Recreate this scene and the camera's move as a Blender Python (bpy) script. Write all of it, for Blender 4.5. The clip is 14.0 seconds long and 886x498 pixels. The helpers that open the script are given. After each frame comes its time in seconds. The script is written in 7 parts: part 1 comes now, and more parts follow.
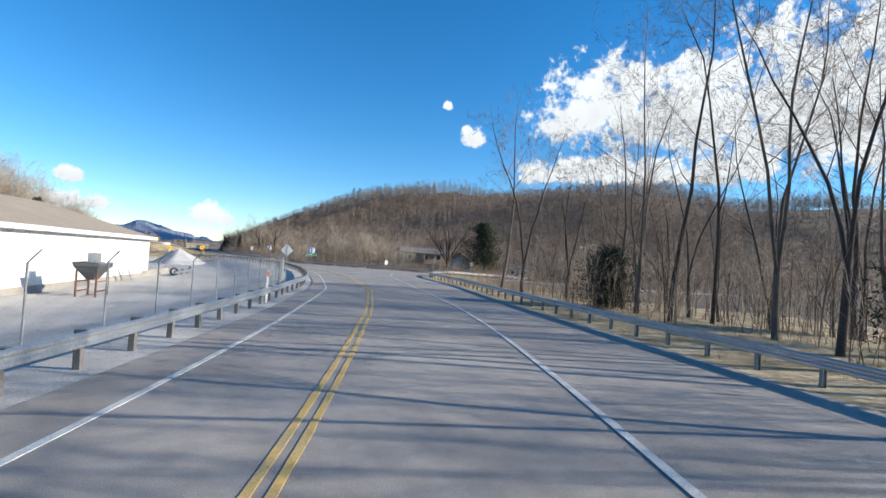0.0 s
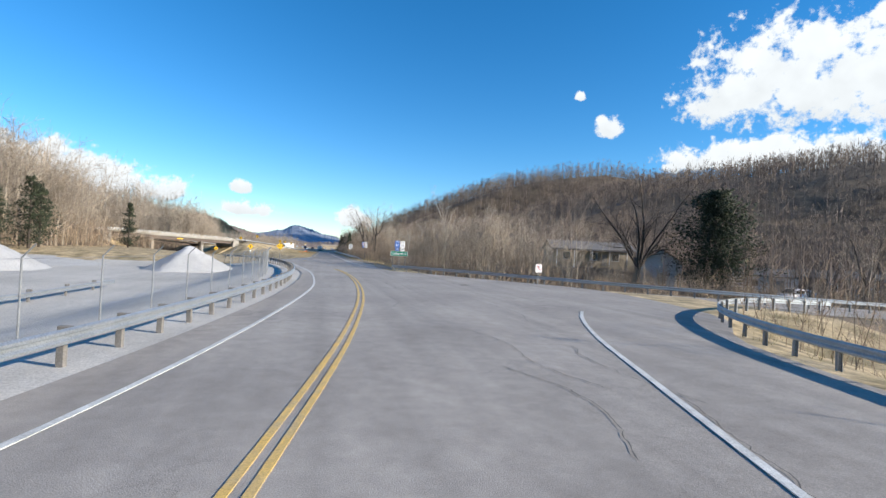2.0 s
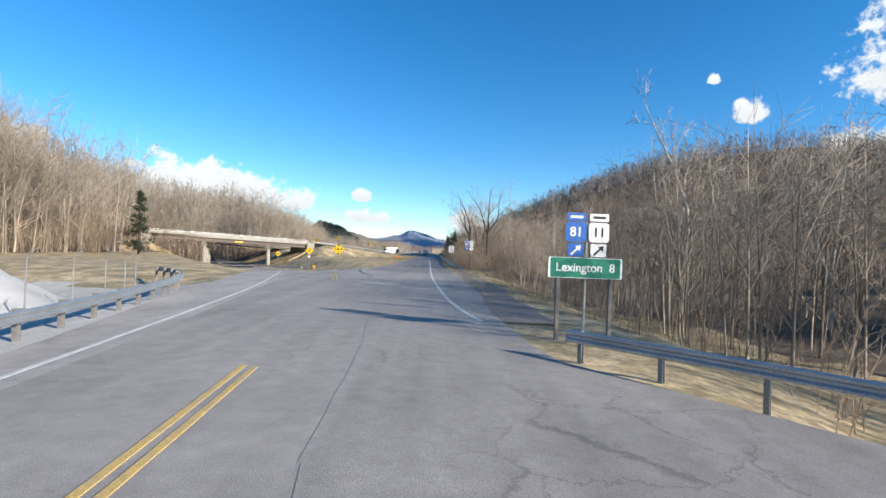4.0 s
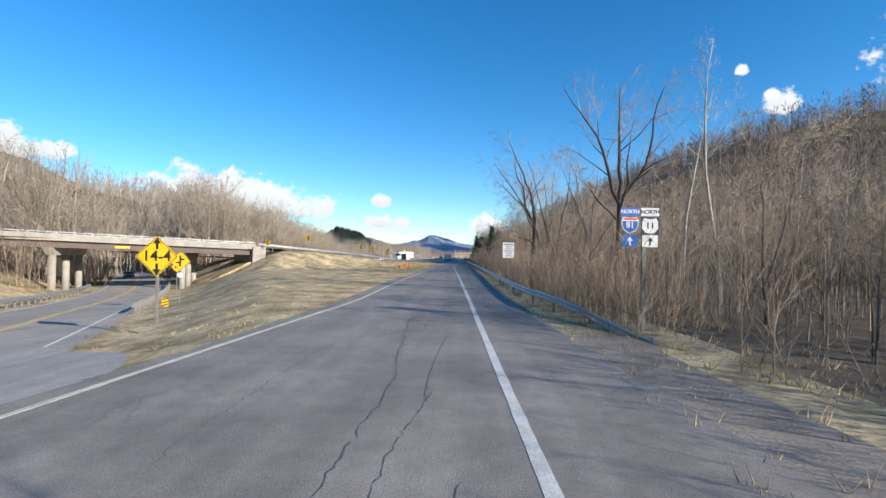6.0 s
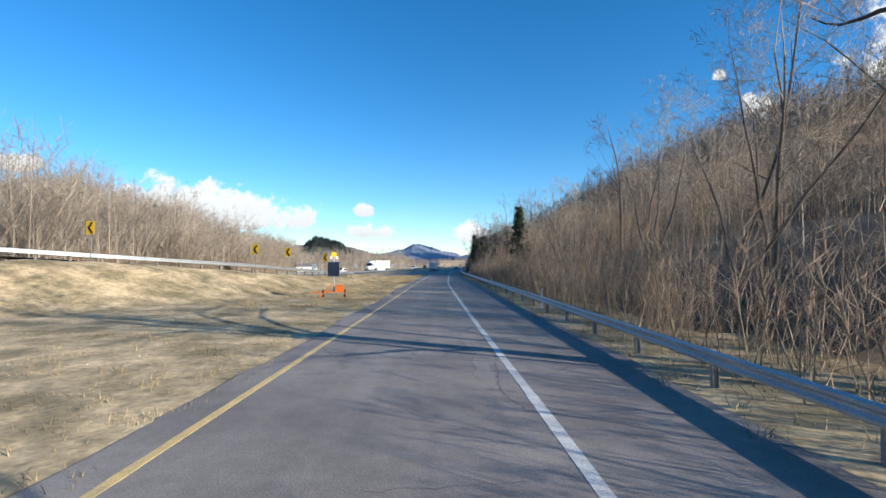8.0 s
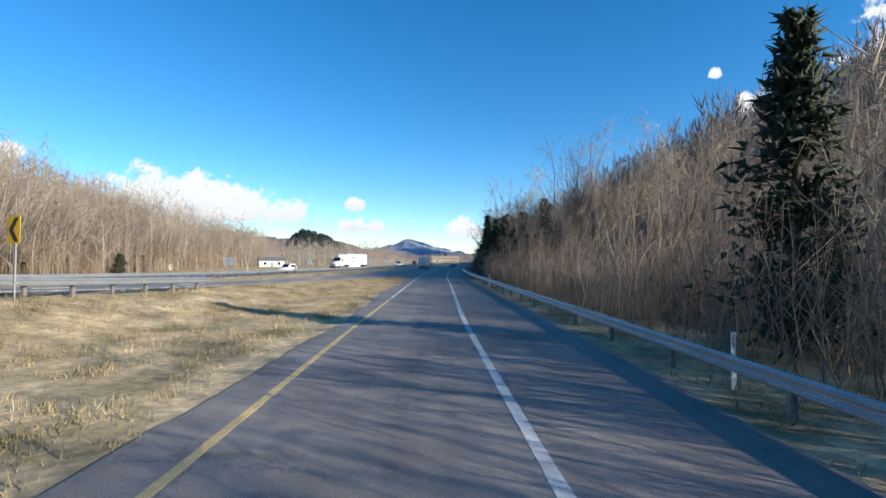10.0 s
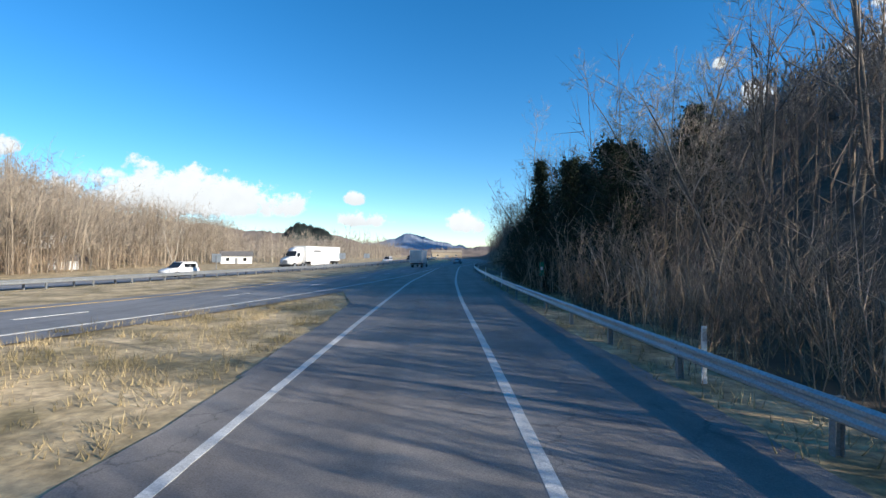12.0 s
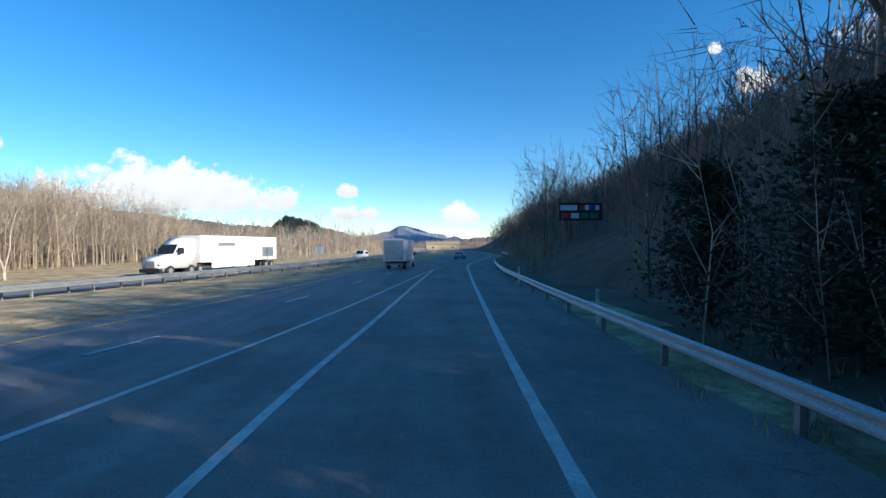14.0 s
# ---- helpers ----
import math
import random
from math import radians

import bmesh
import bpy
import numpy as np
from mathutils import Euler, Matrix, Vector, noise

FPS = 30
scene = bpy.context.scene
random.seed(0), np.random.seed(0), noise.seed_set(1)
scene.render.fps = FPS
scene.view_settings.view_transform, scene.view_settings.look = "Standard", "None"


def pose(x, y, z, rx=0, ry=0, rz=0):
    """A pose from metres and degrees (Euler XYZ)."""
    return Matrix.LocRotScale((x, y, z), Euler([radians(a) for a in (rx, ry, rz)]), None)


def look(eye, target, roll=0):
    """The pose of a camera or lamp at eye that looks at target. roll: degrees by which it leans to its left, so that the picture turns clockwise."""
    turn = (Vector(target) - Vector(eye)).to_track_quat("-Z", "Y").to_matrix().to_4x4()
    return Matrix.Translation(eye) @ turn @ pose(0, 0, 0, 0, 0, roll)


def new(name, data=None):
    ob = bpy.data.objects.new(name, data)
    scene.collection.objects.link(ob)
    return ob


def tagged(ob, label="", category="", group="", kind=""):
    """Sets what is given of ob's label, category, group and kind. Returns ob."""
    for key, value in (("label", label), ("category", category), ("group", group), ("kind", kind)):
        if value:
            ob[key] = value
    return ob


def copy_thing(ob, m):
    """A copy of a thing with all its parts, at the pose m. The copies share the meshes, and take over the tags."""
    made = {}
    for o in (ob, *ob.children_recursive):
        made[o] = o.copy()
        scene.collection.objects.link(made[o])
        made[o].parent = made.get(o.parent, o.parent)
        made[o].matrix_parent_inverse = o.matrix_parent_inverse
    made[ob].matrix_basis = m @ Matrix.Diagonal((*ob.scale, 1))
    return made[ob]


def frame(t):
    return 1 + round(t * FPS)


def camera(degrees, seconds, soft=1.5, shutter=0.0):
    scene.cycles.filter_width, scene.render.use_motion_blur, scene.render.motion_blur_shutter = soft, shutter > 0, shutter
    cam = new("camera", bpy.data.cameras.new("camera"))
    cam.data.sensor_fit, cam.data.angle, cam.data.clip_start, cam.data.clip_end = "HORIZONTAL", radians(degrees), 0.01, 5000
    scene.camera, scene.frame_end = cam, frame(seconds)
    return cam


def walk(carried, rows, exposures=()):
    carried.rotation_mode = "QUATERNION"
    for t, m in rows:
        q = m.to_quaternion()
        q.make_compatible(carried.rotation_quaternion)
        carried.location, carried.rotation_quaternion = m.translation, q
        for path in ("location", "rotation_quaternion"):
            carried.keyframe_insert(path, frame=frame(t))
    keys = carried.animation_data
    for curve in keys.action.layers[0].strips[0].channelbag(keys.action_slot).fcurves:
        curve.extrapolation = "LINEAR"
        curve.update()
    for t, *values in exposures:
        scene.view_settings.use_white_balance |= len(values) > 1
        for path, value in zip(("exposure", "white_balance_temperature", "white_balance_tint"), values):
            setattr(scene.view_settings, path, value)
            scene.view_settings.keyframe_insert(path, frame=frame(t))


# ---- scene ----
cam = camera(86.06, 14.0)
PATH = [
    (0, (-23.472, -136.779, 2.500), (-22.475, -135.046, 2.552), 3.46),
    (0.5, (-17.127, -124.233, 2.500), (-16.240, -122.441, 2.548), 4.18),
    (1, (-11.732, -111.524, 2.500), (-10.965, -109.677, 2.542), 4.46),
    (1.5, (-7.555, -99.209, 2.500), (-6.929, -97.310, 2.536), 3.69),
    (2, (-4.414, -87.187, 2.500), (-3.920, -85.249, 2.519), 2.97),
    (2.5, (-2.100, -75.451, 2.500), (-1.735, -73.484, 2.526), 2.81),
    (3, (-0.580, -63.295, 2.500), (-0.336, -61.310, 2.517), 2.48),
    (3.5, (0.559, -51.175, 2.500), (0.686, -49.179, 2.515), 2.43),
    (4, (1.037, -38.991, 2.500), (1.062, -36.992, 2.512), 2.33),
    (4.5, (1.003, -26.538, 2.500), (0.952, -24.539, 2.508), 2.20),
    (5, (0.608, -13.609, 2.500), (0.515, -11.612, 2.505), 2.10),
    (5.5, (0.000, 0.000, 2.500), (-0.091, 1.998, 2.503), 2.05),
    (6, (-0.664, 14.018, 2.500), (-0.728, 16.017, 2.528), 0.96),
    (6.5, (-1.205, 27.004, 2.500), (-1.248, 29.003, 2.551), 0.18),
    (7, (-1.707, 40.215, 2.500), (-1.735, 42.214, 2.561), 0.04),
    (7.5, (-2.031, 52.750, 2.500), (-2.045, 54.749, 2.564), -0.52),
    (8, (-2.263, 64.490, 2.500), (-2.261, 66.489, 2.565), -0.21),
    (8.5, (-2.473, 76.044, 2.500), (-2.457, 78.043, 2.563), -0.13),
    (9, (-2.635, 87.228, 2.500), (-2.609, 89.227, 2.558), 0.07),
    (9.5, (-2.740, 98.042, 2.500), (-2.708, 100.041, 2.553), 0.30),
    (10, (-2.781, 108.489, 2.500), (-2.745, 110.488, 2.548), 0.49),
    (10.5, (-2.750, 118.571, 2.500), (-2.712, 120.570, 2.546), 0.57),
    (11, (-2.679, 128.471, 2.500), (-2.641, 130.470, 2.536), 0.60),
    (11.5, (-2.608, 138.109, 2.500), (-2.572, 140.108, 2.538), 0.14),
    (12, (-2.445, 148.118, 2.500), (-2.411, 150.117, 2.524), 0.22),
    (12.5, (-2.310, 158.201, 2.500), (-2.272, 160.200, 2.531), -0.07),
    (13, (-2.187, 167.967, 2.500), (-2.144, 169.966, 2.521), -0.69),
    (13.5, (-2.118, 177.615, 2.500), (-2.069, 179.615, 2.495), -0.92),
    (14, (-2.057, 186.087, 2.500), (-2.002, 188.086, 2.490), -0.70),
]
walk(cam, [(t, look(eye, target, roll)) for t, eye, target, roll in PATH], [(0.0, 0.75), (14.0, 0.75)])

# ---- world and light ----
SUN_AZ = Vector((0.87, -0.49))
SUN_EL = radians(21)
world = bpy.data.worlds.new("sky")
scene.world = world
world.use_nodes = True
wn = world.node_tree.nodes
sky = wn.new("ShaderNodeTexSky")
sky.sky_type = "NISHITA"
sky.sun_disc = False
sky.sun_elevation = SUN_EL
sky.sun_rotation = math.atan2(SUN_AZ.x, SUN_AZ.y)
sky.air_density, sky.dust_density, sky.ozone_density = 1.0, 0.0, 4.0
sky.altitude = 600
wn["Background"].inputs[1].default_value = 0.122
rich = wn.new("ShaderNodeHueSaturation")
rich.inputs["Saturation"].default_value = 1.27
rich.inputs["Hue"].default_value = 0.4985
world.node_tree.links.new(sky.outputs[0], rich.inputs["Color"])
world.node_tree.links.new(rich.outputs[0], wn["Background"].inputs[0])
sun = new("sun", bpy.data.lights.new("sun", "SUN"))
sun.data.energy = 5.0
sun.data.angle = radians(0.5)
sun.data.color = (1.0, 0.93, 0.82)
sun.matrix_world = look((0, 0, 60), Vector((0, 0, 60)) - Vector((SUN_AZ.x * math.cos(SUN_EL), SUN_AZ.y * math.cos(SUN_EL), math.sin(SUN_EL))))


# ---- materials ----
def material(name, colour, other=None, scale=1.0, rough=0.85, metal=0.0, bump=0.0, fine=None, spread=0.5, vary=0.0, detail=6.0):
    """colour and other are mixed by noise at a large scale, and darkened and lightened a little by a fine one."""
    m = bpy.data.materials.new(name)
    m.use_nodes = True
    n, l = m.node_tree.nodes, m.node_tree.links
    b = n["Principled BSDF"]
    b.inputs["Roughness"].default_value, b.inputs["Metallic"].default_value = rough, metal
    other = other or [c * 0.75 for c in colour]
    co = n.new("ShaderNodeTexCoord")
    a = n.new("ShaderNodeTexNoise")
    a.inputs["Scale"].default_value, a.inputs["Detail"].default_value = scale, detail
    l.new(co.outputs["Object"], a.inputs["Vector"])
    r = n.new("ShaderNodeMapRange")
    r.inputs[1].default_value, r.inputs[2].default_value = 0.5 - spread / 2, 0.5 + spread / 2
    l.new(a.outputs[0], r.inputs[0])
    mix = n.new("ShaderNodeMix")
    mix.data_type = "RGBA"
    mix.inputs[6].default_value, mix.inputs[7].default_value = (*colour, 1), (*other, 1)
    l.new(r.outputs[0], mix.inputs[0])
    out = mix.outputs[2]
    f = n.new("ShaderNodeTexNoise")
    f.inputs["Scale"].default_value, f.inputs["Detail"].default_value = fine or scale * 12, 5.0
    l.new(co.outputs["Object"], f.inputs["Vector"])
    fr = n.new("ShaderNodeMapRange")
    fr.inputs[1].default_value, fr.inputs[2].default_value, fr.inputs[3].default_value, fr.inputs[4].default_value = 0.25, 0.75, 0.72, 1.28
    l.new(f.outputs[0], fr.inputs[0])
    mul = n.new("ShaderNodeMix")
    mul.data_type, mul.blend_type = "RGBA", "MULTIPLY"
    mul.inputs[0].default_value = 1.0
    l.new(out, mul.inputs[6])
    l.new(fr.outputs[0], mul.inputs[7])
    out = mul.outputs[2]
    if vary:
        g = n.new("ShaderNodeNewGeometry")
        vr = n.new("ShaderNodeMapRange")
        vr.inputs[3].default_value, vr.inputs[4].default_value = 1 - vary, 1 + vary
        l.new(g.outputs["Random Per Island"], vr.inputs[0])
        v = n.new("ShaderNodeMix")
        v.data_type, v.blend_type = "RGBA", "MULTIPLY"
        v.inputs[0].default_value = 1.0
        l.new(out, v.inputs[6])
        l.new(vr.outputs[0], v.inputs[7])
        out = v.outputs[2]
    l.new(out, b.inputs["Base Color"])
    if bump:
        k = n.new("ShaderNodeBump")
        k.inputs["Strength"].default_value, k.inputs["Distance"].default_value = bump, 0.02
        l.new(f.outputs[0], k.inputs["Height"])
        l.new(k.outputs[0], b.inputs["Normal"])
    return m


def worn_road(m, streak=0.12, crazed=0.32, blotch=0.16):
    """Wheel-worn lengthwise streaks, blotches and fine crazing over a plain asphalt."""
    n, l = m.node_tree.nodes, m.node_tree.links
    b = n["Principled BSDF"]
    source = b.inputs["Base Color"].links[0].from_socket
    co = n.new("ShaderNodeTexCoord")
    fit = n.new("ShaderNodeMapping")
    fit.inputs["Scale"].default_value = (1.1, 0.035, 1.0)
    l.new(co.outputs["Object"], fit.inputs[0])
    s = n.new("ShaderNodeTexNoise")
    s.inputs["Scale"].default_value, s.inputs["Detail"].default_value = 1.0, 4.0
    l.new(fit.outputs[0], s.inputs["Vector"])
    sr = n.new("ShaderNodeMapRange")
    sr.inputs[1].default_value, sr.inputs[2].default_value, sr.inputs[3].default_value, sr.inputs[4].default_value = 0.3, 0.7, 1 - streak, 1 + streak
    l.new(s.outputs[0], sr.inputs[0])
    blot = n.new("ShaderNodeTexNoise")
    blot.inputs["Scale"].default_value, blot.inputs["Detail"].default_value, blot.inputs["Roughness"].default_value = 2.2, 8.0, 0.7
    l.new(co.outputs["Object"], blot.inputs["Vector"])
    br = n.new("ShaderNodeMapRange")
    br.inputs[1].default_value, br.inputs[2].default_value, br.inputs[3].default_value, br.inputs[4].default_value = 0.3, 0.7, 1 - blotch, 1 + blotch
    l.new(blot.outputs[0], br.inputs[0])
    v = n.new("ShaderNodeTexVoronoi")
    v.feature = "DISTANCE_TO_EDGE"
    v.inputs["Scale"].default_value = 0.55
    warp = n.new("ShaderNodeVectorMath")
    warp.operation = "MULTIPLY_ADD"
    warp.inputs[1].default_value = (0.9, 0.9, 0.0)
    l.new(blot.outputs["Color"], warp.inputs[0])
    l.new(co.outputs["Object"], warp.inputs[2])
    l.new(warp.outputs[0], v.inputs["Vector"])
    vr = n.new("ShaderNodeMapRange")
    vr.inputs[1].default_value, vr.inputs[2].default_value, vr.inputs[3].default_value, vr.inputs[4].default_value = 0.004, 0.014, 1 - crazed, 1.0
    l.new(v.outputs["Distance"], vr.inputs[0])
    where = n.new("ShaderNodeTexNoise")
    where.inputs["Scale"].default_value = 0.12
    l.new(co.outputs["Object"], where.inputs["Vector"])
    wr = n.new("ShaderNodeMapRange")
    wr.inputs[1].default_value, wr.inputs[2].default_value = 0.5, 0.62
    l.new(where.outputs[0], wr.inputs[0])
    out = source
    for fac, one in ((1.0, sr.outputs[0]), (1.0, br.outputs[0]), (wr.outputs[0], vr.outputs[0])):
        k = n.new("ShaderNodeMix")
        k.data_type, k.blend_type = "RGBA", "MULTIPLY"
        if fac == 1.0:
            k.inputs[0].default_value = 1.0
        else:
            l.new(fac, k.inputs[0])
        l.new(out, k.inputs[6])
        l.new(one, k.inputs[7])
        out = k.outputs[2]
    l.new(out, b.inputs["Base Color"])
    return m


ASPHALT = worn_road(material("asphalt", (0.235, 0.208, 0.184), (0.345, 0.309, 0.272), 0.2, 0.82, 0, 0.35, 55.0, 0.5))
ASPHALT_RAMP = worn_road(material("worn_asphalt", (0.145, 0.127, 0.115), (0.25, 0.222, 0.198), 0.35, 0.8, 0, 0.35, 45.0, 0.5), 0.16, 0.45)
ASPHALT_DARK = worn_road(material("interstate_asphalt", (0.15, 0.146, 0.145), (0.21, 0.204, 0.198), 0.2, 0.78, 0, 0.3, 50.0, 0.5), 0.2, 0.3)
ASPHALT_PALE = worn_road(material("pale_asphalt", (0.29, 0.26, 0.233), (0.4, 0.362, 0.325), 0.3, 0.85, 0, 0.35, 50.0, 0.5), 0.12, 0.3)
PALE_LINE = material("worn_white_paint", (0.58, 0.54, 0.45), (0.38, 0.35, 0.29), 1.8, 0.7, 0, 0.3, 40.0, 0.4)
DIRT = material("roadside_dirt", (0.27, 0.23, 0.195), (0.15, 0.122, 0.1), 0.8, 0.97, 0, 0.8, 16.0, 0.4)
CRACK = material("crack_filler", (0.07, 0.064, 0.06), (0.11, 0.1, 0.092), 2.0, 0.75, 0, 0.2)
WHITE_LINE = material("white_road_paint", (0.62, 0.61, 0.58), (0.42, 0.41, 0.39), 2.2, 0.7, 0, 0.3, 40.0, 0.4)
YELLOW_LINE = material("yellow_road_paint", (0.66, 0.42, 0.1), (0.45, 0.33, 0.16), 1.8, 0.7, 0, 0.3, 40.0, 0.4)
FADED_LINE = material("faded_road_paint", (0.68, 0.48, 0.19), (0.46, 0.34, 0.16), 1.8, 0.7, 0, 0.3, 40.0, 0.4)
GRASS = worn_road(material("dry_grass", (0.52, 0.39, 0.225), (0.2, 0.155, 0.075), 0.5, 0.95, 0, 0.9, 7.0, 0.3), 0.12, 0.0, 0.45)
GRASS_BLADE = material("dry_grass_blades", (0.5, 0.38, 0.205), (0.18, 0.14, 0.062), 0.5, 0.9, 0, 0, 6.0, 0.3, 0.35)
LITTER = material("leaf_litter", (0.15, 0.108, 0.07), (0.07, 0.05, 0.034), 0.22, 0.97, 0, 1.0, 1.6, 0.4)
GRAVEL = worn_road(material("pale_gravel", (0.5, 0.47, 0.43), (0.36, 0.338, 0.305), 0.16, 0.95, 0, 0.6, 18.0, 0.5), 0.1, 0.0, 0.1)
STONE_PILE = material("crushed_stone", (0.46, 0.45, 0.44), (0.36, 0.35, 0.34), 0.5, 0.95, 0, 1.0, 22.0)
BARK = material("grey_bark", (0.17, 0.135, 0.105), (0.1, 0.08, 0.062), 1.2, 0.95, 0, 0.6, 18.0, 0.5, 0.25)
BARK_DARK = material("dark_bark", (0.085, 0.065, 0.052), (0.05, 0.04, 0.032), 1.2, 0.95, 0, 0.6, 18.0, 0.5)
BARK_PALE = material("pale_bark", (0.5, 0.45, 0.38), (0.24, 0.2, 0.16), 1.6, 0.9, 0, 0.4, 9.0, 0.4)
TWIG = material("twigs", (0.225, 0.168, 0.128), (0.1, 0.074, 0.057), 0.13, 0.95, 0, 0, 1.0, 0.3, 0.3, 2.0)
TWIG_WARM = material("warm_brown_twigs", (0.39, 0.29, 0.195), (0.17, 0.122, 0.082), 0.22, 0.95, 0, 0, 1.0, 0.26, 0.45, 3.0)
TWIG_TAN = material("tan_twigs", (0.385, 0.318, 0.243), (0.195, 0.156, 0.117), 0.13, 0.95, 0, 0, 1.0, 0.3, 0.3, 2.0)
NEEDLE = material("evergreen_needles", (0.036, 0.046, 0.018), (0.018, 0.026, 0.011), 0.8, 0.85, 0, 0, 9.0, 0.5, 0.3)
STEEL = material("galvanised_steel", (0.5, 0.52, 0.53), (0.38, 0.4, 0.41), 1.5, 0.45, 0.75, 0.1, 30.0)
STEEL_DULL = material("weathered_steel", (0.3, 0.31, 0.31), (0.22, 0.22, 0.22), 2.0, 0.6, 0.5, 0.1, 30.0)
WOOD_POST = material("grey_timber", (0.22, 0.2, 0.18), (0.13, 0.12, 0.105), 3.0, 0.9, 0, 0.6, 30.0)
CONCRETE = material("concrete", (0.38, 0.345, 0.295), (0.25, 0.228, 0.195), 0.7, 0.9, 0, 0.4, 9.0)
GIRDER = material("brown_girder", (0.13, 0.095, 0.075), (0.09, 0.065, 0.05), 0.6, 0.7, 0, 0.2, 9.0)
WHITE_WALL = material("white_metal_wall", (0.8, 0.79, 0.77), (0.7, 0.69, 0.67), 0.3, 0.6, 0, 0.1, 8.0)
TAN_ROOF = material("tan_metal_roof", (0.36, 0.29, 0.21), (0.29, 0.235, 0.17), 0.4, 0.7, 0, 0.2, 9.0)
RUST = material("rusty_steel", (0.2, 0.09, 0.05), (0.12, 0.06, 0.04), 2.0, 0.85, 0.1, 0.3, 20.0)
YELLOW_SIGN = material("yellow_sign", (0.85, 0.5, 0.01), (0.78, 0.45, 0.01), 0.8, 0.45, 0, 0, 9.0)
GREEN_SIGN = material("green_sign", (0.01, 0.21, 0.12), (0.01, 0.17, 0.1), 0.8, 0.45, 0, 0, 9.0)
BLUE_SIGN = material("blue_sign", (0.02, 0.12, 0.42), (0.02, 0.1, 0.36), 0.8, 0.45, 0, 0, 9.0)
RED_SIGN = material("red_sign", (0.6, 0.03, 0.03), (0.5, 0.03, 0.03), 0.8, 0.45, 0, 0, 9.0)
WHITE_SIGN = material("white_sign", (0.75, 0.74, 0.72), (0.65, 0.64, 0.62), 0.8, 0.5, 0, 0, 9.0)
BLACK_SIGN = material("black_sign_paint", (0.015, 0.015, 0.015), (0.02, 0.02, 0.02), 0.8, 0.5)
ORANGE = material("orange_paint", (0.75, 0.16, 0.01), (0.6, 0.12, 0.01), 1.5, 0.5)
SOLAR = material("solar_cells", (0.015, 0.02, 0.04), (0.01, 0.014, 0.03), 3.0, 0.2)
RUBBER = material("tyre_rubber", (0.02, 0.02, 0.02), (0.03, 0.03, 0.03), 4.0, 0.8)
VAN_WHITE = material("white_vehicle_paint", (0.78, 0.77, 0.75), (0.7, 0.69, 0.67), 0.6, 0.35)
CAR_DARK = material("dark_vehicle_paint", (0.03, 0.04, 0.05), (0.025, 0.03, 0.04), 0.6, 0.3)
CAR_SILVER = material("silver_vehicle_paint", (0.35, 0.4, 0.45), (0.3, 0.34, 0.38), 0.6, 0.35, 0.4)
CAR_RED = material("red_vehicle_paint", (0.4, 0.03, 0.02), (0.35, 0.03, 0.02), 0.6, 0.35)
GLASS_DARK = material("tinted_glass", (0.015, 0.018, 0.02), (0.02, 0.022, 0.025), 1.0, 0.08)
LAMP_RED = material("red_lens", (0.4, 0.01, 0.01), (0.3, 0.01, 0.01), 2.0, 0.3)
BRICK_TAN = material("tan_siding", (0.42, 0.34, 0.24), (0.36, 0.29, 0.2), 0.8, 0.85, 0, 0.2)
ROOF_GREY = material("grey_shingles", (0.16, 0.15, 0.145), (0.11, 0.105, 0.1), 1.0, 0.9, 0, 0.4)
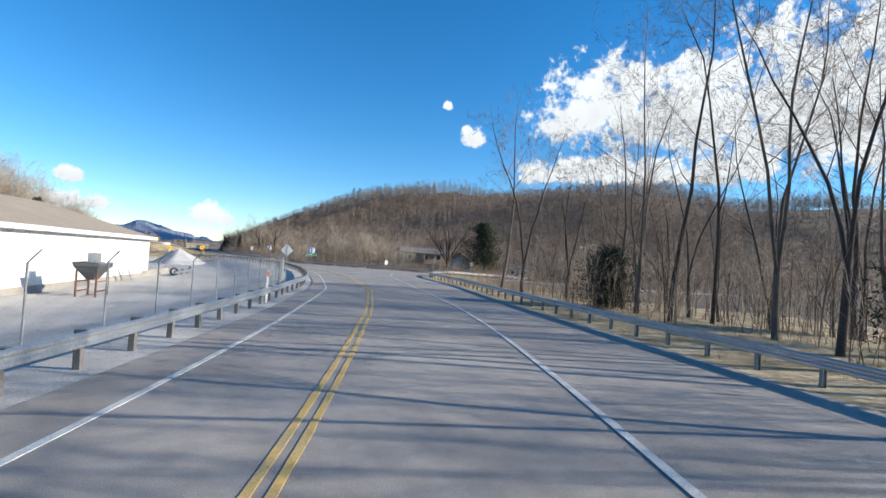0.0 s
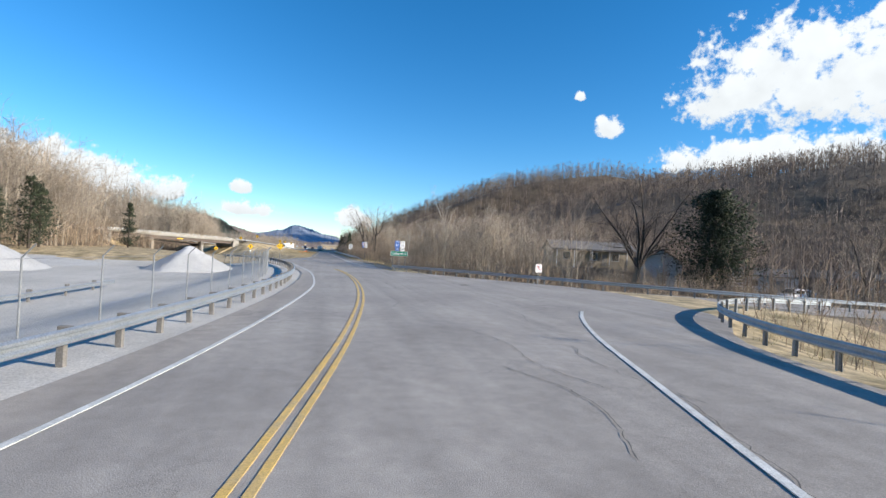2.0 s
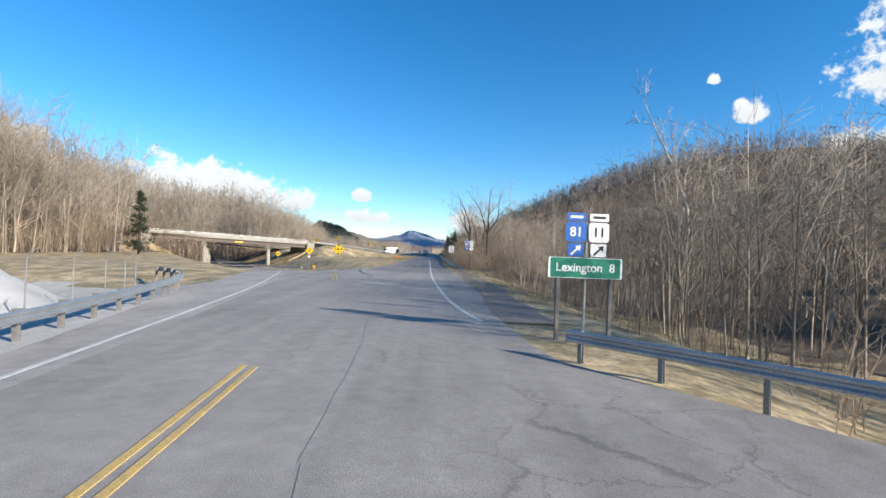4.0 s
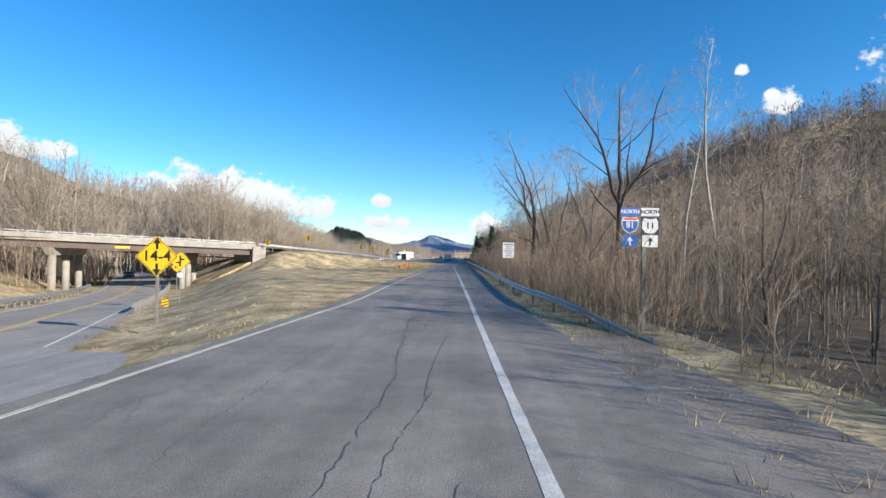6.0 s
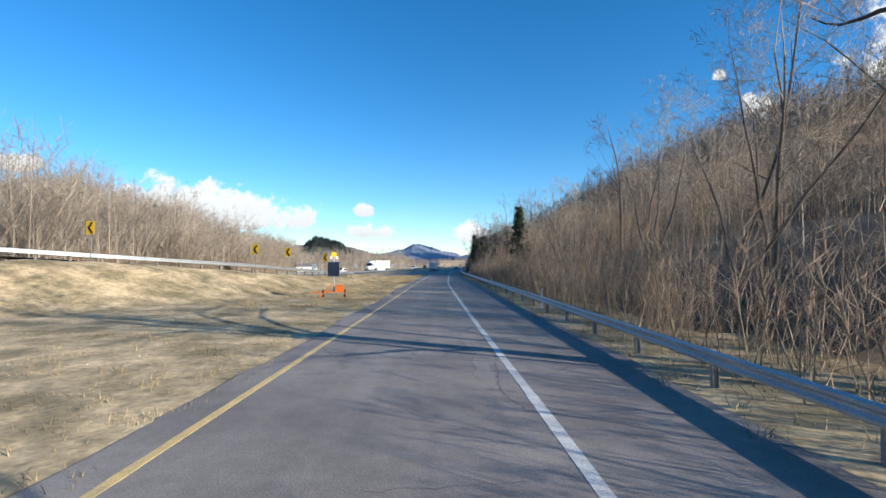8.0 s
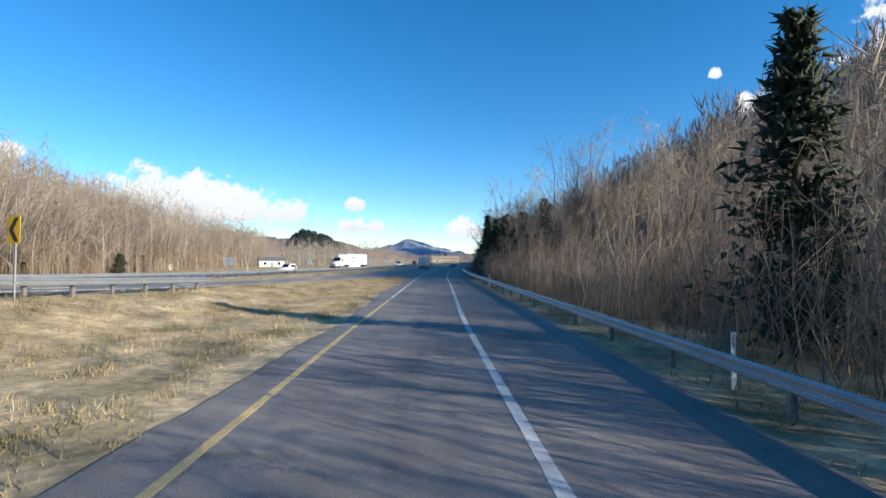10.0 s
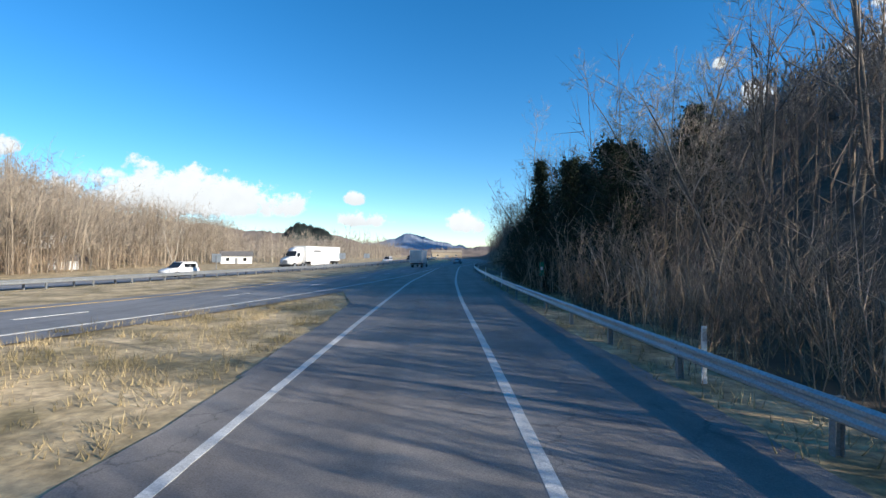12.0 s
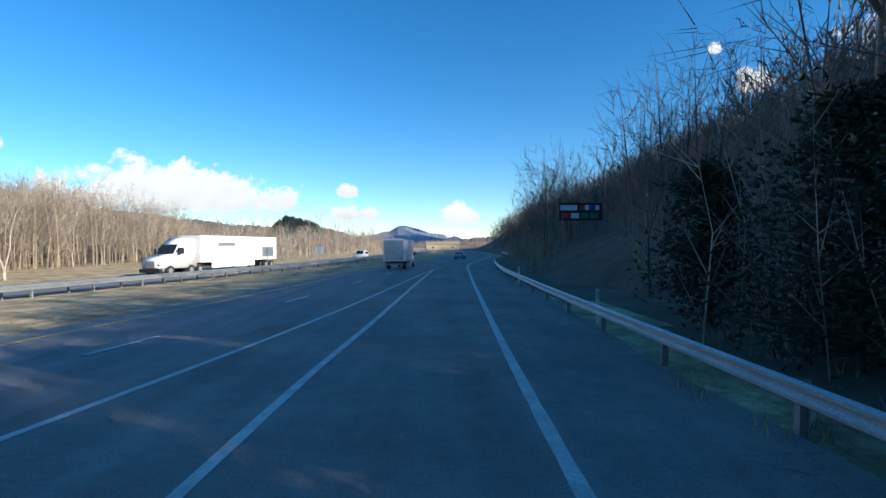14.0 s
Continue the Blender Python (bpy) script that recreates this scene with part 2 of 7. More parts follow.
def cloud_material():
    """Soft white billows: solid in the middle, fraying out into clear sky."""
    m = bpy.data.materials.new("cloud")
    m.use_nodes = True
    n, l = m.node_tree.nodes, m.node_tree.links
    n.clear()
    co = n.new("ShaderNodeTexCoord")
    uv = n.new("ShaderNodeSeparateXYZ")
    l.new(co.outputs["UV"], uv.inputs[0])

    def calc(op, a, b=None, c=None):
        k = n.new("ShaderNodeMath")
        k.operation = op
        for i, v in enumerate((a, b, c)):
            if isinstance(v, (int, float)):
                k.inputs[i].default_value = v
            elif v is not None:
                l.new(v, k.inputs[i])
        return k.outputs[0]

    across = calc("POWER", calc("ABSOLUTE", calc("MULTIPLY_ADD", uv.outputs[0], 2.0, -1.0)), 2.2)
    above = calc("POWER", calc("MAXIMUM", calc("MULTIPLY_ADD", uv.outputs[1], 1.45, -0.45), 0.0), 1.6)
    below = calc("POWER", calc("MAXIMUM", calc("MULTIPLY_ADD", uv.outputs[1], -3.2, 1.0), 0.0), 1.5)
    body = calc("SUBTRACT", calc("SUBTRACT", calc("SUBTRACT", 1.0, across), above), below)
    big = n.new("ShaderNodeTexNoise")
    big.inputs["Scale"].default_value, big.inputs["Detail"].default_value, big.inputs["Roughness"].default_value = 0.0046, 10.0, 0.65
    l.new(co.outputs["Object"], big.inputs["Vector"])
    heap = calc("MULTIPLY_ADD", calc("SUBTRACT", big.outputs[0], 0.5), 3.4, calc("SUBTRACT", body, 0.14))
    frayed = n.new("ShaderNodeTexNoise")
    frayed.inputs["Scale"].default_value, frayed.inputs["Detail"].default_value, frayed.inputs["Roughness"].default_value = 0.019, 7.0, 0.6
    l.new(co.outputs["Object"], frayed.inputs["Vector"])
    heap = calc("MULTIPLY_ADD", calc("SUBTRACT", frayed.outputs[0], 0.5), 0.9, heap)
    alpha = n.new("ShaderNodeMapRange")
    alpha.interpolation_type = "SMOOTHSTEP"
    alpha.inputs[1].default_value, alpha.inputs[2].default_value = 0.0, 0.5
    l.new(heap, alpha.inputs[0])
    # sheet glows by itself; lighter tops and darker bases imitate sunlight on it
    tone = n.new("ShaderNodeMapRange")
    tone.inputs[1].default_value, tone.inputs[2].default_value, tone.inputs[3].default_value, tone.inputs[4].default_value = 0.0, 0.6, 0.53, 0.64
    soft = n.new("ShaderNodeTexNoise")
    soft.inputs["Scale"].default_value, soft.inputs["Detail"].default_value = 0.006, 6.0
    l.new(co.outputs["Object"], soft.inputs["Vector"])
    l.new(calc("MULTIPLY_ADD", soft.outputs[0], 0.9, calc("MULTIPLY_ADD", uv.outputs[1], 0.6, -0.35)), tone.inputs[0])
    glow, clear_air, mix, out = n.new("ShaderNodeEmission"), n.new("ShaderNodeBsdfTransparent"), n.new("ShaderNodeMixShader"), n.new("ShaderNodeOutputMaterial")
    glow.inputs[0].default_value = (0.92, 0.97, 1.0, 1)
    l.new(tone.outputs[0], glow.inputs[1])
    l.new(alpha.outputs[0], mix.inputs[0])
    l.new(clear_air.outputs[0], mix.inputs[1])
    l.new(glow.outputs[0], mix.inputs[2])
    l.new(mix.outputs[0], out.inputs[0])
    return m


CLOUD = cloud_material()
# blue-grey of the air's haze is mixed into this base colour
FAR_HILL = material("hazed_wooded_ridge", (0.25, 0.29, 0.36), (0.2, 0.235, 0.3), 0.004, 1.0, 0, 0, 0.03)
FAR_PINE = material("distant_evergreens", (0.05, 0.065, 0.05), (0.022, 0.03, 0.025), 0.05, 1.0, 0, 0, 0.4, 0.35)
FAR_WOOD = material("distant_woods_floor", (0.23, 0.175, 0.14), (0.11, 0.085, 0.072), 0.05, 1.0, 0, 0, 0.3, 0.35)


# ---- building helpers ----
def mesh_object(name, verts, faces, mat, parent=None, label=""):
    me = bpy.data.meshes.new(name)
    me.from_pydata([tuple(v) for v in verts], [], faces)
    for one in mat if isinstance(mat, (list, tuple)) else [mat]:
        me.materials.append(one)
    ob = new(name, me)
    ob.parent = parent
    return tagged(ob, label)


def fast_mesh(name, verts, tris, mat, parent=None, label=""):
    """A mesh of triangles from numpy arrays."""
    me = bpy.data.meshes.new(name)
    me.vertices.add(len(verts))
    me.vertices.foreach_set("co", np.asarray(verts, np.float32).ravel())
    me.loops.add(len(tris) * 3)
    me.loops.foreach_set("vertex_index", np.asarray(tris, np.int32).ravel())
    me.polygons.add(len(tris))
    me.polygons.foreach_set("loop_start", np.arange(0, len(tris) * 3, 3, dtype=np.int32))
    me.update(calc_edges=True)
    me.materials.append(mat)
    ob = new(name, me)
    ob.parent = parent
    return tagged(ob, label)


def part(name, bm, mat, parent=None, label=""):
    me = bpy.data.meshes.new(name)
    bm.to_mesh(me)
    bm.free()
    me.materials.append(mat)
    ob = new(name, me)
    ob.parent = parent
    return tagged(ob, label)


def shared(name, ob, parent, m):
    """One more object on the mesh of ob."""
    o = new(name, ob.data)
    o.parent = parent
    o.matrix_basis = m
    return o


def empty(name, m, label, category, group="", kind=""):
    ob = new(name)
    ob.empty_display_size = 0.3
    ob.matrix_basis = m
    return tagged(ob, label, category, group, kind)


def box(bm, x0, x1, y0, y1, z0, z1, bevel=0.0, m=None):
    made = bmesh.ops.create_cube(bm, size=1.0)
    vs = made["verts"]
    bmesh.ops.scale(bm, vec=(x1 - x0, y1 - y0, z1 - z0), verts=vs)
    bmesh.ops.translate(bm, vec=((x0 + x1) / 2, (y0 + y1) / 2, (z0 + z1) / 2), verts=vs)
    if bevel:
        es = list({e for v in vs for e in v.link_edges})
        out = bmesh.ops.bevel(bm, geom=es, offset=bevel, segments=2, affect="EDGES", profile=0.7)
        vs = list({v for f in out["faces"] for v in f.verts} | {v for v in vs if v.is_valid})
    if m is not None:
        bmesh.ops.transform(bm, matrix=m, verts=vs)
    return vs


def tube(bm, a, b, r0, r1=None, n=10, caps=True):
    a, b = Vector(a), Vector(b)
    d = b - a
    m = Matrix.Translation((a + b) / 2) @ d.to_track_quat("Z", "Y").to_matrix().to_4x4()
    return bmesh.ops.create_cone(bm, cap_ends=caps, segments=n, radius1=r0, radius2=r0 if r1 is None else r1, depth=d.length, matrix=m)["verts"]


def boxes(name, mat, parent, *dims, bevel=0.0, label=""):
    bm = bmesh.new()
    for d in dims:
        box(bm, *d, bevel=bevel)
    return part(name, bm, mat, parent, label)


def curve(points, step=1.5):
    """A smooth run through points (Catmull-Rom), resampled at even steps."""
    p = np.array(points, float)
    p = np.vstack([2 * p[0] - p[1], p, 2 * p[-1] - p[-2]])
    out = []
    for i in range(1, len(p) - 2):
        for s in np.arange(0, 1, 0.05):
            a, b, c, d = p[i - 1], p[i], p[i + 1], p[i + 2]
            out.append(0.5 * (2 * b + (c - a) * s + (2 * a - 5 * b + 4 * c - d) * s * s + (3 * b - 3 * c + d - a) * s**3))
    out.append(p[-2])
    out = np.array(out)
    run = np.r_[0, np.cumsum(np.linalg.norm(np.diff(out, axis=0), axis=1))]
    at = np.linspace(0, run[-1], max(2, int(run[-1] / step) + 1))
    return np.stack([np.interp(at, run, out[:, k]) for k in range(out.shape[1])], 1)


def side(line, off):
    """The line moved to its right by off metres."""
    d = np.gradient(line[:, :2], axis=0)
    d /= np.linalg.norm(d, axis=1)[:, None]
    out = line.copy()
    out[:, 0] += d[:, 1] * off
    out[:, 1] -= d[:, 0] * off
    return out


def ribbon(name, left, right, lift, mat, parent=None, thick=0.0, label=""):
    """A strip between two lines with as many points."""
    n, k = len(left), 6
    verts, faces = [], []
    for a, b in zip(left, right):
        for s in range(k + 1):
            v = a + (b - a) * s / k
            verts.append((v[0], v[1], v[2] + lift))
    w = k + 1
    for i in range(n - 1):
        for s in range(k):
            faces.append((i * w + s, i * w + s + 1, (i + 1) * w + s + 1, (i + 1) * w + s))
    ob = mesh_object(name, verts, faces, mat, parent, label)
    return ob


def paint(name, line, width, mat, parent, lift=0.012, worn=0.0, seed=1):
    """A painted line, a few millimetres proud of the road, with ragged edges."""
    rng = np.random.default_rng(seed)
    d = np.gradient(line[:, :2], axis=0)
    d /= np.linalg.norm(d, axis=1)[:, None]
    w = width / 2 * (1 + 0.3 * worn * rng.uniform(-1, 0.5, len(line)))
    verts, faces = [], []
    for i, p in enumerate(line):
        o = np.array([d[i, 1], -d[i, 0]]) * w[i]
        for s, dz in ((-1, 0), (-1, lift), (1, lift), (1, 0)):
            verts.append((p[0] + s * o[0], p[1] + s * o[1], p[2] + dz))
    for i in range(len(line) - 1):
        for s in range(3):
            faces.append((4 * i + s, 4 * i + s + 1, 4 * i + s + 5, 4 * i + s + 4))
    return mesh_object(name, verts, [f[::-1] for f in faces], mat, parent)


# ---- lines of the plan ----
LEFT_LINE = curve([(-36, -152, 0), (-29.5, -139, 0), (-24.3, -128.6, 0), (-20.2, -119.6, 0), (-16.7, -111, 0), (-13.7, -103.4, 0), (-11.4, -95, 0), (-9.2, -86, 0), (-7.35, -78, 0), (-5.9, -68, 0), (-4.95, -58, 0), (-4.85, -50, 0), (-5.5, -38, 0), (-7.3, -25, 0), (-9.7, -11, 0), (-12.2, 0, 0), (-15, 10, -0.15), (-21.5, 24, -0.9), (-31.5, 43, -1.9), (-41.5, 61.5, -2.8), (-51.5, 80, -3.2), (-64, 99, -3.3), (-80, 121, -3.3), (-104, 143, -3.2), (-140, 165, -3)])
CENTRE = curve([(-33, -153, 0), (-27, -140.5, 0), (-21.6, -129.8, 0), (-18, -122, 0), (-15.3, -116, 0), (-12.7, -109.5, 0), (-10.6, -104, 0), (-8.6, -97.3, 0), (-6.6, -89.3, 0), (-4.9, -81, 0), (-3.6, -73.3, 0), (-2.4, -63.2, 0), (-1.8, -53, 0), (-1.75, -44, 0), (-2.1, -36, 0), (-3.5, -22, 0), (-5.6, -8, 0), (-8.2, 4, 0), (-11.5, 15, -0.3), (-18.3, 28, -1.1), (-28.3, 46, -2.0), (-38.3, 64, -2.9), (-48.3, 82, -3.3), (-61, 101.5, -3.4), (-77, 124, -3.4), (-101, 147, -3.3), (-138, 170, -3)])
RIGHT_LINE = curve([(-29, -156, 0), (-22.5, -142.5, 0), (-17.5, -132.4, 0), (-14.6, -126.6, 0), (-11.2, -118.9, 0), (-8.8, -112.6, 0), (-6.4, -105.5, 0), (-4, -98.2, 0), (-1.4, -89.9, 0), (2.4, -79, 0), (6.3, -69.5, 0), (11.5, -62, 0), (20, -57, 0)])
RAMP_RIGHT = curve([(3.2, -24, 0), (1.9, -16, 0), (1.2, -5, 0), (0.7, 6.3, 0), (0.4, 18, 0), (0.15, 32, 0), (-0.1, 47, 0), (-0.35, 60, 0), (-0.55, 72, 0), (-0.85, 85, 0), (-1.15, 100, 0), (-1.5, 125, 0), (-1.4, 137, 0), (-1.2, 150, 0), (-1.05, 162, 0), (-0.95, 175, 0), (-0.5, 192, 0), (0.3, 208, 0), (1.6, 230, 0), (3.4, 252, 0), (8, 275, 0), (12.5, 300, 0), (16.5, 340, 0), (18.5, 390, 0), (16.5, 450, 0), (9.5, 520, 0), (-5.5, 600, 0)])
RAMP_LEFT = curve([(-8.4, 9, 0), (-7.7, 16, 0), (-7.3, 22, 0), (-6.9, 28, 0), (-6.5, 34, 0), (-6.1, 40, 0), (-6.2, 52, 0), (-6.1, 70, 0), (-5.9, 90, 0), (-5.8, 110, 0), (-5.75, 125, 0), (-5.6, 137, 0), (-5.45, 150, 0), (-5.25, 165, 0), (-5, 178, 0), (-4.6, 192.6, 0), (-4, 202, 0), (-2.9, 220, 0), (-1.6, 239, 0)])
HIGHWAY = curve([(-72, 57, 4.45), (-56, 74.5, 4.0), (-42, 88, 3.55), (-34.6, 95.2, 3.3), (-29.5, 101, 2.8), (-25, 110, 2.1), (-22, 121, 1.4), (-19.4, 135, 0.8), (-16.8, 150, 0.4), (-14.4, 163, 0.15), (-12.4, 171, 0.05), (-10.6, 179, 0), (-8.1, 191, 0), (-5.6, 206, 0), (-1.5, 240, 0), (3, 266, 0), (8, 298, 0), (12, 340, 0), (14, 390, 0), (12, 450, 0), (5, 520, 0), (-10, 600, 0), (-32, 700, 0), (-60, 820, 0), (-90, 980, 1)])
RAIL_LEFT = curve([(-35, -146, 0), (-29.5, -135, 0), (-25.3, -126.5, 0), (-21.6, -118.3, 0), (-18.9, -111.8, 0), (-16.3, -105, 0), (-14.3, -99.8, 0), (-12.4, -93, 0), (-10.7, -85.5, 0), (-9.1, -77.5, 0), (-7.9, -69.5, 0), (-7, -61.5, 0), (-6.5, -54, 0), (-6.5, -47.5, 0), (-6.95, -40, 0), (-7.9, -32, 0), (-9.6, -23.5, 0), (-12, -15, 0), (-15.5, -8, -0.1), (-20, -3, -0.2)])
RAIL_RIGHT = curve([(-20.5, -158, 0), (-13.8, -143, 0), (-9.5, -131.5, 0), (-7.1, -124.2, 0), (-3.4, -113.5, 0), (0.6, -103, 0), (4.5, -92.8, 0), (7.4, -83, 0), (10.3, -74.5, 0), (15, -67.5, 0), (22, -63, 0), (32, -60.5, -0.3)])
RAIL_CORNER = curve([(44, -57, -0.6), (33, -55, -0.3), (24, -51, -0.1), (18.5, -46.5, 0), (14.6, -41, 0), (11, -35.5, 0), (7.6, -31, 0), (4.3, -27.4, 0)])
RAIL_RAMP = curve([(5.3, 28.5, -0.72), (4.8, 31, -0.5), (4.3, 33.5, -0.2), (3.7, 36.5, 0), (3.25, 43, 0), (3.2, 55, 0), (3.25, 70, 0), (3.15, 90, 0), (3, 110, 0), (2.8, 130, 0), (2.65, 150, 0), (2.5, 165, 0), (2.45, 180, 0), (2.75, 196, 0), (3.3, 212, 0), (4.4, 230, 0), (7.2, 253, 0), (12.3, 276, 0), (16.5, 300, 0), (20.5, 340, 0), (22.5, 390, 0), (20.5, 450, 0), (13.5, 520, 0)])
RAIL_UPPER = curve([(-33.6, 91.8, 3.3), (-29.4, 96.5, 2.85), (-24.6, 103, 2.35), (-20.6, 111, 1.85), (-18.4, 119, 1.35), (-16.8, 128, 0.95), (-15.6, 136, 0.7)])
RAIL_MEDIAN = curve([(-58, 96, 2.3), (-48, 118, 1.3), (-40, 145, 0.35), (-34.5, 170, -0.05), (-30, 190, -0.15), (-25.5, 210, -0.12), (-20.5, 231, -0.05), (-14.8, 256, 0.05), (-9, 286, 0.3), (-4.5, 320, 0.4), (-2, 360, 0.5), (-1.5, 400, 0.5), (-4, 450, 0.5)])
SIDE_ROAD = curve([(-2, -58, 0), (8, -57, 0), (20, -56, -0.1), (40, -56, -0.7), (70, -60, -1.5), (120, -70, -2)])
ONCOMING = side(RAIL_MEDIAN, -7.0)

APRON = curve([(-4, -8, 0), (-6, 2, 0), (-7.5, 9, -0.05), (-9, 15, -0.12), (-10, 20, -0.25), (-11.2, 24.5, -0.5)])

# ---- ground ----
ROADS = [  # line, metres to the left and right of it that lie level with it
    (CENTRE, 6.0, 5.0), (side(RIGHT_LINE, 1.0), 5.5, 3.6), (RAMP_RIGHT, 6.2, 3.4), (HIGHWAY, 9.0, 1.8), (SIDE_ROAD, 7.0, 7.0), (ONCOMING, 6.0, 6.6), (APRON, 2.6, 2.6)]


def smooth(a, b, v):
    s = np.clip((v - a) / (b - a), 0, 1)
    return s * s * (3 - 2 * s)


def lumps(x, y, size, seed=0):
    """Cheap smooth unevenness."""
    out = 0
    rng = np.random.default_rng(seed)
    for k in range(6):
        a, p, q = rng.uniform(0, 6.28, 3)
        f = 6.28 / size * rng.uniform(0.5, 1.8)
        out = out + np.sin((x * np.cos(a) + y * np.sin(a)) * f + p) * np.cos((x * np.sin(a) - y * np.cos(a)) * f * 0.7 + q)
    return out / 3


def natural(x, y):
    """The land without its roads."""
    # wooded hill on the right, which closes in on the ramp
    foot = 8.5 + np.maximum(0, 78 - y) * 1.25 + np.maximum(0, y - 290) * 0.12
    d = np.maximum(0, x - foot)
    top = 58 - 12 * smooth(300, 700, y) + 8 * lumps(x, y, 160, 3)
    steep = smooth(136, 166, y)
    z = top * (1 - np.exp(-d / (125.0 - 50 * steep))) * smooth(-260, -20, y + x * 0.6)
    z = z * (1 - (1 - steep) * 0.65 * smooth(150, 40, d)) + 2.5 * (1 - np.exp(-d / 5.0)) * smooth(20, 40, y)
    z = z - 1.6 * smooth(4, 12, x) * smooth(30, 5, y) * smooth(160, 60, x)
    # woods on the left, beyond the yard and the highway
    back = -64 + 10 * lumps(x, y, 120, 5) - np.maximum(0, y - 120) * 0.22
    e = np.maximum(0, back - x)
    z = z + (40 + 8 * lumps(x, y, 140, 8)) * (1 - np.exp(-e / (72.0 - 18 * smooth(90, 170, y)))) * smooth(700, 250, y) + 3 * smooth(0, 40, e) * lumps(x, y, 40, 9)
    # yard a little below the road
    z = z - 1.5 * smooth(-9, -17, x + 0.0 * y) * smooth(6, -14, y)
    # fill between the ramp and the highway, and round the bridge
    z = z + 3.4 * np.exp(-((x - 46) / 24) ** 2 - ((y + 5) / 14) ** 2)  # knoll under the long house
    z = z - 1.2 * smooth(-30, -50, x) * smooth(95, 130, y) * smooth(420, 330, y)
    z = z + 0.05 * lumps(x, y, 9, 11)
    return z


def land(x, y):
    """Natural land, graded to meet every road."""
    x, y = np.asarray(x, float), np.asarray(y, float)
    z = natural(x, y)
    flat = np.stack([x.ravel(), y.ravel()], 1)
    near = (np.abs(flat[:, 0]) < 190) & (flat[:, 1] > -190) & (flat[:, 1] < 1010)
    zz = z.ravel().copy()
    idx = np.nonzero(near)[0]
    for line, wl, wr in (ROADS[6], ROADS[5], ROADS[3], ROADS[4], ROADS[2], ROADS[1], ROADS[0]):
        p = line[::2]
        d = np.gradient(p[:, :2], axis=0)
        d /= np.linalg.norm(d, axis=1)[:, None]
        for chunk in np.array_split(idx, max(1, len(idx) // 4000)):
            q = flat[chunk]
            dd = ((q[:, None] - p[None, :, :2]) ** 2).sum(-1)
            k = dd.argmin(1)
            rel = q - p[k, :2]
            across = rel[:, 0] * d[k, 1] - rel[:, 1] * d[k, 0]
            dist = np.sqrt(dd[np.arange(len(k)), k])
            half = np.where(across > 0, wr, wl)
            slope = 5.0 + 2.2 * np.abs(zz[chunk] - p[k, 2])
            w = smooth(half + 0.6, half + slope, dist)
            if line is HIGHWAY:  # the road is carried by the bridge here
                gap = (p[k, 1] < 91.5) & (p[k, 1] > 61)
                w = np.where(gap, 1, w)
            zz[chunk] = zz[chunk] * w + (p[k, 2] - 0.05) * (1 - w)
    return zz.reshape(z.shape)


def spaced(inner0, inner1, step, outer):
    mid = np.arange(inner0, inner1 + 0.01, step)
    grow = [step * 1.6]
    while sum(grow) < outer:
        grow.append(grow[-1] * 1.35)
    g = np.cumsum(grow)
    return np.r_[(inner0 - g)[::-1], mid, inner1 + g]


GX, GY = spaced(-92, 62, 1.5, 2600), spaced(-160, 330, 1.75, 2600)
mx, my = np.meshgrid(GX, GY)
mz = land(mx, my)
nx, ny = len(GX), len(GY)
i = np.arange((ny - 1) * nx).reshape(ny - 1, nx)[:, :-1].ravel()
quads = np.stack([i, i + 1, i + 1 + nx, i + nx], 1)
cx, cy = (mx[:-1, :-1] + mx[1:, 1:]).ravel() / 2, (my[:-1, :-1] + my[1:, 1:]).ravel() / 2
wob = 2.0 * lumps(cx, cy, 14, 21)
kind = np.zeros(len(quads), int)  # 0 grass, 1 leaf litter, 2 gravel
# darker litter nearer the rail past y 110 stands in for shade
kind[(cx > 7.5 - 3 * smooth(110, 160, cy) + wob * 0.7 + np.maximum(0, 18 - cy) * 0.25) | (cx < -60 + wob * 2 - np.maximum(0, cy - 120) * 0.25)] = 1
kind[(cy < -6 + wob) & (cx < np.interp(cy, RAIL_LEFT[:, 1], RAIL_LEFT[:, 0]) + 2.5) & (cx > -58 + wob * 2)] = 2
me = bpy.data.meshes.new("ground")
me.from_pydata(np.stack([mx.ravel(), my.ravel(), mz.ravel()], 1).tolist(), [], quads.tolist())
for one in (GRASS, LITTER, GRAVEL):
    me.materials.append(one)
me.polygons.foreach_set("material_index", kind.astype(np.int32))
me.polygons.foreach_set("use_smooth", np.ones(len(quads), bool))
ground = tagged(new("ground", me), "dry winter grass, leaf litter and pale gravel", "ground", kind="structure")


def zat(x, y):
    return float(land(np.array([x]), np.array([y]))[0])


# ---- roads ----
def ragged(line, amount, seed):
    """The line with a crumbling, uneven edge."""
    r = np.random.default_rng(seed)
    w = np.convolve(r.normal(0, 1, len(line) + 8), np.ones(5) / 5, "valid")[: len(line)] + 0.6 * np.sin(np.arange(len(line)) * 0.23)
    out = line.copy()
    out[:, 0] += amount * w
    return out


def road(name, left, right, lift, mat, label):
    ob = ribbon(name, left, right, lift, mat)
    return tagged(ob, label, "road", kind="structure")


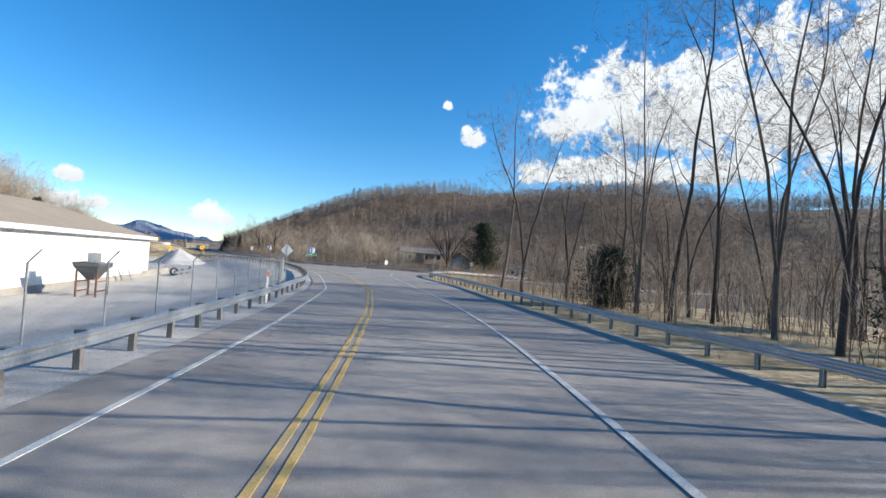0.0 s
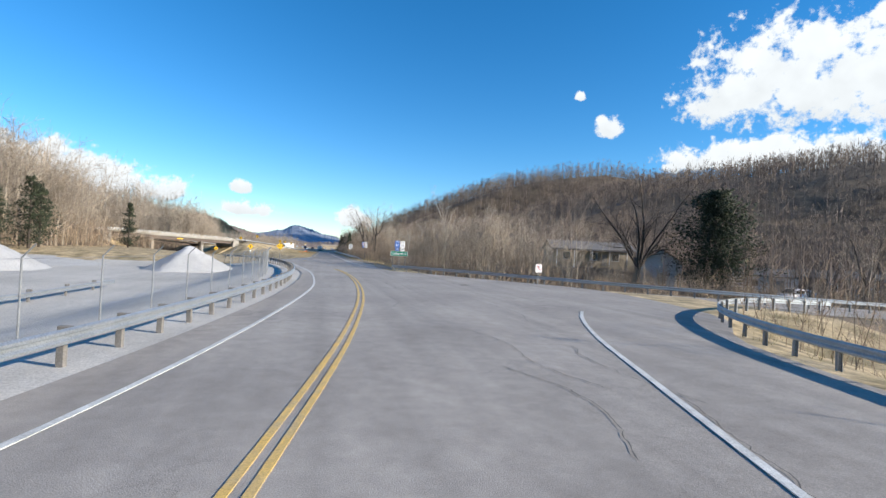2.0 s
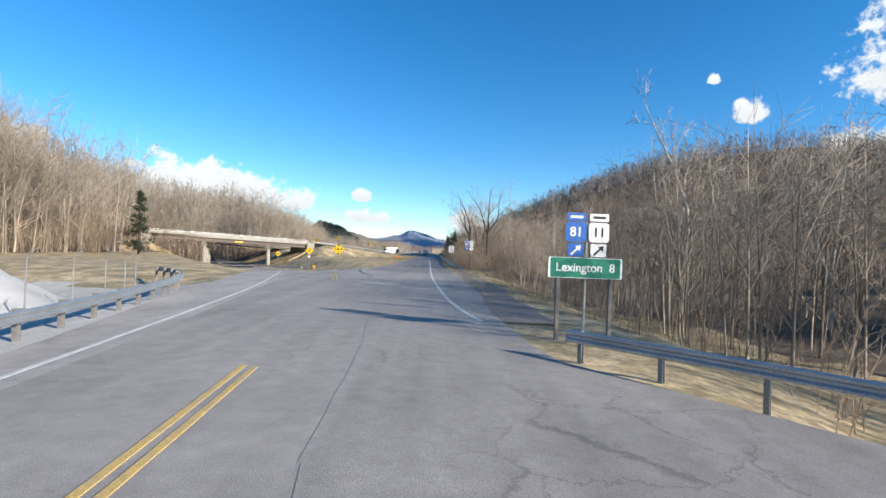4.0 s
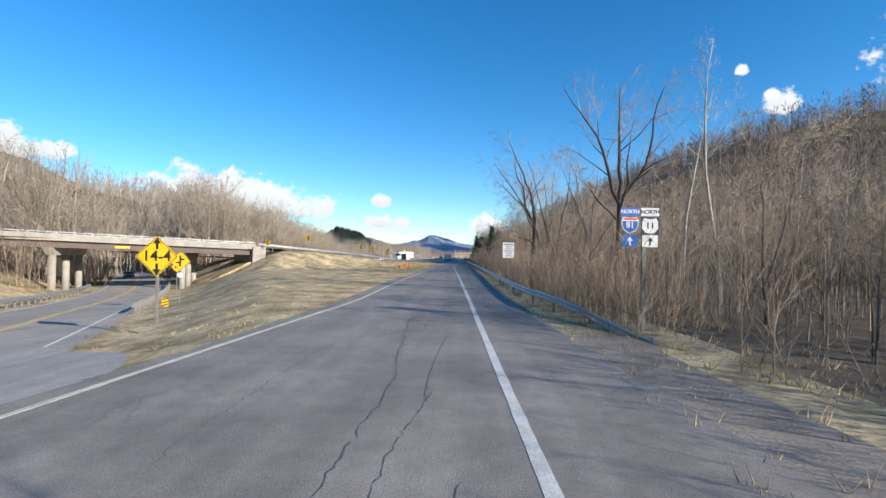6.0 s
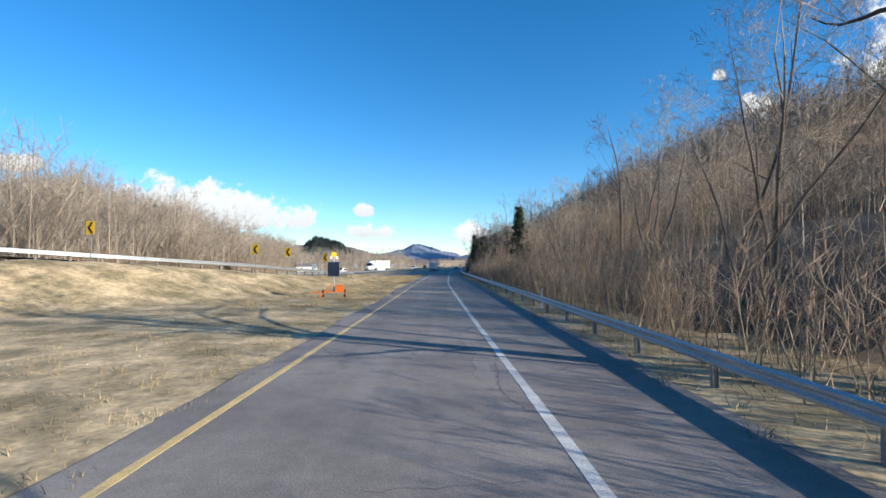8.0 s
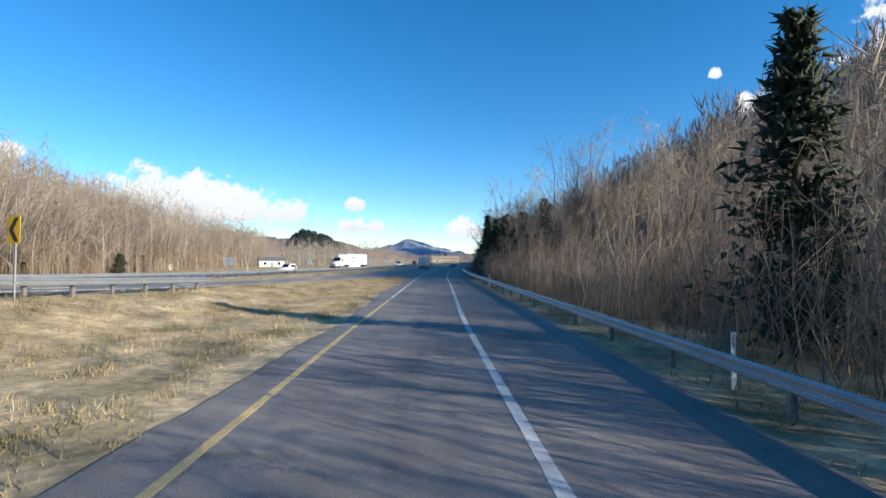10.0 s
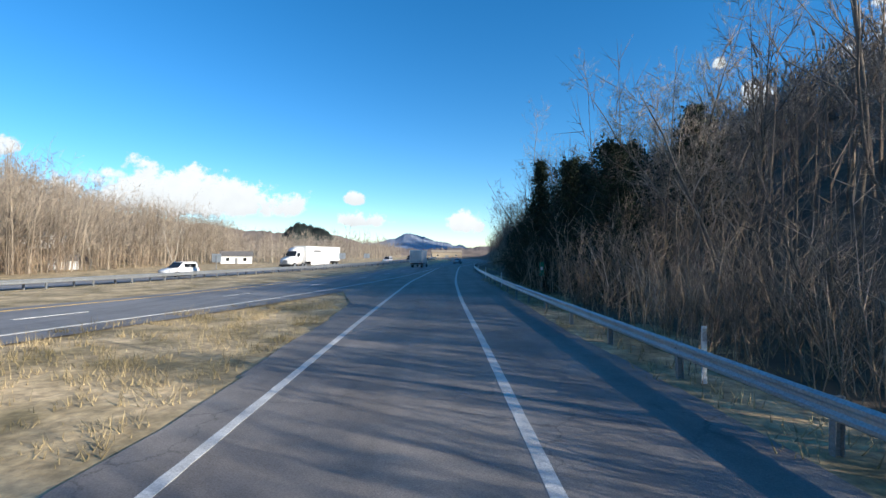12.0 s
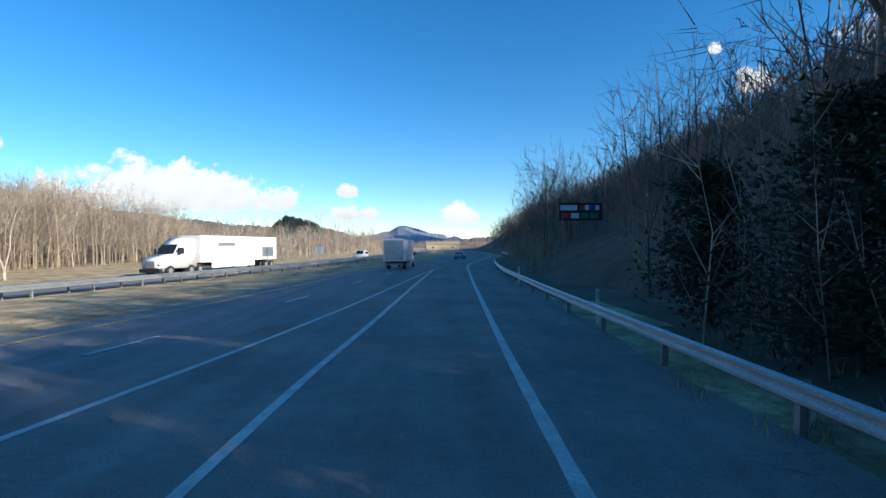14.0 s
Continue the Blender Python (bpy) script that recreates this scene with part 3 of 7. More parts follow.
n = len(CENTRE)
local = road("road_local", side(CENTRE, -4.3), side(CENTRE, 4.6), 0.0, ASPHALT, "grey two-lane asphalt road with double yellow line")
edge_in = curve([(-28, -151, 0), (-21, -136, 0), (-16, -125.5, 0), (-9.5, -110.5, 0), (-5.5, -97, 0), (-2.5, -85, 0), (-1, -76, 0), (0, -66, 0), (0.5, -55, 0), (0.5, -45, 0), (0, -35, 0), (-2, -20, 0)], 2.0)
edge_out = curve([(-21.2, -157.5, 0), (-14.5, -142.7, 0), (-10.2, -131.2, 0), (-4.1, -113.2, 0), (0, -102.6, 0), (3.8, -92.5, 0), (6.8, -82.7, 0), (9.8, -74, 0), (16, -66, 0), (19, -50, 0), (12.6, -39.5, 0), (6.6, -31, 0), (3.6, -27, 0)], 2.0)
pick = lambda a, m: a[np.linspace(0, len(a) - 1, m).round().astype(int)]
road("road_shoulder", pick(edge_in, 90), pick(edge_out, 90), -0.008, ASPHALT, "wide asphalt shoulder opening into a side road")
road("road_side", side(SIDE_ROAD, -6), side(SIDE_ROAD, 6.5), -0.016, ASPHALT, "asphalt side road joining from the valley")
ramp_in = curve([(-0.2, -44, 0), (-0.6, -30, 0), (-2.0, -15, 0), (-3.8, -2, 0), (-5.8, 8, 0), (-7.2, 13.5, 0), (-8.0, 18, 0), (-7.9, 22, 0), (-7.3, 27, 0), (-7, 40, 0), (-7.1, 52, 0), (-7, 70, 0), (-6.8, 90, 0), (-6.7, 110, 0), (-6.7, 125, 0), (-6.6, 140, 0), (-6.6, 155, 0), (-6.6, 172, 0), (-9, 183, 0), (-7.5, 200, 0), (-5, 220, 0), (-2, 240, 0), (2, 262, 0), (7, 290, 0), (11, 330, 0), (13.4, 390, 0), (11.4, 450, 0), (4.4, 520, 0), (-10.6, 600, 0)])
ramp_out = curve([(6, -44, 0), (4.4, -30, 0), (3.7, -22, 0), (3.6, -12, 0), (3.8, -2, 0), (3.8, 8, 0), (3.6, 13.5, 0), (3.4, 17, 0), (3.3, 21, 0), (3.0, 27, 0), (2.6, 40, 0), (2.5, 52, 0), (2.5, 70, 0), (2.4, 90, 0), (2.3, 110, 0), (2.1, 125, 0), (2, 140, 0), (2, 155, 0), (2.1, 170, 0), (2.4, 185, 0), (3.0, 200, 0), (4.2, 220, 0), (6, 240, 0), (9, 262, 0), (14, 290, 0), (18.8, 330, 0), (21.6, 390, 0), (19.6, 450, 0), (12.6, 520, 0), (-2.6, 600, 0)])
inner, outer = ragged(pick(ramp_in, 640), 0.22, 3), ragged(pick(ramp_out, 640), 0.16, 4)
mouth = int((inner[:, 1] > 16).argmax())
road("road_mouth", inner[: mouth + 1], outer[: mouth + 1], 0.006, ASPHALT, "pale worn asphalt where the ramp opens")
road("road_ramp", inner[mouth:], outer[mouth:], 0.006, ASPHALT_RAMP, "worn cracked asphalt of the entrance ramp")
apron_l = curve([(-5, -6, 0), (-6.8, 2, -0.02), (-8.2, 8, -0.12), (-9.8, 14, -0.3), (-12, 19, -0.53), (-14.4, 24, -0.84), (-16.5, 28, -1.06)], 1.0)
apron_r = curve([(-2, -6, 0), (-4, 2, 0), (-5, 8, 0), (-6, 14, 0), (-7.2, 20, 0), (-7.9, 24, -0.03), (-9.4, 26.3, -0.22), (-12.2, 28, -0.6), (-15.6, 30.5, -0.95)], 1.0)
road("road_apron", pick(apron_l, 30), pick(apron_r, 30), 0.009, ASPHALT_PALE, "patched asphalt where ramp and road part")
road("road_highway", side(HIGHWAY, -8.2), side(HIGHWAY, 1.6), -0.004, ASPHALT_DARK, "dark asphalt carriageway of the highway")
road("road_oncoming", side(ONCOMING, -5.5), side(ONCOMING, 5.5), 0.0, ASPHALT_DARK, "asphalt carriageway for oncoming traffic")


def markings(name, line, lo, hi, width, mat, parent, label, worn=0.25, lift=0.012):
    some = [p for p in line if lo <= p[1] <= hi]
    ob = paint(name, np.array(some), width, mat, None, lift, worn)
    return tagged(ob, label, "road marking", kind="structure")


fine = lambda line: curve(line[::4], 0.4)
beside = CENTRE[(CENTRE[:, 1] > -40) & (CENTRE[:, 1] < 45)]
verge_in, verge_out = side(beside, -3.2), side(beside, -4.4)
grown = smooth(-38, -8, beside[:, 1])[:, None]
road("road_verge", side(beside, -7.6) * grown + verge_out * (1 - grown), side(beside, -4.1) * grown + verge_in * (1 - grown), 0.004, ASPHALT_PALE, "pale gravelly verge of the road")
dirt = ramp_out[(ramp_out[:, 1] > -22) & (ramp_out[:, 1] < 30)]
road("dirt_verge", side(dirt, -0.5), ragged(side(dirt, 1.9), 0.3, 9), 0.002, DIRT, "bare brown dirt along the edge of the ramp")
LEFT_EDGE = LEFT_LINE.copy()  # lies on the road, whose level the centre gives
for p in LEFT_EDGE:
    p[2] = CENTRE[((CENTRE[:, :2] - p[:2]) ** 2).sum(1).argmin(), 2]
markings("edge_line_left", fine(LEFT_EDGE), -160, 120, 0.13, WHITE_LINE, local, "white painted edge line")
for off in (-0.13, 0.13):
    markings("centre_line", fine(side(CENTRE, off)), -160, -29, 0.12, YELLOW_LINE, local, "worn double yellow centre line")
    markings("centre_line", fine(side(CENTRE, off)), -2, 120, 0.12, YELLOW_LINE, local, "worn double yellow centre line")
markings("edge_line_right", fine(RIGHT_LINE), -160, -66, 0.16, WHITE_LINE, None, "white painted edge line")
markings("edge_line_local", fine(side(CENTRE, 3.5)), 16, 120, 0.13, WHITE_LINE, None, "white painted edge line")
markings("ramp_line_right", fine(RAMP_RIGHT), -22, 520, 0.2, WHITE_LINE, None, "broad white edge line, worn in places", 0.35)
markings("ramp_line_left_pale", fine(RAMP_LEFT), 17, 58, 0.15, PALE_LINE, None, "worn pale edge line of the ramp", 0.5)
markings("ramp_line_left_yellow", fine(RAMP_LEFT), 58.2, 139, 0.16, FADED_LINE, None, "faded yellowish edge line of the ramp", 0.4)
markings("ramp_line_left_white", fine(RAMP_LEFT), 139.2, 300, 0.18, WHITE_LINE, None, "white edge line of the ramp", 0.3)
markings("highway_line_right", fine(HIGHWAY), 60, 239, 0.16, WHITE_LINE, None, "white edge line of the highway", 0.2)
markings("highway_line_left", fine(side(HIGHWAY, -6.9)), 60, 520, 0.15, YELLOW_LINE, None, "yellow edge line of the highway", 0.2)
lane = fine(side(HIGHWAY, -3.45))
run = np.r_[0, np.cumsum(np.linalg.norm(np.diff(lane[:, :2], axis=0), axis=1))]
start = 4.0
while start < run[-1] - 3 and start < 560:
    piece = lane[(run >= start) & (run <= start + 3.05)]
    if len(piece) > 3:
        tagged(paint("lane_dash", piece, 0.14, WHITE_LINE, None, 0.016, 0.2), "white lane dash", "road marking", kind="structure")
    start += 11.0
lane = fine(HIGHWAY)
run = np.r_[0, np.cumsum(np.linalg.norm(np.diff(lane[:, :2], axis=0), axis=1))]
start = float(run[(lane[:, 1] > 240).argmax()])
while start < run[-1] - 3 and start < 700:
    piece = lane[(run >= start) & (run <= start + 1.2)]
    if len(piece) > 2:
        tagged(paint("lane_dash", piece, 0.2, WHITE_LINE, None, 0.016, 0.2), "white lane dash", "road marking", kind="structure")
    start += 4.0


# ---- trees ----
def unit(v):
    return v / (np.linalg.norm(v) + 1e-9)


def grow(seed, h, r, first, kids, reach, angle, wiggle, lift, nodes=(8, 5, 4, 3), forks=0, lean=(0.15, 0.55), limbs=()):
    """Segments of a bare tree: start, end, two radii. kids: side shoots of a trunk, a limb, a branch, and so on."""
    rng = np.random.default_rng(seed)
    segs = []
    stack = [(np.zeros(3), unit(np.array([rng.normal(0, 0.06), rng.normal(0, 0.06), 1.0])), h, r, 0)]
    if forks:
        stack = []
        p, d = np.zeros(3), np.array([0, 0, 1.0])
        base = h * rng.uniform(0.1, 0.2)
        for q in range(2):
            e = p + unit(d + rng.normal(0, 0.05, 3)) * base / 2
            segs.append((p, e, r * (1.15 - 0.15 * q), r * (1 - 0.08 * q)))
            p = e
        turn = rng.uniform(0, 6.28)
        for q in range(forks):
            a = turn + 6.28 * q / forks + rng.normal(0, 0.3)
            tip = rng.uniform(*lean)
            stack.append((p, unit(np.array([math.cos(a) * tip, math.sin(a) * tip, 1.0])), h * rng.uniform(0.65, 0.88), r * rng.uniform(0.5, 0.7), 0))
    if limbs:  # a trunk that ends in named limbs: height, bearing, lean from upright, length, thickness, bend
        knots = [np.array([rng.normal(0, 0.1) * (k > 0), rng.normal(0, 0.1) * (k > 0), h * k / 5]) for k in range(6)]
        segs = [(knots[k], knots[k + 1], r * (1.15 - 0.1 * k), r * (1.05 - 0.1 * k)) for k in range(5)]
        stack = []
        for z, az, tilt, length, rad, droop in limbs:
            a, b = radians(az), radians(tilt)
            at = np.array([np.interp(z, [q[2] for q in knots], [q[k] for q in knots]) for k in range(3)])
            stack.append((at, np.array([math.sin(a) * math.sin(b), math.cos(a) * math.sin(b), math.cos(b)]), length, rad, 1, droop))
    while stack:
        p, d, length, rad, lvl, *droop = stack.pop()
        bend = droop[0] if droop else 0.0
        n = 9 if droop else nodes[min(lvl, len(nodes) - 1)]
        spawn = kids[lvl] if lvl < len(kids) else 0
        where = np.sort(rng.uniform(first if lvl == 0 else 0.2, 0.98, spawn))
        for q in range(n):
            d = unit(d + rng.normal(0, wiggle * (1 + 0.5 * lvl), 3) + np.array([0, 0, bend if droop else lift * (0.3 if lvl == 0 else 1)]))
            e = p + d * length / n
            r0, r1 = rad * (1 - 0.86 * q / n), rad * (1 - 0.86 * (q + 1) / n)
            segs.append((p, e, r0, r1))
            for w in where[(where >= q / n) & (where < (q + 1) / n)]:
                s = (w - q / n) * n
                b = unit(np.cross(d, rng.normal(0, 1, 3)))
                a = math.radians(rng.normal(angle, 9))
                grown = length * (reach if lvl == 0 else max(reach, 0.56)) * (1.15 - 0.65 * w) * rng.uniform(0.6, 1.15)
                stack.append((p + (e - p) * s, unit(d * math.cos(a) + b * math.sin(a)), grown, max(0.005, (r0 + (r1 - r0) * s) * rng.uniform(0.3, 0.5)), lvl + 1))
            p = e
    return np.array([(*a, *b, c, d) for a, b, c, d in segs])


def tubes(segs, sides):
    """Triangles of many tapered sticks."""
    a, b, ra, rb = segs[:, :3], segs[:, 3:6], segs[:, 6], segs[:, 7]
    d = b - a
    d /= np.linalg.norm(d, axis=1)[:, None] + 1e-9
    ref = np.where(np.abs(d[:, 2:]) > 0.9, [[1.0, 0, 0]], [[0, 0, 1.0]])
    u = np.cross(d, ref)
    u /= np.linalg.norm(u, axis=1)[:, None]
    v = np.cross(d, u)
    ring = np.arange(sides) * 2 * np.pi / sides
    o = u[:, None] * np.cos(ring)[None, :, None] + v[:, None] * np.sin(ring)[None, :, None]
    low, high = a[:, None] + o * ra[:, None, None], b[:, None] + o * rb[:, None, None]
    verts = np.concatenate([low, high], 1).reshape(-1, 3)
    k = np.arange(sides)
    j = (k + 1) % sides
    f = np.concatenate([np.stack([k, j, sides + j], 1), np.stack([k, sides + j, sides + k], 1)])
    tris = (np.arange(len(segs))[:, None, None] * 2 * sides + f[None]).reshape(-1, 3)
    return verts, tris


def sticks(segs, thin=0.02, least=0.0):
    """Tapered limbs, and single pointed cones for the last twigs."""
    fine_ones = segs[:, 6] < thin
    limb, twig = segs[~fine_ones], segs[fine_ones]
    verts, tris = tubes(limb, 3)
    a, b, r = twig[:, :3], twig[:, 3:6], np.maximum(twig[:, 6], least)
    d = b - a
    d /= np.linalg.norm(d, axis=1)[:, None] + 1e-9
    ref = np.where(np.abs(d[:, 2:]) > 0.9, [[1.0, 0, 0]], [[0, 0, 1.0]])
    u = np.cross(d, ref)
    u /= np.linalg.norm(u, axis=1)[:, None]
    w = np.cross(d, u)
    ring = np.arange(3) * 2 * np.pi / 3
    foot = a[:, None] + (u[:, None] * np.cos(ring)[None, :, None] + w[:, None] * np.sin(ring)[None, :, None]) * r[:, None, None]
    cone = np.concatenate([foot, b[:, None]], 1).reshape(-1, 3)
    f = np.array([(0, 1, 3), (1, 2, 3), (2, 0, 3)])
    ct = (np.arange(len(twig))[:, None, None] * 4 + f[None]).reshape(-1, 3)
    return np.concatenate([verts, cone]), np.concatenate([tris, ct + len(verts)])


def join(pieces):
    verts, tris, n = [], [], 0
    for v, t in pieces:
        verts.append(v)
        tris.append(t + n)
        n += len(v)
    return np.concatenate(verts), np.concatenate(tris)


def planted(variants, spots, rng):
    """Copies of the variants at x, y, z, height factor, turned at random, as one pair of arrays."""
    out = []
    for x, y, z, s in spots:
        v, t = variants[rng.integers(len(variants))]
        a = rng.uniform(0, 6.28)
        c, q = math.cos(a) * s, math.sin(a) * s
        w = v @ np.array([[c, q, 0], [-q, c, 0], [0, 0, s * rng.uniform(0.9, 1.12)]])
        out.append((w + (x, y, z - 0.15), t))
    return join(out)


def needle_tree(seed, h, wide, tufts, taper=0.9, size=1.0):
    """Trunk segments and needle tufts (small spiky wedges set along drooping boughs) of an evergreen."""
    rng = np.random.default_rng(seed)
    segs = [(0, 0, 0, 0, 0, h * 0.5, h * 0.018, h * 0.012), (0, 0, h * 0.5, 0, 0, h * 0.97, h * 0.012, 0.01)]
    verts, tris = [], []
    n = 0
    boughs = max(18, tufts // 16)
    for b in range(boughs):
        f = rng.uniform(0.06, 0.98)
        a = rng.uniform(0, 6.28)
        prof = (1 - f) ** taper * min(1, 0.45 + f * 4)
        length = wide * prof * rng.uniform(0.4, 1.3) + 0.15
        rise = rng.uniform(-0.1, 0.45)
        tip = np.array([math.cos(a) * length, math.sin(a) * length, h * f + rise * length])
        root = np.array([0, 0, h * f])
        segs.append((*root, *tip, 0.03, 0.006))
        for k in range(16):
            s = rng.uniform(0.2, 1.0)
            c = root + (tip - root) * s + rng.normal(0, 0.1 + 0.07 * length, 3)
            d = unit((tip - root) + rng.normal(0, 0.7 * length + 0.2, 3)) * rng.uniform(0.25, 0.55) * (0.7 + 0.1 * h / 4) * size
            u = unit(np.cross(d, rng.normal(0, 1, 3))) * rng.uniform(0.06, 0.14) * (0.7 + 0.1 * h / 4) * size
            w = unit(np.cross(d, u)) * np.linalg.norm(u) * 0.6
            verts += [c - u, c + u, c + w, c + d]
            tris += [(n, n + 1, n + 3), (n + 1, n + 2, n + 3), (n + 2, n, n + 3)]
            n += 4
    return np.array(segs), np.array(verts), np.array(tris)


def clear(x, y, trim=0.0):
    ok = np.ones(len(x), bool)
    for full, a, b in ((CENTRE, 4.4, 4.7), (side(RIGHT_LINE, 1.0), 5.5, 3.3), (RAMP_RIGHT, 6.6, 3.0), (HIGHWAY, 8.3, 1.8), (SIDE_ROAD, 6, 6.5), (ONCOMING, 5.6, 5.6)):
        line = full[::2]
        d = np.gradient(line[:, :2], axis=0)
        d /= np.linalg.norm(d, axis=1)[:, None]
        rel = np.stack([x, y], 1)[:, None] - line[None, :, :2]
        k = (rel**2).sum(-1).argmin(1)
        rr = rel[np.arange(len(k)), k]
        across = rr[:, 0] * d[k, 1] - rr[:, 1] * d[k, 0]
        ok &= np.hypot(rr[:, 0], rr[:, 1]) > np.where(across > 0, b, a) - trim
    return ok


def vase_tree(seed, h, spread, limbs, twigs, r, tr, tl, low=0.25, thin=0.02):
    """A bare tree with limbs fanning up from the trunk into a rounded crown of fine twigs."""
    g = np.random.default_rng(seed)
    sway = g.normal(0, 0.05 * h, 2)
    spine = [np.array([0, 0, 0.0]), np.array([sway[0] * 0.2, sway[1] * 0.2, h * 0.3]), np.array([sway[0] * 0.6, sway[1] * 0.6, h * 0.6]), np.array([*sway, h * 0.93])]
    segs = [(*spine[k], *spine[k + 1], r * (1 - 0.3 * k), r * (0.7 - 0.3 * k) if k < 2 else r * 0.08) for k in range(3)]
    runs = [(spine[2], spine[3])]
    turn = g.uniform(0, 6.28)
    for k in range(limbs):
        f = low + (0.72 - low) * ((k + g.uniform(0, 1)) / limbs)
        at = spine[1] + (spine[2] - spine[1]) * (f - 0.3) / 0.3 if f > 0.3 else spine[1] * f / 0.3
        if f > 0.6:
            at = spine[2] + (spine[3] - spine[2]) * (f - 0.6) / 0.33
        a = turn + 2.4 * k + g.normal(0, 0.3)
        out = spread * g.uniform(0.6, 1.25) * (1.15 - 0.7 * f)
        up = (h - at[2]) * g.uniform(0.35, 0.8)
        mid = at + np.array([math.cos(a) * out * 0.62, math.sin(a) * out * 0.62, up * 0.42])
        tip = at + np.array([math.cos(a + 0.2) * out, math.sin(a + 0.2) * out, up])
        rr = r * 0.5 * (1.1 - f)
        segs += [(*at, *mid, rr, rr * 0.65), (*mid, *tip, rr * 0.65, rr * 0.15)]
        runs += [(at + (mid - at) * 0.4, mid), (mid, tip), (mid, tip)]
    for k in range(twigs):
        a, b = runs[g.integers(len(runs))]
        p = a + (b - a) * g.uniform(0.05, 1.0)
        d = unit(unit(b - a) * 0.55 + g.normal(0, 0.48, 3) + np.array([p[0], p[1], 0]) * 0.3 / max(spread, 0.1) + (0, 0, 0.12))
        segs.append((*p, *(p + d * tl * g.uniform(0.5, 1.3)), tr * g.uniform(0.7, 1.2), 0.0))
    return sticks(np.array(segs), thin, 0.0)


# bare trees of the woods, from near ones with fine twigs to plain far ones
rng = np.random.default_rng(7)
near_kinds = [vase_tree(100 + q, 9.5, 3.0, 8, 105, 0.06, 0.011, 1.25, 0.16) for q in range(10)]
front_kinds = [vase_tree(160 + q, 7.0, 2.8, 10, 150, 0.042, 0.0075, 1.0, 0.06, 0.012) for q in range(10)]
lean_kinds = [vase_tree(140 + q, 11.0, 2.9, 7, 66, 0.075, 0.017, 1.5, 0.25) for q in range(9)]


def far_tree(seed, twigs=12, thick=1.0):
    """A distant bare tree: a trunk and a loose crown of upward twigs."""
    r = np.random.default_rng(seed)
    h = 9.0
    segs = [(0, 0, 0, r.normal(0, 0.3), r.normal(0, 0.3), h * 0.95, 0.11, 0.0)]
    wide = r.uniform(1.7, 2.9)
    for k in range(twigs):
        f = r.uniform(0.15, 0.93)
        a = r.uniform(0, 6.28)
        reach = wide * math.sin(min(1.0, f * 1.25 + 0.1) * 2.6) * r.uniform(0.2, 1.0)
        p = np.array([math.cos(a) * reach * 0.5, math.sin(a) * reach * 0.5, h * f - 0.3 * reach])
        q = p + np.array([math.cos(a) * reach * 0.7, math.sin(a) * reach * 0.7, r.uniform(0.6, 1.7)]) + r.normal(0, 0.2, 3)
        segs.append((*p, *q, r.uniform(0.055, 0.09) * thick, 0.0))
    return sticks(np.array(segs), 0.5, 0.0)


fine_kinds = [far_tree(240 + q, 24, 0.55) for q in range(12)]
far_kinds = [far_tree(180 + q, 13, 0.9) for q in range(12)]
tiny_kinds = [far_tree(300 + q, 8, 1.5) for q in range(12)]
brush_kinds = [sticks(np.concatenate([grow(220 + 9 * q + k, 3.0, 0.017, 0.1, (11,), 0.45, 34, 0.14, 0.03, (2, 1)) + np.array([1, 0, 0, 1, 0, 0, 0, 0]) * (0.35 * (k - 2)) + np.array([0, 1, 0, 0, 1, 0, 0, 0]) * (0.3 * ((k * 2) % 5 - 2)) for k in range(4)]), 0.010, 0.0085) for q in range(7)]


def scatter(count, x0, x1, y0, y1, keep, low, high, seed):
    r = np.random.default_rng(seed)
    x, y = r.uniform(x0, x1, count), r.uniform(y0, y1, count)
    ok = keep(x, y, r) & ~((np.abs(x - 44.5) < 10.5) & (np.abs(y + 6.5) < 8)) & ~((np.abs(x + 2 - (y - 187) * 0.325) < 3.4) & (y > 196) & (y < 242))
    x, y = x[ok], y[ok]
    return np.stack([x, y, land(x, y), r.uniform(low, high, len(x))], 1)


def hill_edge(y):
    return np.interp(y, [-60, 0, 18, 35, 120, 150, 176, 200, 250, 300, 400], [40, 15, 8.5, 7.2, 6.4, 4.6, 4.9, 7.0, 11.5, 20, 27])


left_kinds = [vase_tree(260 + q, 12.0, 4.0, 10, 112, 0.085, 0.018, 1.45, 0.1, 0.03) for q in range(10)]
# slope beside the ramp: dense at its foot
slope = scatter(3300, 6, 60, 14, 330, lambda x, y, r: (x > hill_edge(y) + 1.0) & (r.uniform(0, 1, len(x)) < np.exp(-(x - hill_edge(y)) / 13)), 0.42, 0.88, 1)
slope = np.concatenate([slope, scatter(240, 6, 32, 118, 215, lambda x, y, r: (x > hill_edge(y) + 0.8) & (r.uniform(0, 1, len(x)) < 1.3 * np.exp(-(x - hill_edge(y)) / 14)), 0.45, 0.85, 17)])
edge = slope[:, 0] < hill_edge(slope[:, 1]) + 5.0
v, t = join([planted(near_kinds, slope[~edge], rng), planted(front_kinds, slope[edge], rng)])
tagged(fast_mesh("hillside_woods", v, t, TWIG_WARM), "bare grey-brown winter trees on a steep slope", "woods", kind="stuff")
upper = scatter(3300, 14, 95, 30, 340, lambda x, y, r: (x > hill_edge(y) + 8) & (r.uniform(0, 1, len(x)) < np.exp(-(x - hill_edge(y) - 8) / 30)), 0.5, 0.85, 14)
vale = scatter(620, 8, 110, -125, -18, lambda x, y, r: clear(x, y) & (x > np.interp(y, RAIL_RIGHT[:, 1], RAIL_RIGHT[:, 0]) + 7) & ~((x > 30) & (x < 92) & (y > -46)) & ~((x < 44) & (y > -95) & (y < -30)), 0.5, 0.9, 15)
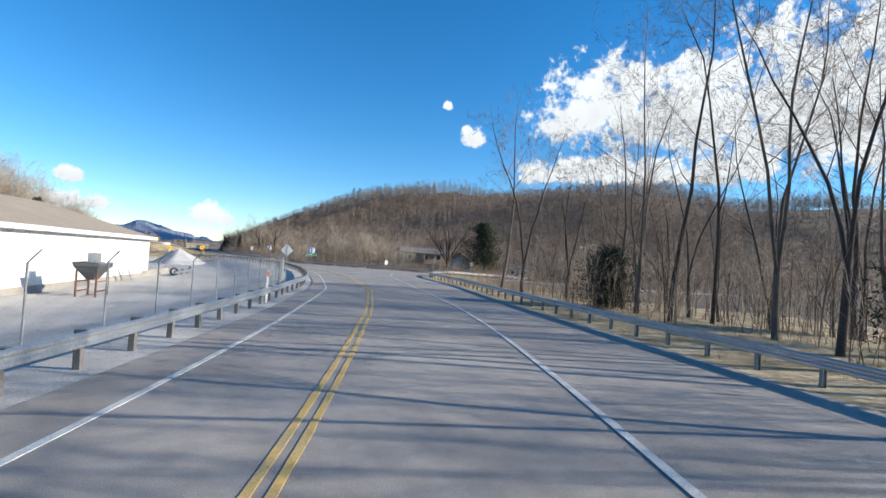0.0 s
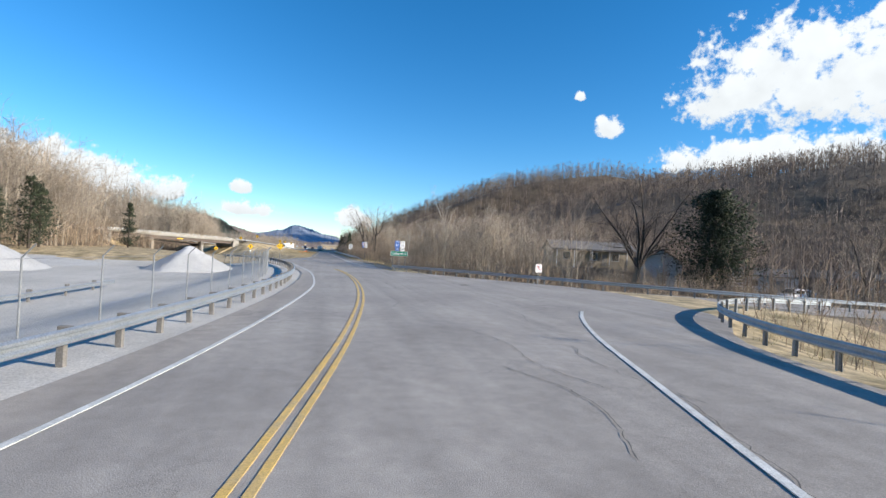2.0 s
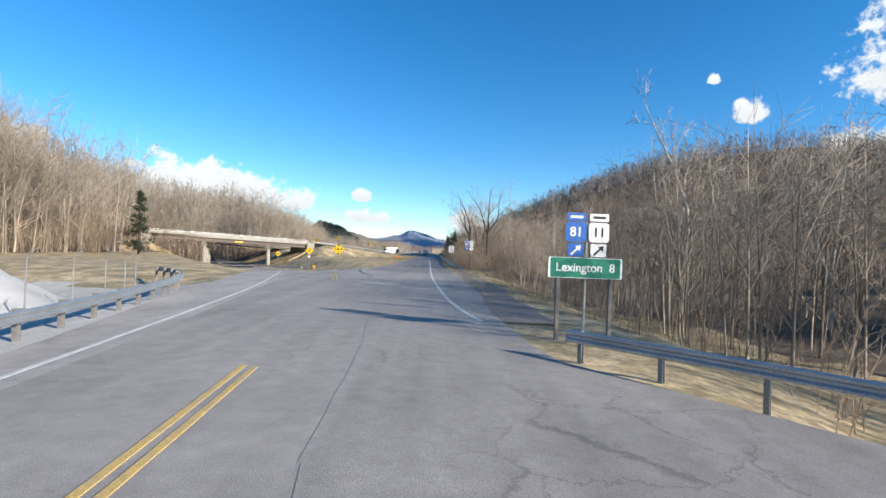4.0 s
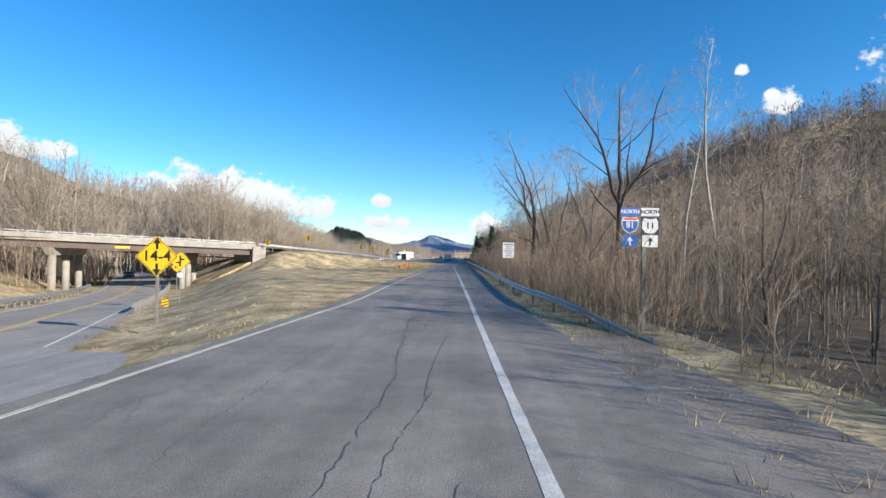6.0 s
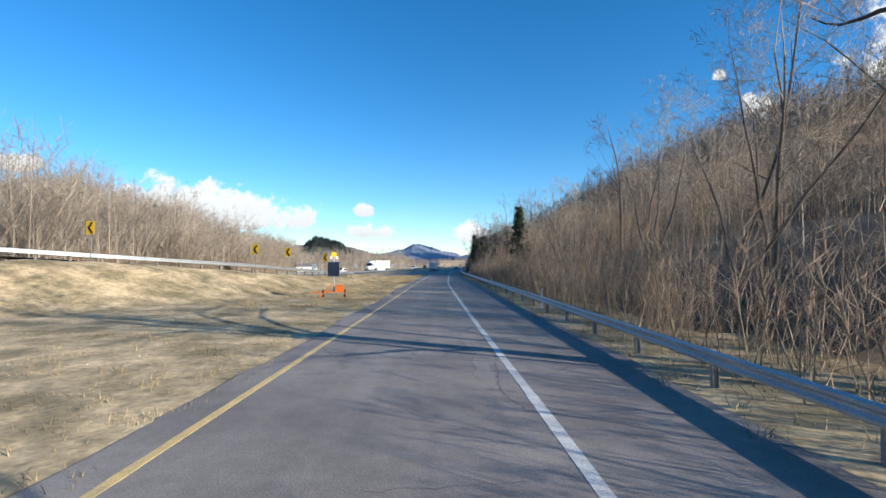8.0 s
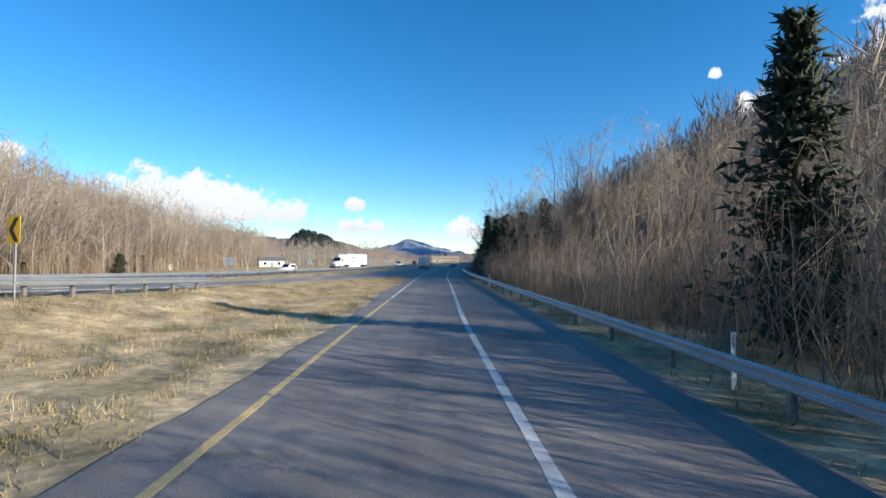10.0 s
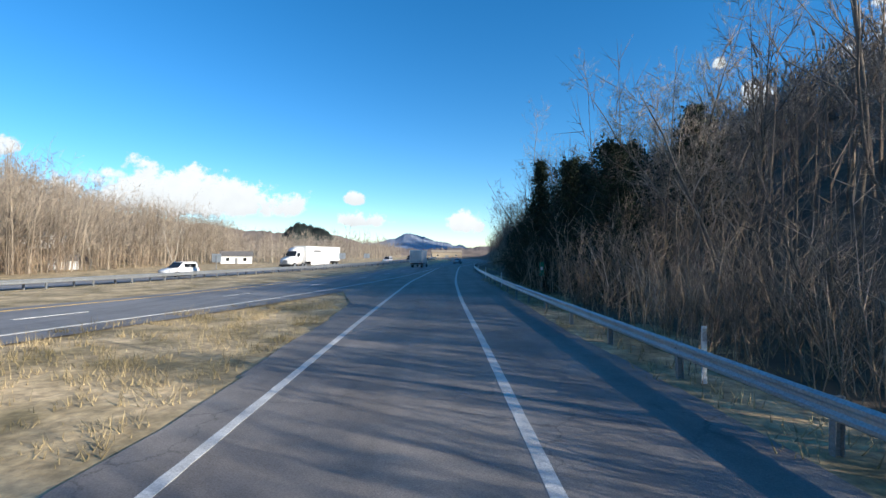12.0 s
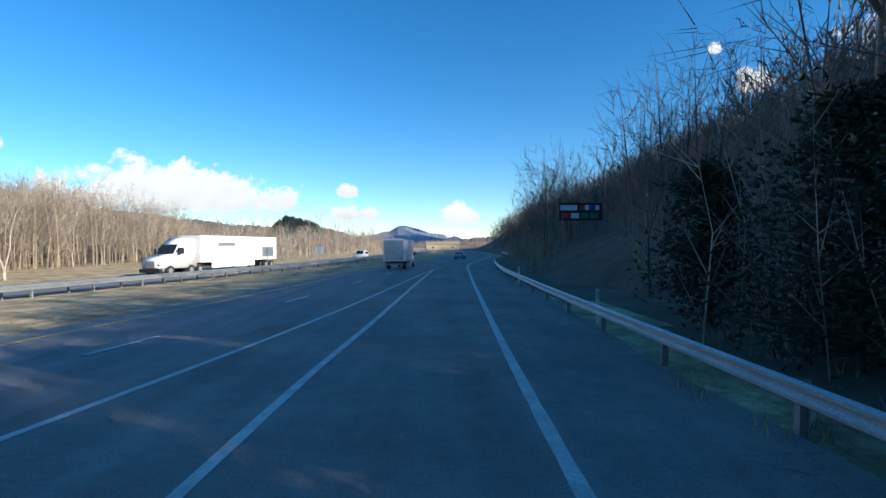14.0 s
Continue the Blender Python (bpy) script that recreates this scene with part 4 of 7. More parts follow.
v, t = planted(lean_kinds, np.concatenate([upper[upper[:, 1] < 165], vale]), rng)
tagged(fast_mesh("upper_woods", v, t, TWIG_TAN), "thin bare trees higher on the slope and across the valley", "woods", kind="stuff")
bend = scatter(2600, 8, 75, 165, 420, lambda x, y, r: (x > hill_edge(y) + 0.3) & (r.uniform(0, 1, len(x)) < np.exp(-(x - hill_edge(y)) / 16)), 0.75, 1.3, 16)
# past y 165 the darker twigs put the slope's shade into the colour
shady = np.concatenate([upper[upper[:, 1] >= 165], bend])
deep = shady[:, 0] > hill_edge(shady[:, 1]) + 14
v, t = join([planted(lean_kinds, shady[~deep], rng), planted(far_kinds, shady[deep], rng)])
tagged(fast_mesh("bend_woods", v, t, TWIG), "brown bare woods above the bend, colour darkened for the slope's shade", "woods", kind="stuff")
thicket = scatter(420, -14, 34, -150, -93, lambda x, y, r: (x > np.interp(y, RAIL_RIGHT[:, 1], RAIL_RIGHT[:, 0]) + 4.5) & (y < -90 - 0.35 * (x + 8)) & (r.uniform(0, 1, len(x)) < 0.6), 0.45, 0.95, 21)
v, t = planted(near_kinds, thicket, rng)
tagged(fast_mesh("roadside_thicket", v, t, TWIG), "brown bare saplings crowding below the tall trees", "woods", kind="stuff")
# woods behind the green sign and across the side road
grove = scatter(1500, 7, 46, -42, 42, lambda x, y, r: (x > np.interp(y, [-42, -34, -28, -22, -10, 2, 14, 42], [30, 18, 12.5, 10, 10, 9.5, 9, 8.5]) + 1) & ~((x > 29) & (y < 6)) & (r.uniform(0, 1, len(x)) < np.exp(-(x - 8) / 24)), 0.75, 1.25, 2)
grove = grove[:520]
grove[:, 3] *= np.interp(grove[:, 1], [-30, -12, 0, 40], [1.0, 0.95, 0.6, 0.55])
v, t = planted(near_kinds, grove, rng)
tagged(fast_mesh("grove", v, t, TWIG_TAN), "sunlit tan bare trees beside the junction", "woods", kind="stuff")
# left woods
left = scatter(4000, -112, -50, -75, 390, lambda x, y, r: (x < -56 - np.maximum(0, y - 130) * 0.17 + 3 * lumps(x, y, 30, 4)) & (r.uniform(0, 1, len(x)) < np.exp((x + 55 + np.maximum(0, y - 130) * 0.17) / 26)) & clear(x, y) & ~((np.abs(x + 62) < 12) & (y > 52) & (y < 84)), 1.2, 2.0, 3)
v, t = planted(left_kinds, left, rng)
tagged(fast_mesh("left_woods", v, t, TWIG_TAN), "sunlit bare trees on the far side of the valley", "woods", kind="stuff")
# far hillsides
far = scatter(36000, 8, 360, -60, 620, lambda x, y, r: (x > hill_edge(y) + 22) & (x > 22 - y * 0.5) & (r.uniform(0, 1, len(x)) < 1.25 * np.exp(-np.maximum(0, np.hypot(x, y - 60) - 60) / 300)), 0.7, 1.2, 4)
away = np.hypot(far[:, 0], far[:, 1] - 20)
v, t = join([planted(fine_kinds, far[away < 95], rng), planted(far_kinds, far[(away >= 95) & (away < 150)], rng), planted(tiny_kinds, far[away >= 150], rng)])
tagged(fast_mesh("far_hill_woods", v, t, TWIG), "bare brown woods covering the hill", "woods", kind="stuff")
west = scatter(21000, -340, -70, -120, 760, lambda x, y, r: (x < -80 - np.maximum(0, y - 120) * 0.12) & (r.uniform(0, 1, len(x)) < np.exp((x + 90) / 120)), 1.2, 1.9, 5)
belt = scatter(900, -105, -30, 330, 660, lambda x, y, r: x < -36, 1.1, 1.7, 6)
v, t = planted(far_kinds, np.concatenate([west, belt]), rng)
tagged(fast_mesh("far_left_woods", v, t, TWIG_TAN), "pale brown bare woods along the valley", "woods", kind="stuff")
# brush at the foot of the slope and along the rails
brush = scatter(1700, 3, 40, 14, 300, lambda x, y, r: (x > hill_edge(y) - 1.8) & (r.uniform(0, 1, len(x)) < np.exp(-(x - hill_edge(y)) / 7)), 0.5, 1.3, 8)
verge = scatter(520, -8, 26, -140, -66, lambda x, y, r: (x > np.interp(y, RAIL_RIGHT[:, 1], RAIL_RIGHT[:, 0]) + 1.6) & (x < np.interp(y, RAIL_RIGHT[:, 1], RAIL_RIGHT[:, 0]) + 14), 0.5, 1.25, 9)
corner = scatter(700, 6, 60, -52, -8, lambda x, y, r: (y > np.interp(x, RAIL_CORNER[::-1, 0], RAIL_CORNER[::-1, 1]) + 2.5) & (x > 8), 0.4, 1.15, 10)
lefty = scatter(1500, -82, -50, -60, 330, lambda x, y, r: (x < -52 - np.maximum(0, y - 130) * 0.17) & clear(x, y), 1.0, 2.6, 13)
thick = scatter(520, 4, 24, 105, 260, lambda x, y, r: (x > hill_edge(y) - 1.5) & (r.uniform(0, 1, len(x)) < np.exp(-(x - hill_edge(y)) / 9)), 0.9, 2.0, 18)
hedge = scatter(1150, 4.3, 10, 30, 172, lambda x, y, r: (r.uniform(0, 1, len(x)) < np.exp(-(x - 4.3) / 6)), 0.4, 1.35, 20)
porch = scatter(110, 28, 48, -26, -15, lambda x, y, r: x > 0, 0.8, 1.3, 19)
v, t = planted(brush_kinds, np.concatenate([brush, verge, corner, lefty, thick, hedge, porch]), rng)
tagged(fast_mesh("brush", v, t, TWIG_WARM), "leafless tan brush and saplings at the roadside", "brush", kind="stuff")


def bare_tree(seed, x, y, h, r, mat, label, forks=0, kids=(11, 6, 4, 3), reach=0.46, angle=42, wiggle=0.11, lift=0.05, first=0.35, twig=None, lean=(0.15, 0.55), least=0.007, limbs=()):
    thing = empty("tree", pose(x, y, zat(x, y) - 0.1), label, "tree", "bare roadside trees")
    s = grow(seed, h, r, first, kids, reach, angle, wiggle, lift, (8, 5, 3, 1, 1), forks, lean, limbs)
    big = s[:, 6] > 0.03
    fast_mesh("trunk", *tubes(s[big], 6), mat, thing)
    fast_mesh("crown", *sticks(s[~big], 0.011, least), twig or mat, thing, "fine bare twigs")
    return thing


# row of tall trees behind the right rail at the start
for q, (x, y, h, r, f) in enumerate([(3.3, -101.4, 17.5, 0.14, 0), (3.0, -104.8, 18.5, 0.15, 2), (6.1, -107, 14, 0.12, 3), (1.8, -117.3, 18, 0.15, 2), (-0.3, -121, 19, 0.14, 0), (2.4, -121.7, 20, 0.12, 0), (-0.8, -126.3, 20, 0.15, 3), (-2.8, -129.3, 20, 0.14, 2), (5, -127, 19, 0.14, 2), (8.5, -112, 16, 0.13, 3)]):
    bare_tree(500 + q, x, y, h, r, BARK_DARK if q % 3 else BARK, "tall bare tree with dark branching trunk behind the guardrail" if q % 3 else "tall bare grey tree with fine branches behind the guardrail", f, (13, 7, 5, 2), 0.4, 48, 0.085, 0.06, 0.25, TWIG, (0.05, 0.24))
first_row = [o for o in scene.objects if o.name.startswith("tree") and o.parent is None][:10]
# southernmost copies lie out of view, added to cast shadows on road and yard
for q, (x, y, s) in enumerate([(12, -120, 0.9), (-4.5, -134, 0.9), (4.5, -119, 0.8), (10, -127, 0.9), (-7, -137, 0.9), (0, -134, 0.95), (9, -109, 0.9), (13, -116, 1.0), (4.5, -114, 0.8), (15, -124, 1.0), (6, -132, 1.0), (2, -139, 1.0), (10, -136, 1.1), (-8.5, -141, 0.9), (-4, -145, 1.0), (17, -132, 1.1), (5, -145, 1.0), (-1, -151, 1.0), (15, -123, 1.05), (20, -128, 1.1), (25, -130, 1.1), (31, -134, 1.15), (18, -140, 1.1), (24, -141, 1.15), (29, -147, 1.2), (14, -148, 1.1), (21, -154, 1.1), (8, -153, 1.1), (34, -141, 1.2), (12, -160, 1.1)]):
    one = copy_thing(first_row[(3 * q + 1) % 10], pose(x, y, zat(x, y) - 0.1, 0, 0, 77 * q + 40))
    one.scale = (s, s, s)
# big arching tree over the ramp and its neighbours
bare_tree(611, 8.6, 73, 7.5, 0.3, BARK_DARK, "large bare tree with long limbs arching over the ramp", 0, (0, 11, 8, 4), 0.42, 44, 0.11, 0.03, 0.9, TWIG_WARM, limbs=[(7.0, -98, 44, 8.5, 0.17, -0.05), (7.2, -35, 9, 10.5, 0.18, -0.01), (7.3, 60, 20, 9.0, 0.14, 0.0), (4.3, -110, 62, 4.6, 0.09, -0.07), (6.2, -140, 30, 8.0, 0.12, 0.01), (6.6, 10, 28, 8.5, 0.13, 0.02)])
bare_tree(621, 9.7, 71.6, 17, 0.2, BARK_DARK, "tall bare tree with forked upright stems", 3, (9, 7, 5, 3), 0.4, 42, 0.11, 0.04, 0.25, TWIG_TAN, (0.1, 0.3))
bare_tree(622, 11.4, 72.4, 16, 0.19, BARK_DARK, "tall bare tree with forked upright stems", 2, (9, 7, 5, 3), 0.4, 42, 0.11, 0.04, 0.25, TWIG_TAN, (0.15, 0.4))
bare_tree(612, 10.4, 54, 12.5, 0.15, BARK, "bare forked tree at the foot of the slope", 3, (9, 7, 5, 2), 0.4, 38, 0.09, 0.06, 0.3, TWIG_TAN, (0.12, 0.35))
bare_tree(613, 9.9, 45.6, 7.0, 0.2, BARK_DARK, "tall bare tree with limbs spreading from a fork", 0, (0, 10, 7, 4), 0.42, 40, 0.1, 0.05, 0.9, TWIG_WARM, limbs=[(6.2, -90, 24, 8.5, 0.13, 0.02), (6.6, 30, 6, 9.0, 0.14, 0.0), (6.4, 95, 34, 8.5, 0.12, 0.03), (5.0, -100, 55, 4.5, 0.07, 0.0), (5.6, 170, 30, 6.5, 0.09, 0.02)])
bare_tree(614, 14, 41, 15, 0.12, BARK_PALE, "tall slim bare tree with pale trunk", 0, (9, 6, 4, 2), 0.34, 40, 0.06, 0.06, 0.4)
bare_tree(620, 12.4, 41.8, 13, 0.1, BARK_PALE, "tall slim bare tree with pale trunk", 0, (8, 6, 4, 2), 0.34, 42, 0.06, 0.06, 0.4)
bare_tree(615, 12.5, 86, 14, 0.12, BARK, "slim bare tree at the foot of the slope", 2, (9, 6, 5, 2), 0.36, 36, 0.08, 0.07)
bare_tree(616, 10.2, 98, 12, 0.11, BARK, "slim bare tree at the foot of the slope", 0, (9, 6, 5, 2), 0.36, 38, 0.08, 0.06)
bare_tree(617, 9.5, 140, 11, 0.10, BARK_PALE, "leaning bare tree with pale trunk", 2, (8, 6, 4, 2), 0.4, 40, 0.1, 0.04, 0.3, TWIG_TAN)
bare_tree(618, 11, 163, 14, 0.11, BARK, "slim bare tree on the wooded slope", 0, (9, 6, 5, 2), 0.36, 36, 0.08, 0.07)
bare_tree(619, 6.8, 193, 12.5, 0.12, BARK, "tall bare tree above dark evergreens", 3, (9, 6, 5, 2), 0.36, 36, 0.08, 0.07)
bare_tree(623, 9.5, 198, 16, 0.16, BARK_PALE, "tall pale-limbed bare tree above dark evergreens", 2, (9, 7, 5, 2), 0.4, 40, 0.08, 0.05, 0.3, TWIG_TAN)
for q, (x, y, h, r, f) in enumerate([(10, 82, 13, 0.12, 2), (12.5, 88, 14, 0.13, 0), (11, 95, 12, 0.11, 3), (14, 79, 15, 0.13, 2), (8.2, 168, 10.5, 0.1, 2), (9.5, 160, 11, 0.11, 3), (7.2, 163.5, 9.5, 0.09, 0), (10.5, 171, 11, 0.1, 2)]):
    bare_tree(670 + q, x, y, h, r, BARK, "tall bare tree with a fine spreading crown on the slope", f, (11, 8, 6, 2), 0.42, 42, 0.1, 0.05, 0.3, TWIG_TAN, (0.1, 0.4))
foot_row = [o for o in scene.objects if o.name.startswith("tree") and o.parent is None][-8:]
for q, (x, y, s) in enumerate([(13, 27, 0.8), (11.4, 33, 0.85), (12.8, 49, 0.75), (12.8, 58, 0.9), (9.0, 64, 0.7), (8.6, 82, 0.85), (9.4, 91, 0.9), (8.4, 105, 0.8), (9.8, 112, 0.95), (8.8, 129, 0.8), (10.4, 134, 0.9), (9.2, 151, 0.9), (8.6, 158, 0.75), (10, 171, 0.9)]):
    one = copy_thing(foot_row[(5 * q + 2) % 8], pose(x, y, zat(x, y) - 0.1, 0, 0, 67 * q + 10))
    one.scale = (s, s, s)
# pale sycamores
for q, (x, y, h) in enumerate([(15, -12, 14), (22, -14, 12), (12.5, 6, 12), (-84, 262, 15), (-86, 300, 16), (-50, 372, 13), (-58, 250, 12), (-64, -28, 13)]):
    bare_tree(640 + q, x, y, h, 0.2, BARK_PALE, "pale-barked bare sycamore standing out from the woods", 2, (8, 6, 5), 0.42, 40, 0.1, 0.05, least=0.014)
# valley trees
bare_tree(660, 44, -22.5, 18, 0.36, BARK_DARK, "broad bare tree beside a house", 7, (10, 7, 6, 2), 0.48, 42, 0.1, 0.03, 0.2, TWIG, (0.25, 0.85), 0.014)
bare_tree(661, 66, -40, 14, 0.25, BARK, "rounded bare tree in the valley", 5, (9, 6, 5, 2), 0.42, 40, 0.09, 0.05, 0.25, TWIG, least=0.014)
bare_tree(662, 30, -88, 13, 0.25, BARK_DARK, "bare tree in the valley", 3, (9, 6, 5, 2), 0.42, 40, 0.09, 0.05, 0.3, TWIG, least=0.014)
bare_tree(663, 24, -104, 14, 0.25, BARK_DARK, "bare tree in the valley", 3, (9, 6, 5, 2), 0.42, 40, 0.09, 0.05, 0.3, TWIG, least=0.014)


def evergreen(seed, x, y, h, wide, tufts, label, taper=0.9, size=1.0):
    thing = empty("evergreen", pose(x, y, zat(x, y) - 0.1), label, "evergreen tree", "evergreens")
    s, v, t = needle_tree(seed, h, wide, tufts, taper, size)
    fast_mesh("trunk", *tubes(s[:2], 6), BARK_DARK, thing)
    tagged(fast_mesh("bough", *tubes(s[2:], 3), BARK_DARK, thing), kind="stuff")
    fast_mesh("crown", v, t, NEEDLE, thing, "dark green needles")
    return thing


evergreen(701, 6.9, 121, 9.5, 1.9, 2400, "dark narrow cedar beside the guardrail")
evergreen(702, 50, -31, 15, 6.6, 9000, "broad dark green evergreen in the valley", 0.42)
# the low cedars at y 182 and 188 stand in for dark shade
for q, (x, y, top, w, tp) in enumerate([(5.8, 185, 10.0, 1.5, 0.75), (6.4, 179, 8.9, 2.4, 0.5), (7.4, 174.5, 9.0, 2.5, 0.5), (8.4, 182, 9.2, 2.5, 0.6), (6.4, 190, 7.0, 2.4, 0.5), (6.2, 195, 5.6, 2.4, 0.45), (8.8, 187.5, 8.8, 2.6, 0.5), (10, 178, 9.8, 2.6, 0.55), (6.6, 200.5, 5.0, 2.2, 0.45), (11.5, 185, 10.4, 2.8, 0.5), (13, 176, 11.5, 2.8, 0.55), (5.2, 182, 4.0, 1.8, 0.4), (5.5, 188, 4.5, 2.0, 0.4), (9.5, 193.5, 8, 2.4, 0.5)]):
    h = top - zat(x, y)
    evergreen(710 + q, x, y, h, w, int(620 * h), "tall dark cedar crowding the shaded slope" if top > 6 else "low dark cedar on the shaded slope", tp, 0.62)
evergreen(760, 2.6, -114.4, 4.2, 2.3, 7000, "bushy dark cedar behind the guardrail", 0.4, 0.45)
evergreen(761, 9.5, -128, 6.0, 2.4, 1500, "olive green cedar among bare trees", 0.45)
for q, (x, y, h, w) in enumerate([(-50, 3, 12, 4.0), (-51, -4, 10, 3.6), (-52, 10, 11, 3.5), (-49.5, 42, 11, 2.6), (-54, -22, 11, 3.2), (-53, -30, 9, 3.0), (-56, -40, 12, 3.4), (-70, 186, 5, 2.2), (-66, 205, 4.5, 2.2)]):
    evergreen(730 + q, x, y, h, w, 1600, "dark green cedar among bare trees", 0.8)
for q, (x, y) in enumerate([(111, 257), (118, 262)]):
    evergreen(750 + q, x, y, 15, 4, 900, "dark fir standing on the ridge", 0.7)

# ---- dry grass ----
def tufts(name, spots, label, tall):
    r = np.random.default_rng(len(spots))
    k = 6
    n = len(spots) * k
    base = np.repeat(spots[:, :3], k, 0) + np.c_[r.normal(0, 0.14, (n, 2)), np.full(n, -0.03)]
    h = np.repeat(spots[:, 3], k) * tall * r.uniform(0.5, 1.2, n)
    a = r.uniform(0, 6.28, n)
    w = np.c_[np.cos(a), np.sin(a), 0 * a] * 0.0105 * (1 + 2 * tall)
    o = np.c_[-np.sin(a), np.cos(a), 0 * a] * 0.009
    tip = base + np.c_[r.normal(0, 0.35, (n, 2)) * h[:, None], h]
    verts = np.stack([base - w, base + w, base + o, tip], 1).reshape(-1, 3)
    i = np.arange(n)[:, None] * 4
    tris = np.concatenate([i + (0, 1, 3), i + (1, 2, 3), i + (2, 0, 3)])
    return tagged(fast_mesh(name, verts, tris, GRASS_BLADE), label, "grass", kind="stuff")


bank = scatter(30000, -34, -5, 14, 205, lambda x, y, r: (r.uniform(0, 1, len(x)) < 0.12 + 0.88 * np.exp((x + 7) / 7)) & (lumps(x, y, 5, 41) + lumps(x, y, 2.2, 42) * 0.6 > -0.25), 0.4, 1.2, 31)
bank = bank[clear(bank[:, 0], bank[:, 1], 0.75)]
foot = scatter(5200, 2, 14, -14, 230, lambda x, y, r: clear(x, y, 0.4) & (x < hill_edge(y) + 3), 0.5, 1.4, 32)
rough = scatter(2600, -8, 34, -140, -10, lambda x, y, r: clear(x, y) & (x > np.interp(y, RAIL_RIGHT[:, 1], RAIL_RIGHT[:, 0]) - 0.3) & ~((x < 18) & (y > -68) & (y < -35)), 0.6, 1.6, 33)
tufts("grass_bank", bank, "short dry tan and olive grass on the bank", 0.19)
median = scatter(9000, -18, -5.5, 92, 174, lambda x, y, r: (lumps(x, y, 4, 43) + lumps(x, y, 1.8, 44) * 0.7 > -0.05), 0.6, 1.5, 34)
median = median[clear(median[:, 0], median[:, 1], 0.9)]
tufts("grass_median", median, "rough dry olive grass between ramp and highway", 0.24)
tufts("grass_verge", np.concatenate([foot, rough]), "rank dry grass along the guardrail", 0.33)

# ---- sky and distance ----
def cloud(seed, az0, az1, el0, el1, label, dist=4300.0):
    """A far sheet of soft billows between two azimuths (to the left) and two elevations, in degrees."""
    bm = bmesh.new()
    layer = bm.loops.layers.uv.new("UVMap")
    rows = []
    for j in range(7):
        row = []
        for i in range(17):
            a, e = radians(az0 + (az1 - az0) * i / 16), radians(el0 + (el1 - el0) * j / 6)
            row.append((bm.verts.new((-math.sin(a) * math.cos(e) * dist, math.cos(a) * math.cos(e) * dist, math.sin(e) * dist)), i / 16, j / 6))
        rows.append(row)
    for j in range(6):
        for i in range(16):
            four = (rows[j][i], rows[j][i + 1], rows[j + 1][i + 1], rows[j + 1][i])
            f = bm.faces.new([q[0] for q in four])
            for loop, q in zip(f.loops, four):
                loop[layer].uv = (q[1], q[2])
    ob = part("cloud", bm, CLOUD)
    return tagged(ob, label, "cloud", kind="structure")


cloud(1, 42, 10.5, 3.7, 8.2, "long white cumulus bank over the left hills")
cloud(4, 36, 20, 4.4, 9.9, "high crest of the long cumulus bank", 4350)
cloud(2, 10.8, 7.9, 5.5, 7.4, "small white cloud")
cloud(3, 12, 4, 3.0, 5.4, "flat white cloud low over the valley", 4400)
cloud(5, -0.5, -6.5, 2.4, 5.6, "white cloud behind the wooded slope", 4400)
cloud(6, -29.3, -31.0, 18.2, 19.6, "tiny white cloud")
cloud(7, -31.5, -35.4, 14.0, 16.9, "small white cloud")
cloud(8, -39, -66, 13.5, 25.5, "large bright cumulus cloud over the right hill")
cloud(9, -36, -72, 9.5, 14.0, "low cumulus cloud resting on the right hill", 4350)
cloud(11, -52, -92, 9, 29, "broad bright cumulus cloud over the right hill", 4450)
cloud(10, 56, 39.5, 7.8, 12, "white cloud over the left hills")


def ridge(name, dist, profile, mat, label, seed, rough=0.006):
    """A distant ridge: azimuths to the left and elevations in degrees."""
    az = np.array([p[0] for p in profile], float)
    el = np.array([p[1] for p in profile], float)
    count = 700
    fine_az = np.linspace(az[0], az[-1], count)
    e = np.interp(-fine_az, -az, el)
    r = np.random.default_rng(seed)
    bumps = (np.convolve(r.normal(0, 0.3, count), np.ones(25) / 25, "same") + r.normal(0, rough, count)) * (e > 0.2)
    verts, faces = [], []
    for k, a in enumerate(np.radians(fine_az)):
        top = 2.5 + dist * math.tan(radians(max(0.02, e[k] + bumps[k])))
        for dd, zz in ((0.86, -30), (0.93, dist * math.tan(radians(e[k])) * 0.55), (1.0, top), (1.12, -30)):
            verts.append((-math.sin(a) * dist * dd, math.cos(a) * dist * dd, zz))
    for k in range(count - 1):
        for s in range(3):
            faces.append((4 * k + s, 4 * k + s + 1, 4 * k + s + 5, 4 * k + s + 4))
    ob = mesh_object(name, verts, faces, mat)
    for f in ob.data.polygons:
        f.use_smooth = True
    return tagged(ob, label, "hill", kind="structure")


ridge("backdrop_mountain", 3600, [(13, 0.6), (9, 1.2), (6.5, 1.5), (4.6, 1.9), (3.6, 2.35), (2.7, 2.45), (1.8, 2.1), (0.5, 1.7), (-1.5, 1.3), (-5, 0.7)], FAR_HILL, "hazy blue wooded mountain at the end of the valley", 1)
ridge("backdrop_hill", 1500, [(75, 10), (60, 9.8), (52, 9.4), (47, 9.0), (43, 8.2), (40, 6.6), (36, 4.9), (32, 3.9), (24, 3.0), (17, 2.2), (13, 2.3), (10, 1.9), (7, 1.0), (2, 0.6), (-4, 0.8), (-10, 1.2)], FAR_WOOD, "brown wooded hills closing the valley", 2, 0.05)

ridge("backdrop_knoll", 1250, [(16.5, 0.5), (15.6, 2.3), (14.4, 3.2), (13, 3.0), (11.6, 2.5), (10.5, 1.8), (9, 0.5)], FAR_PINE, "dark evergreen knoll down the valley", 5, 0.09)


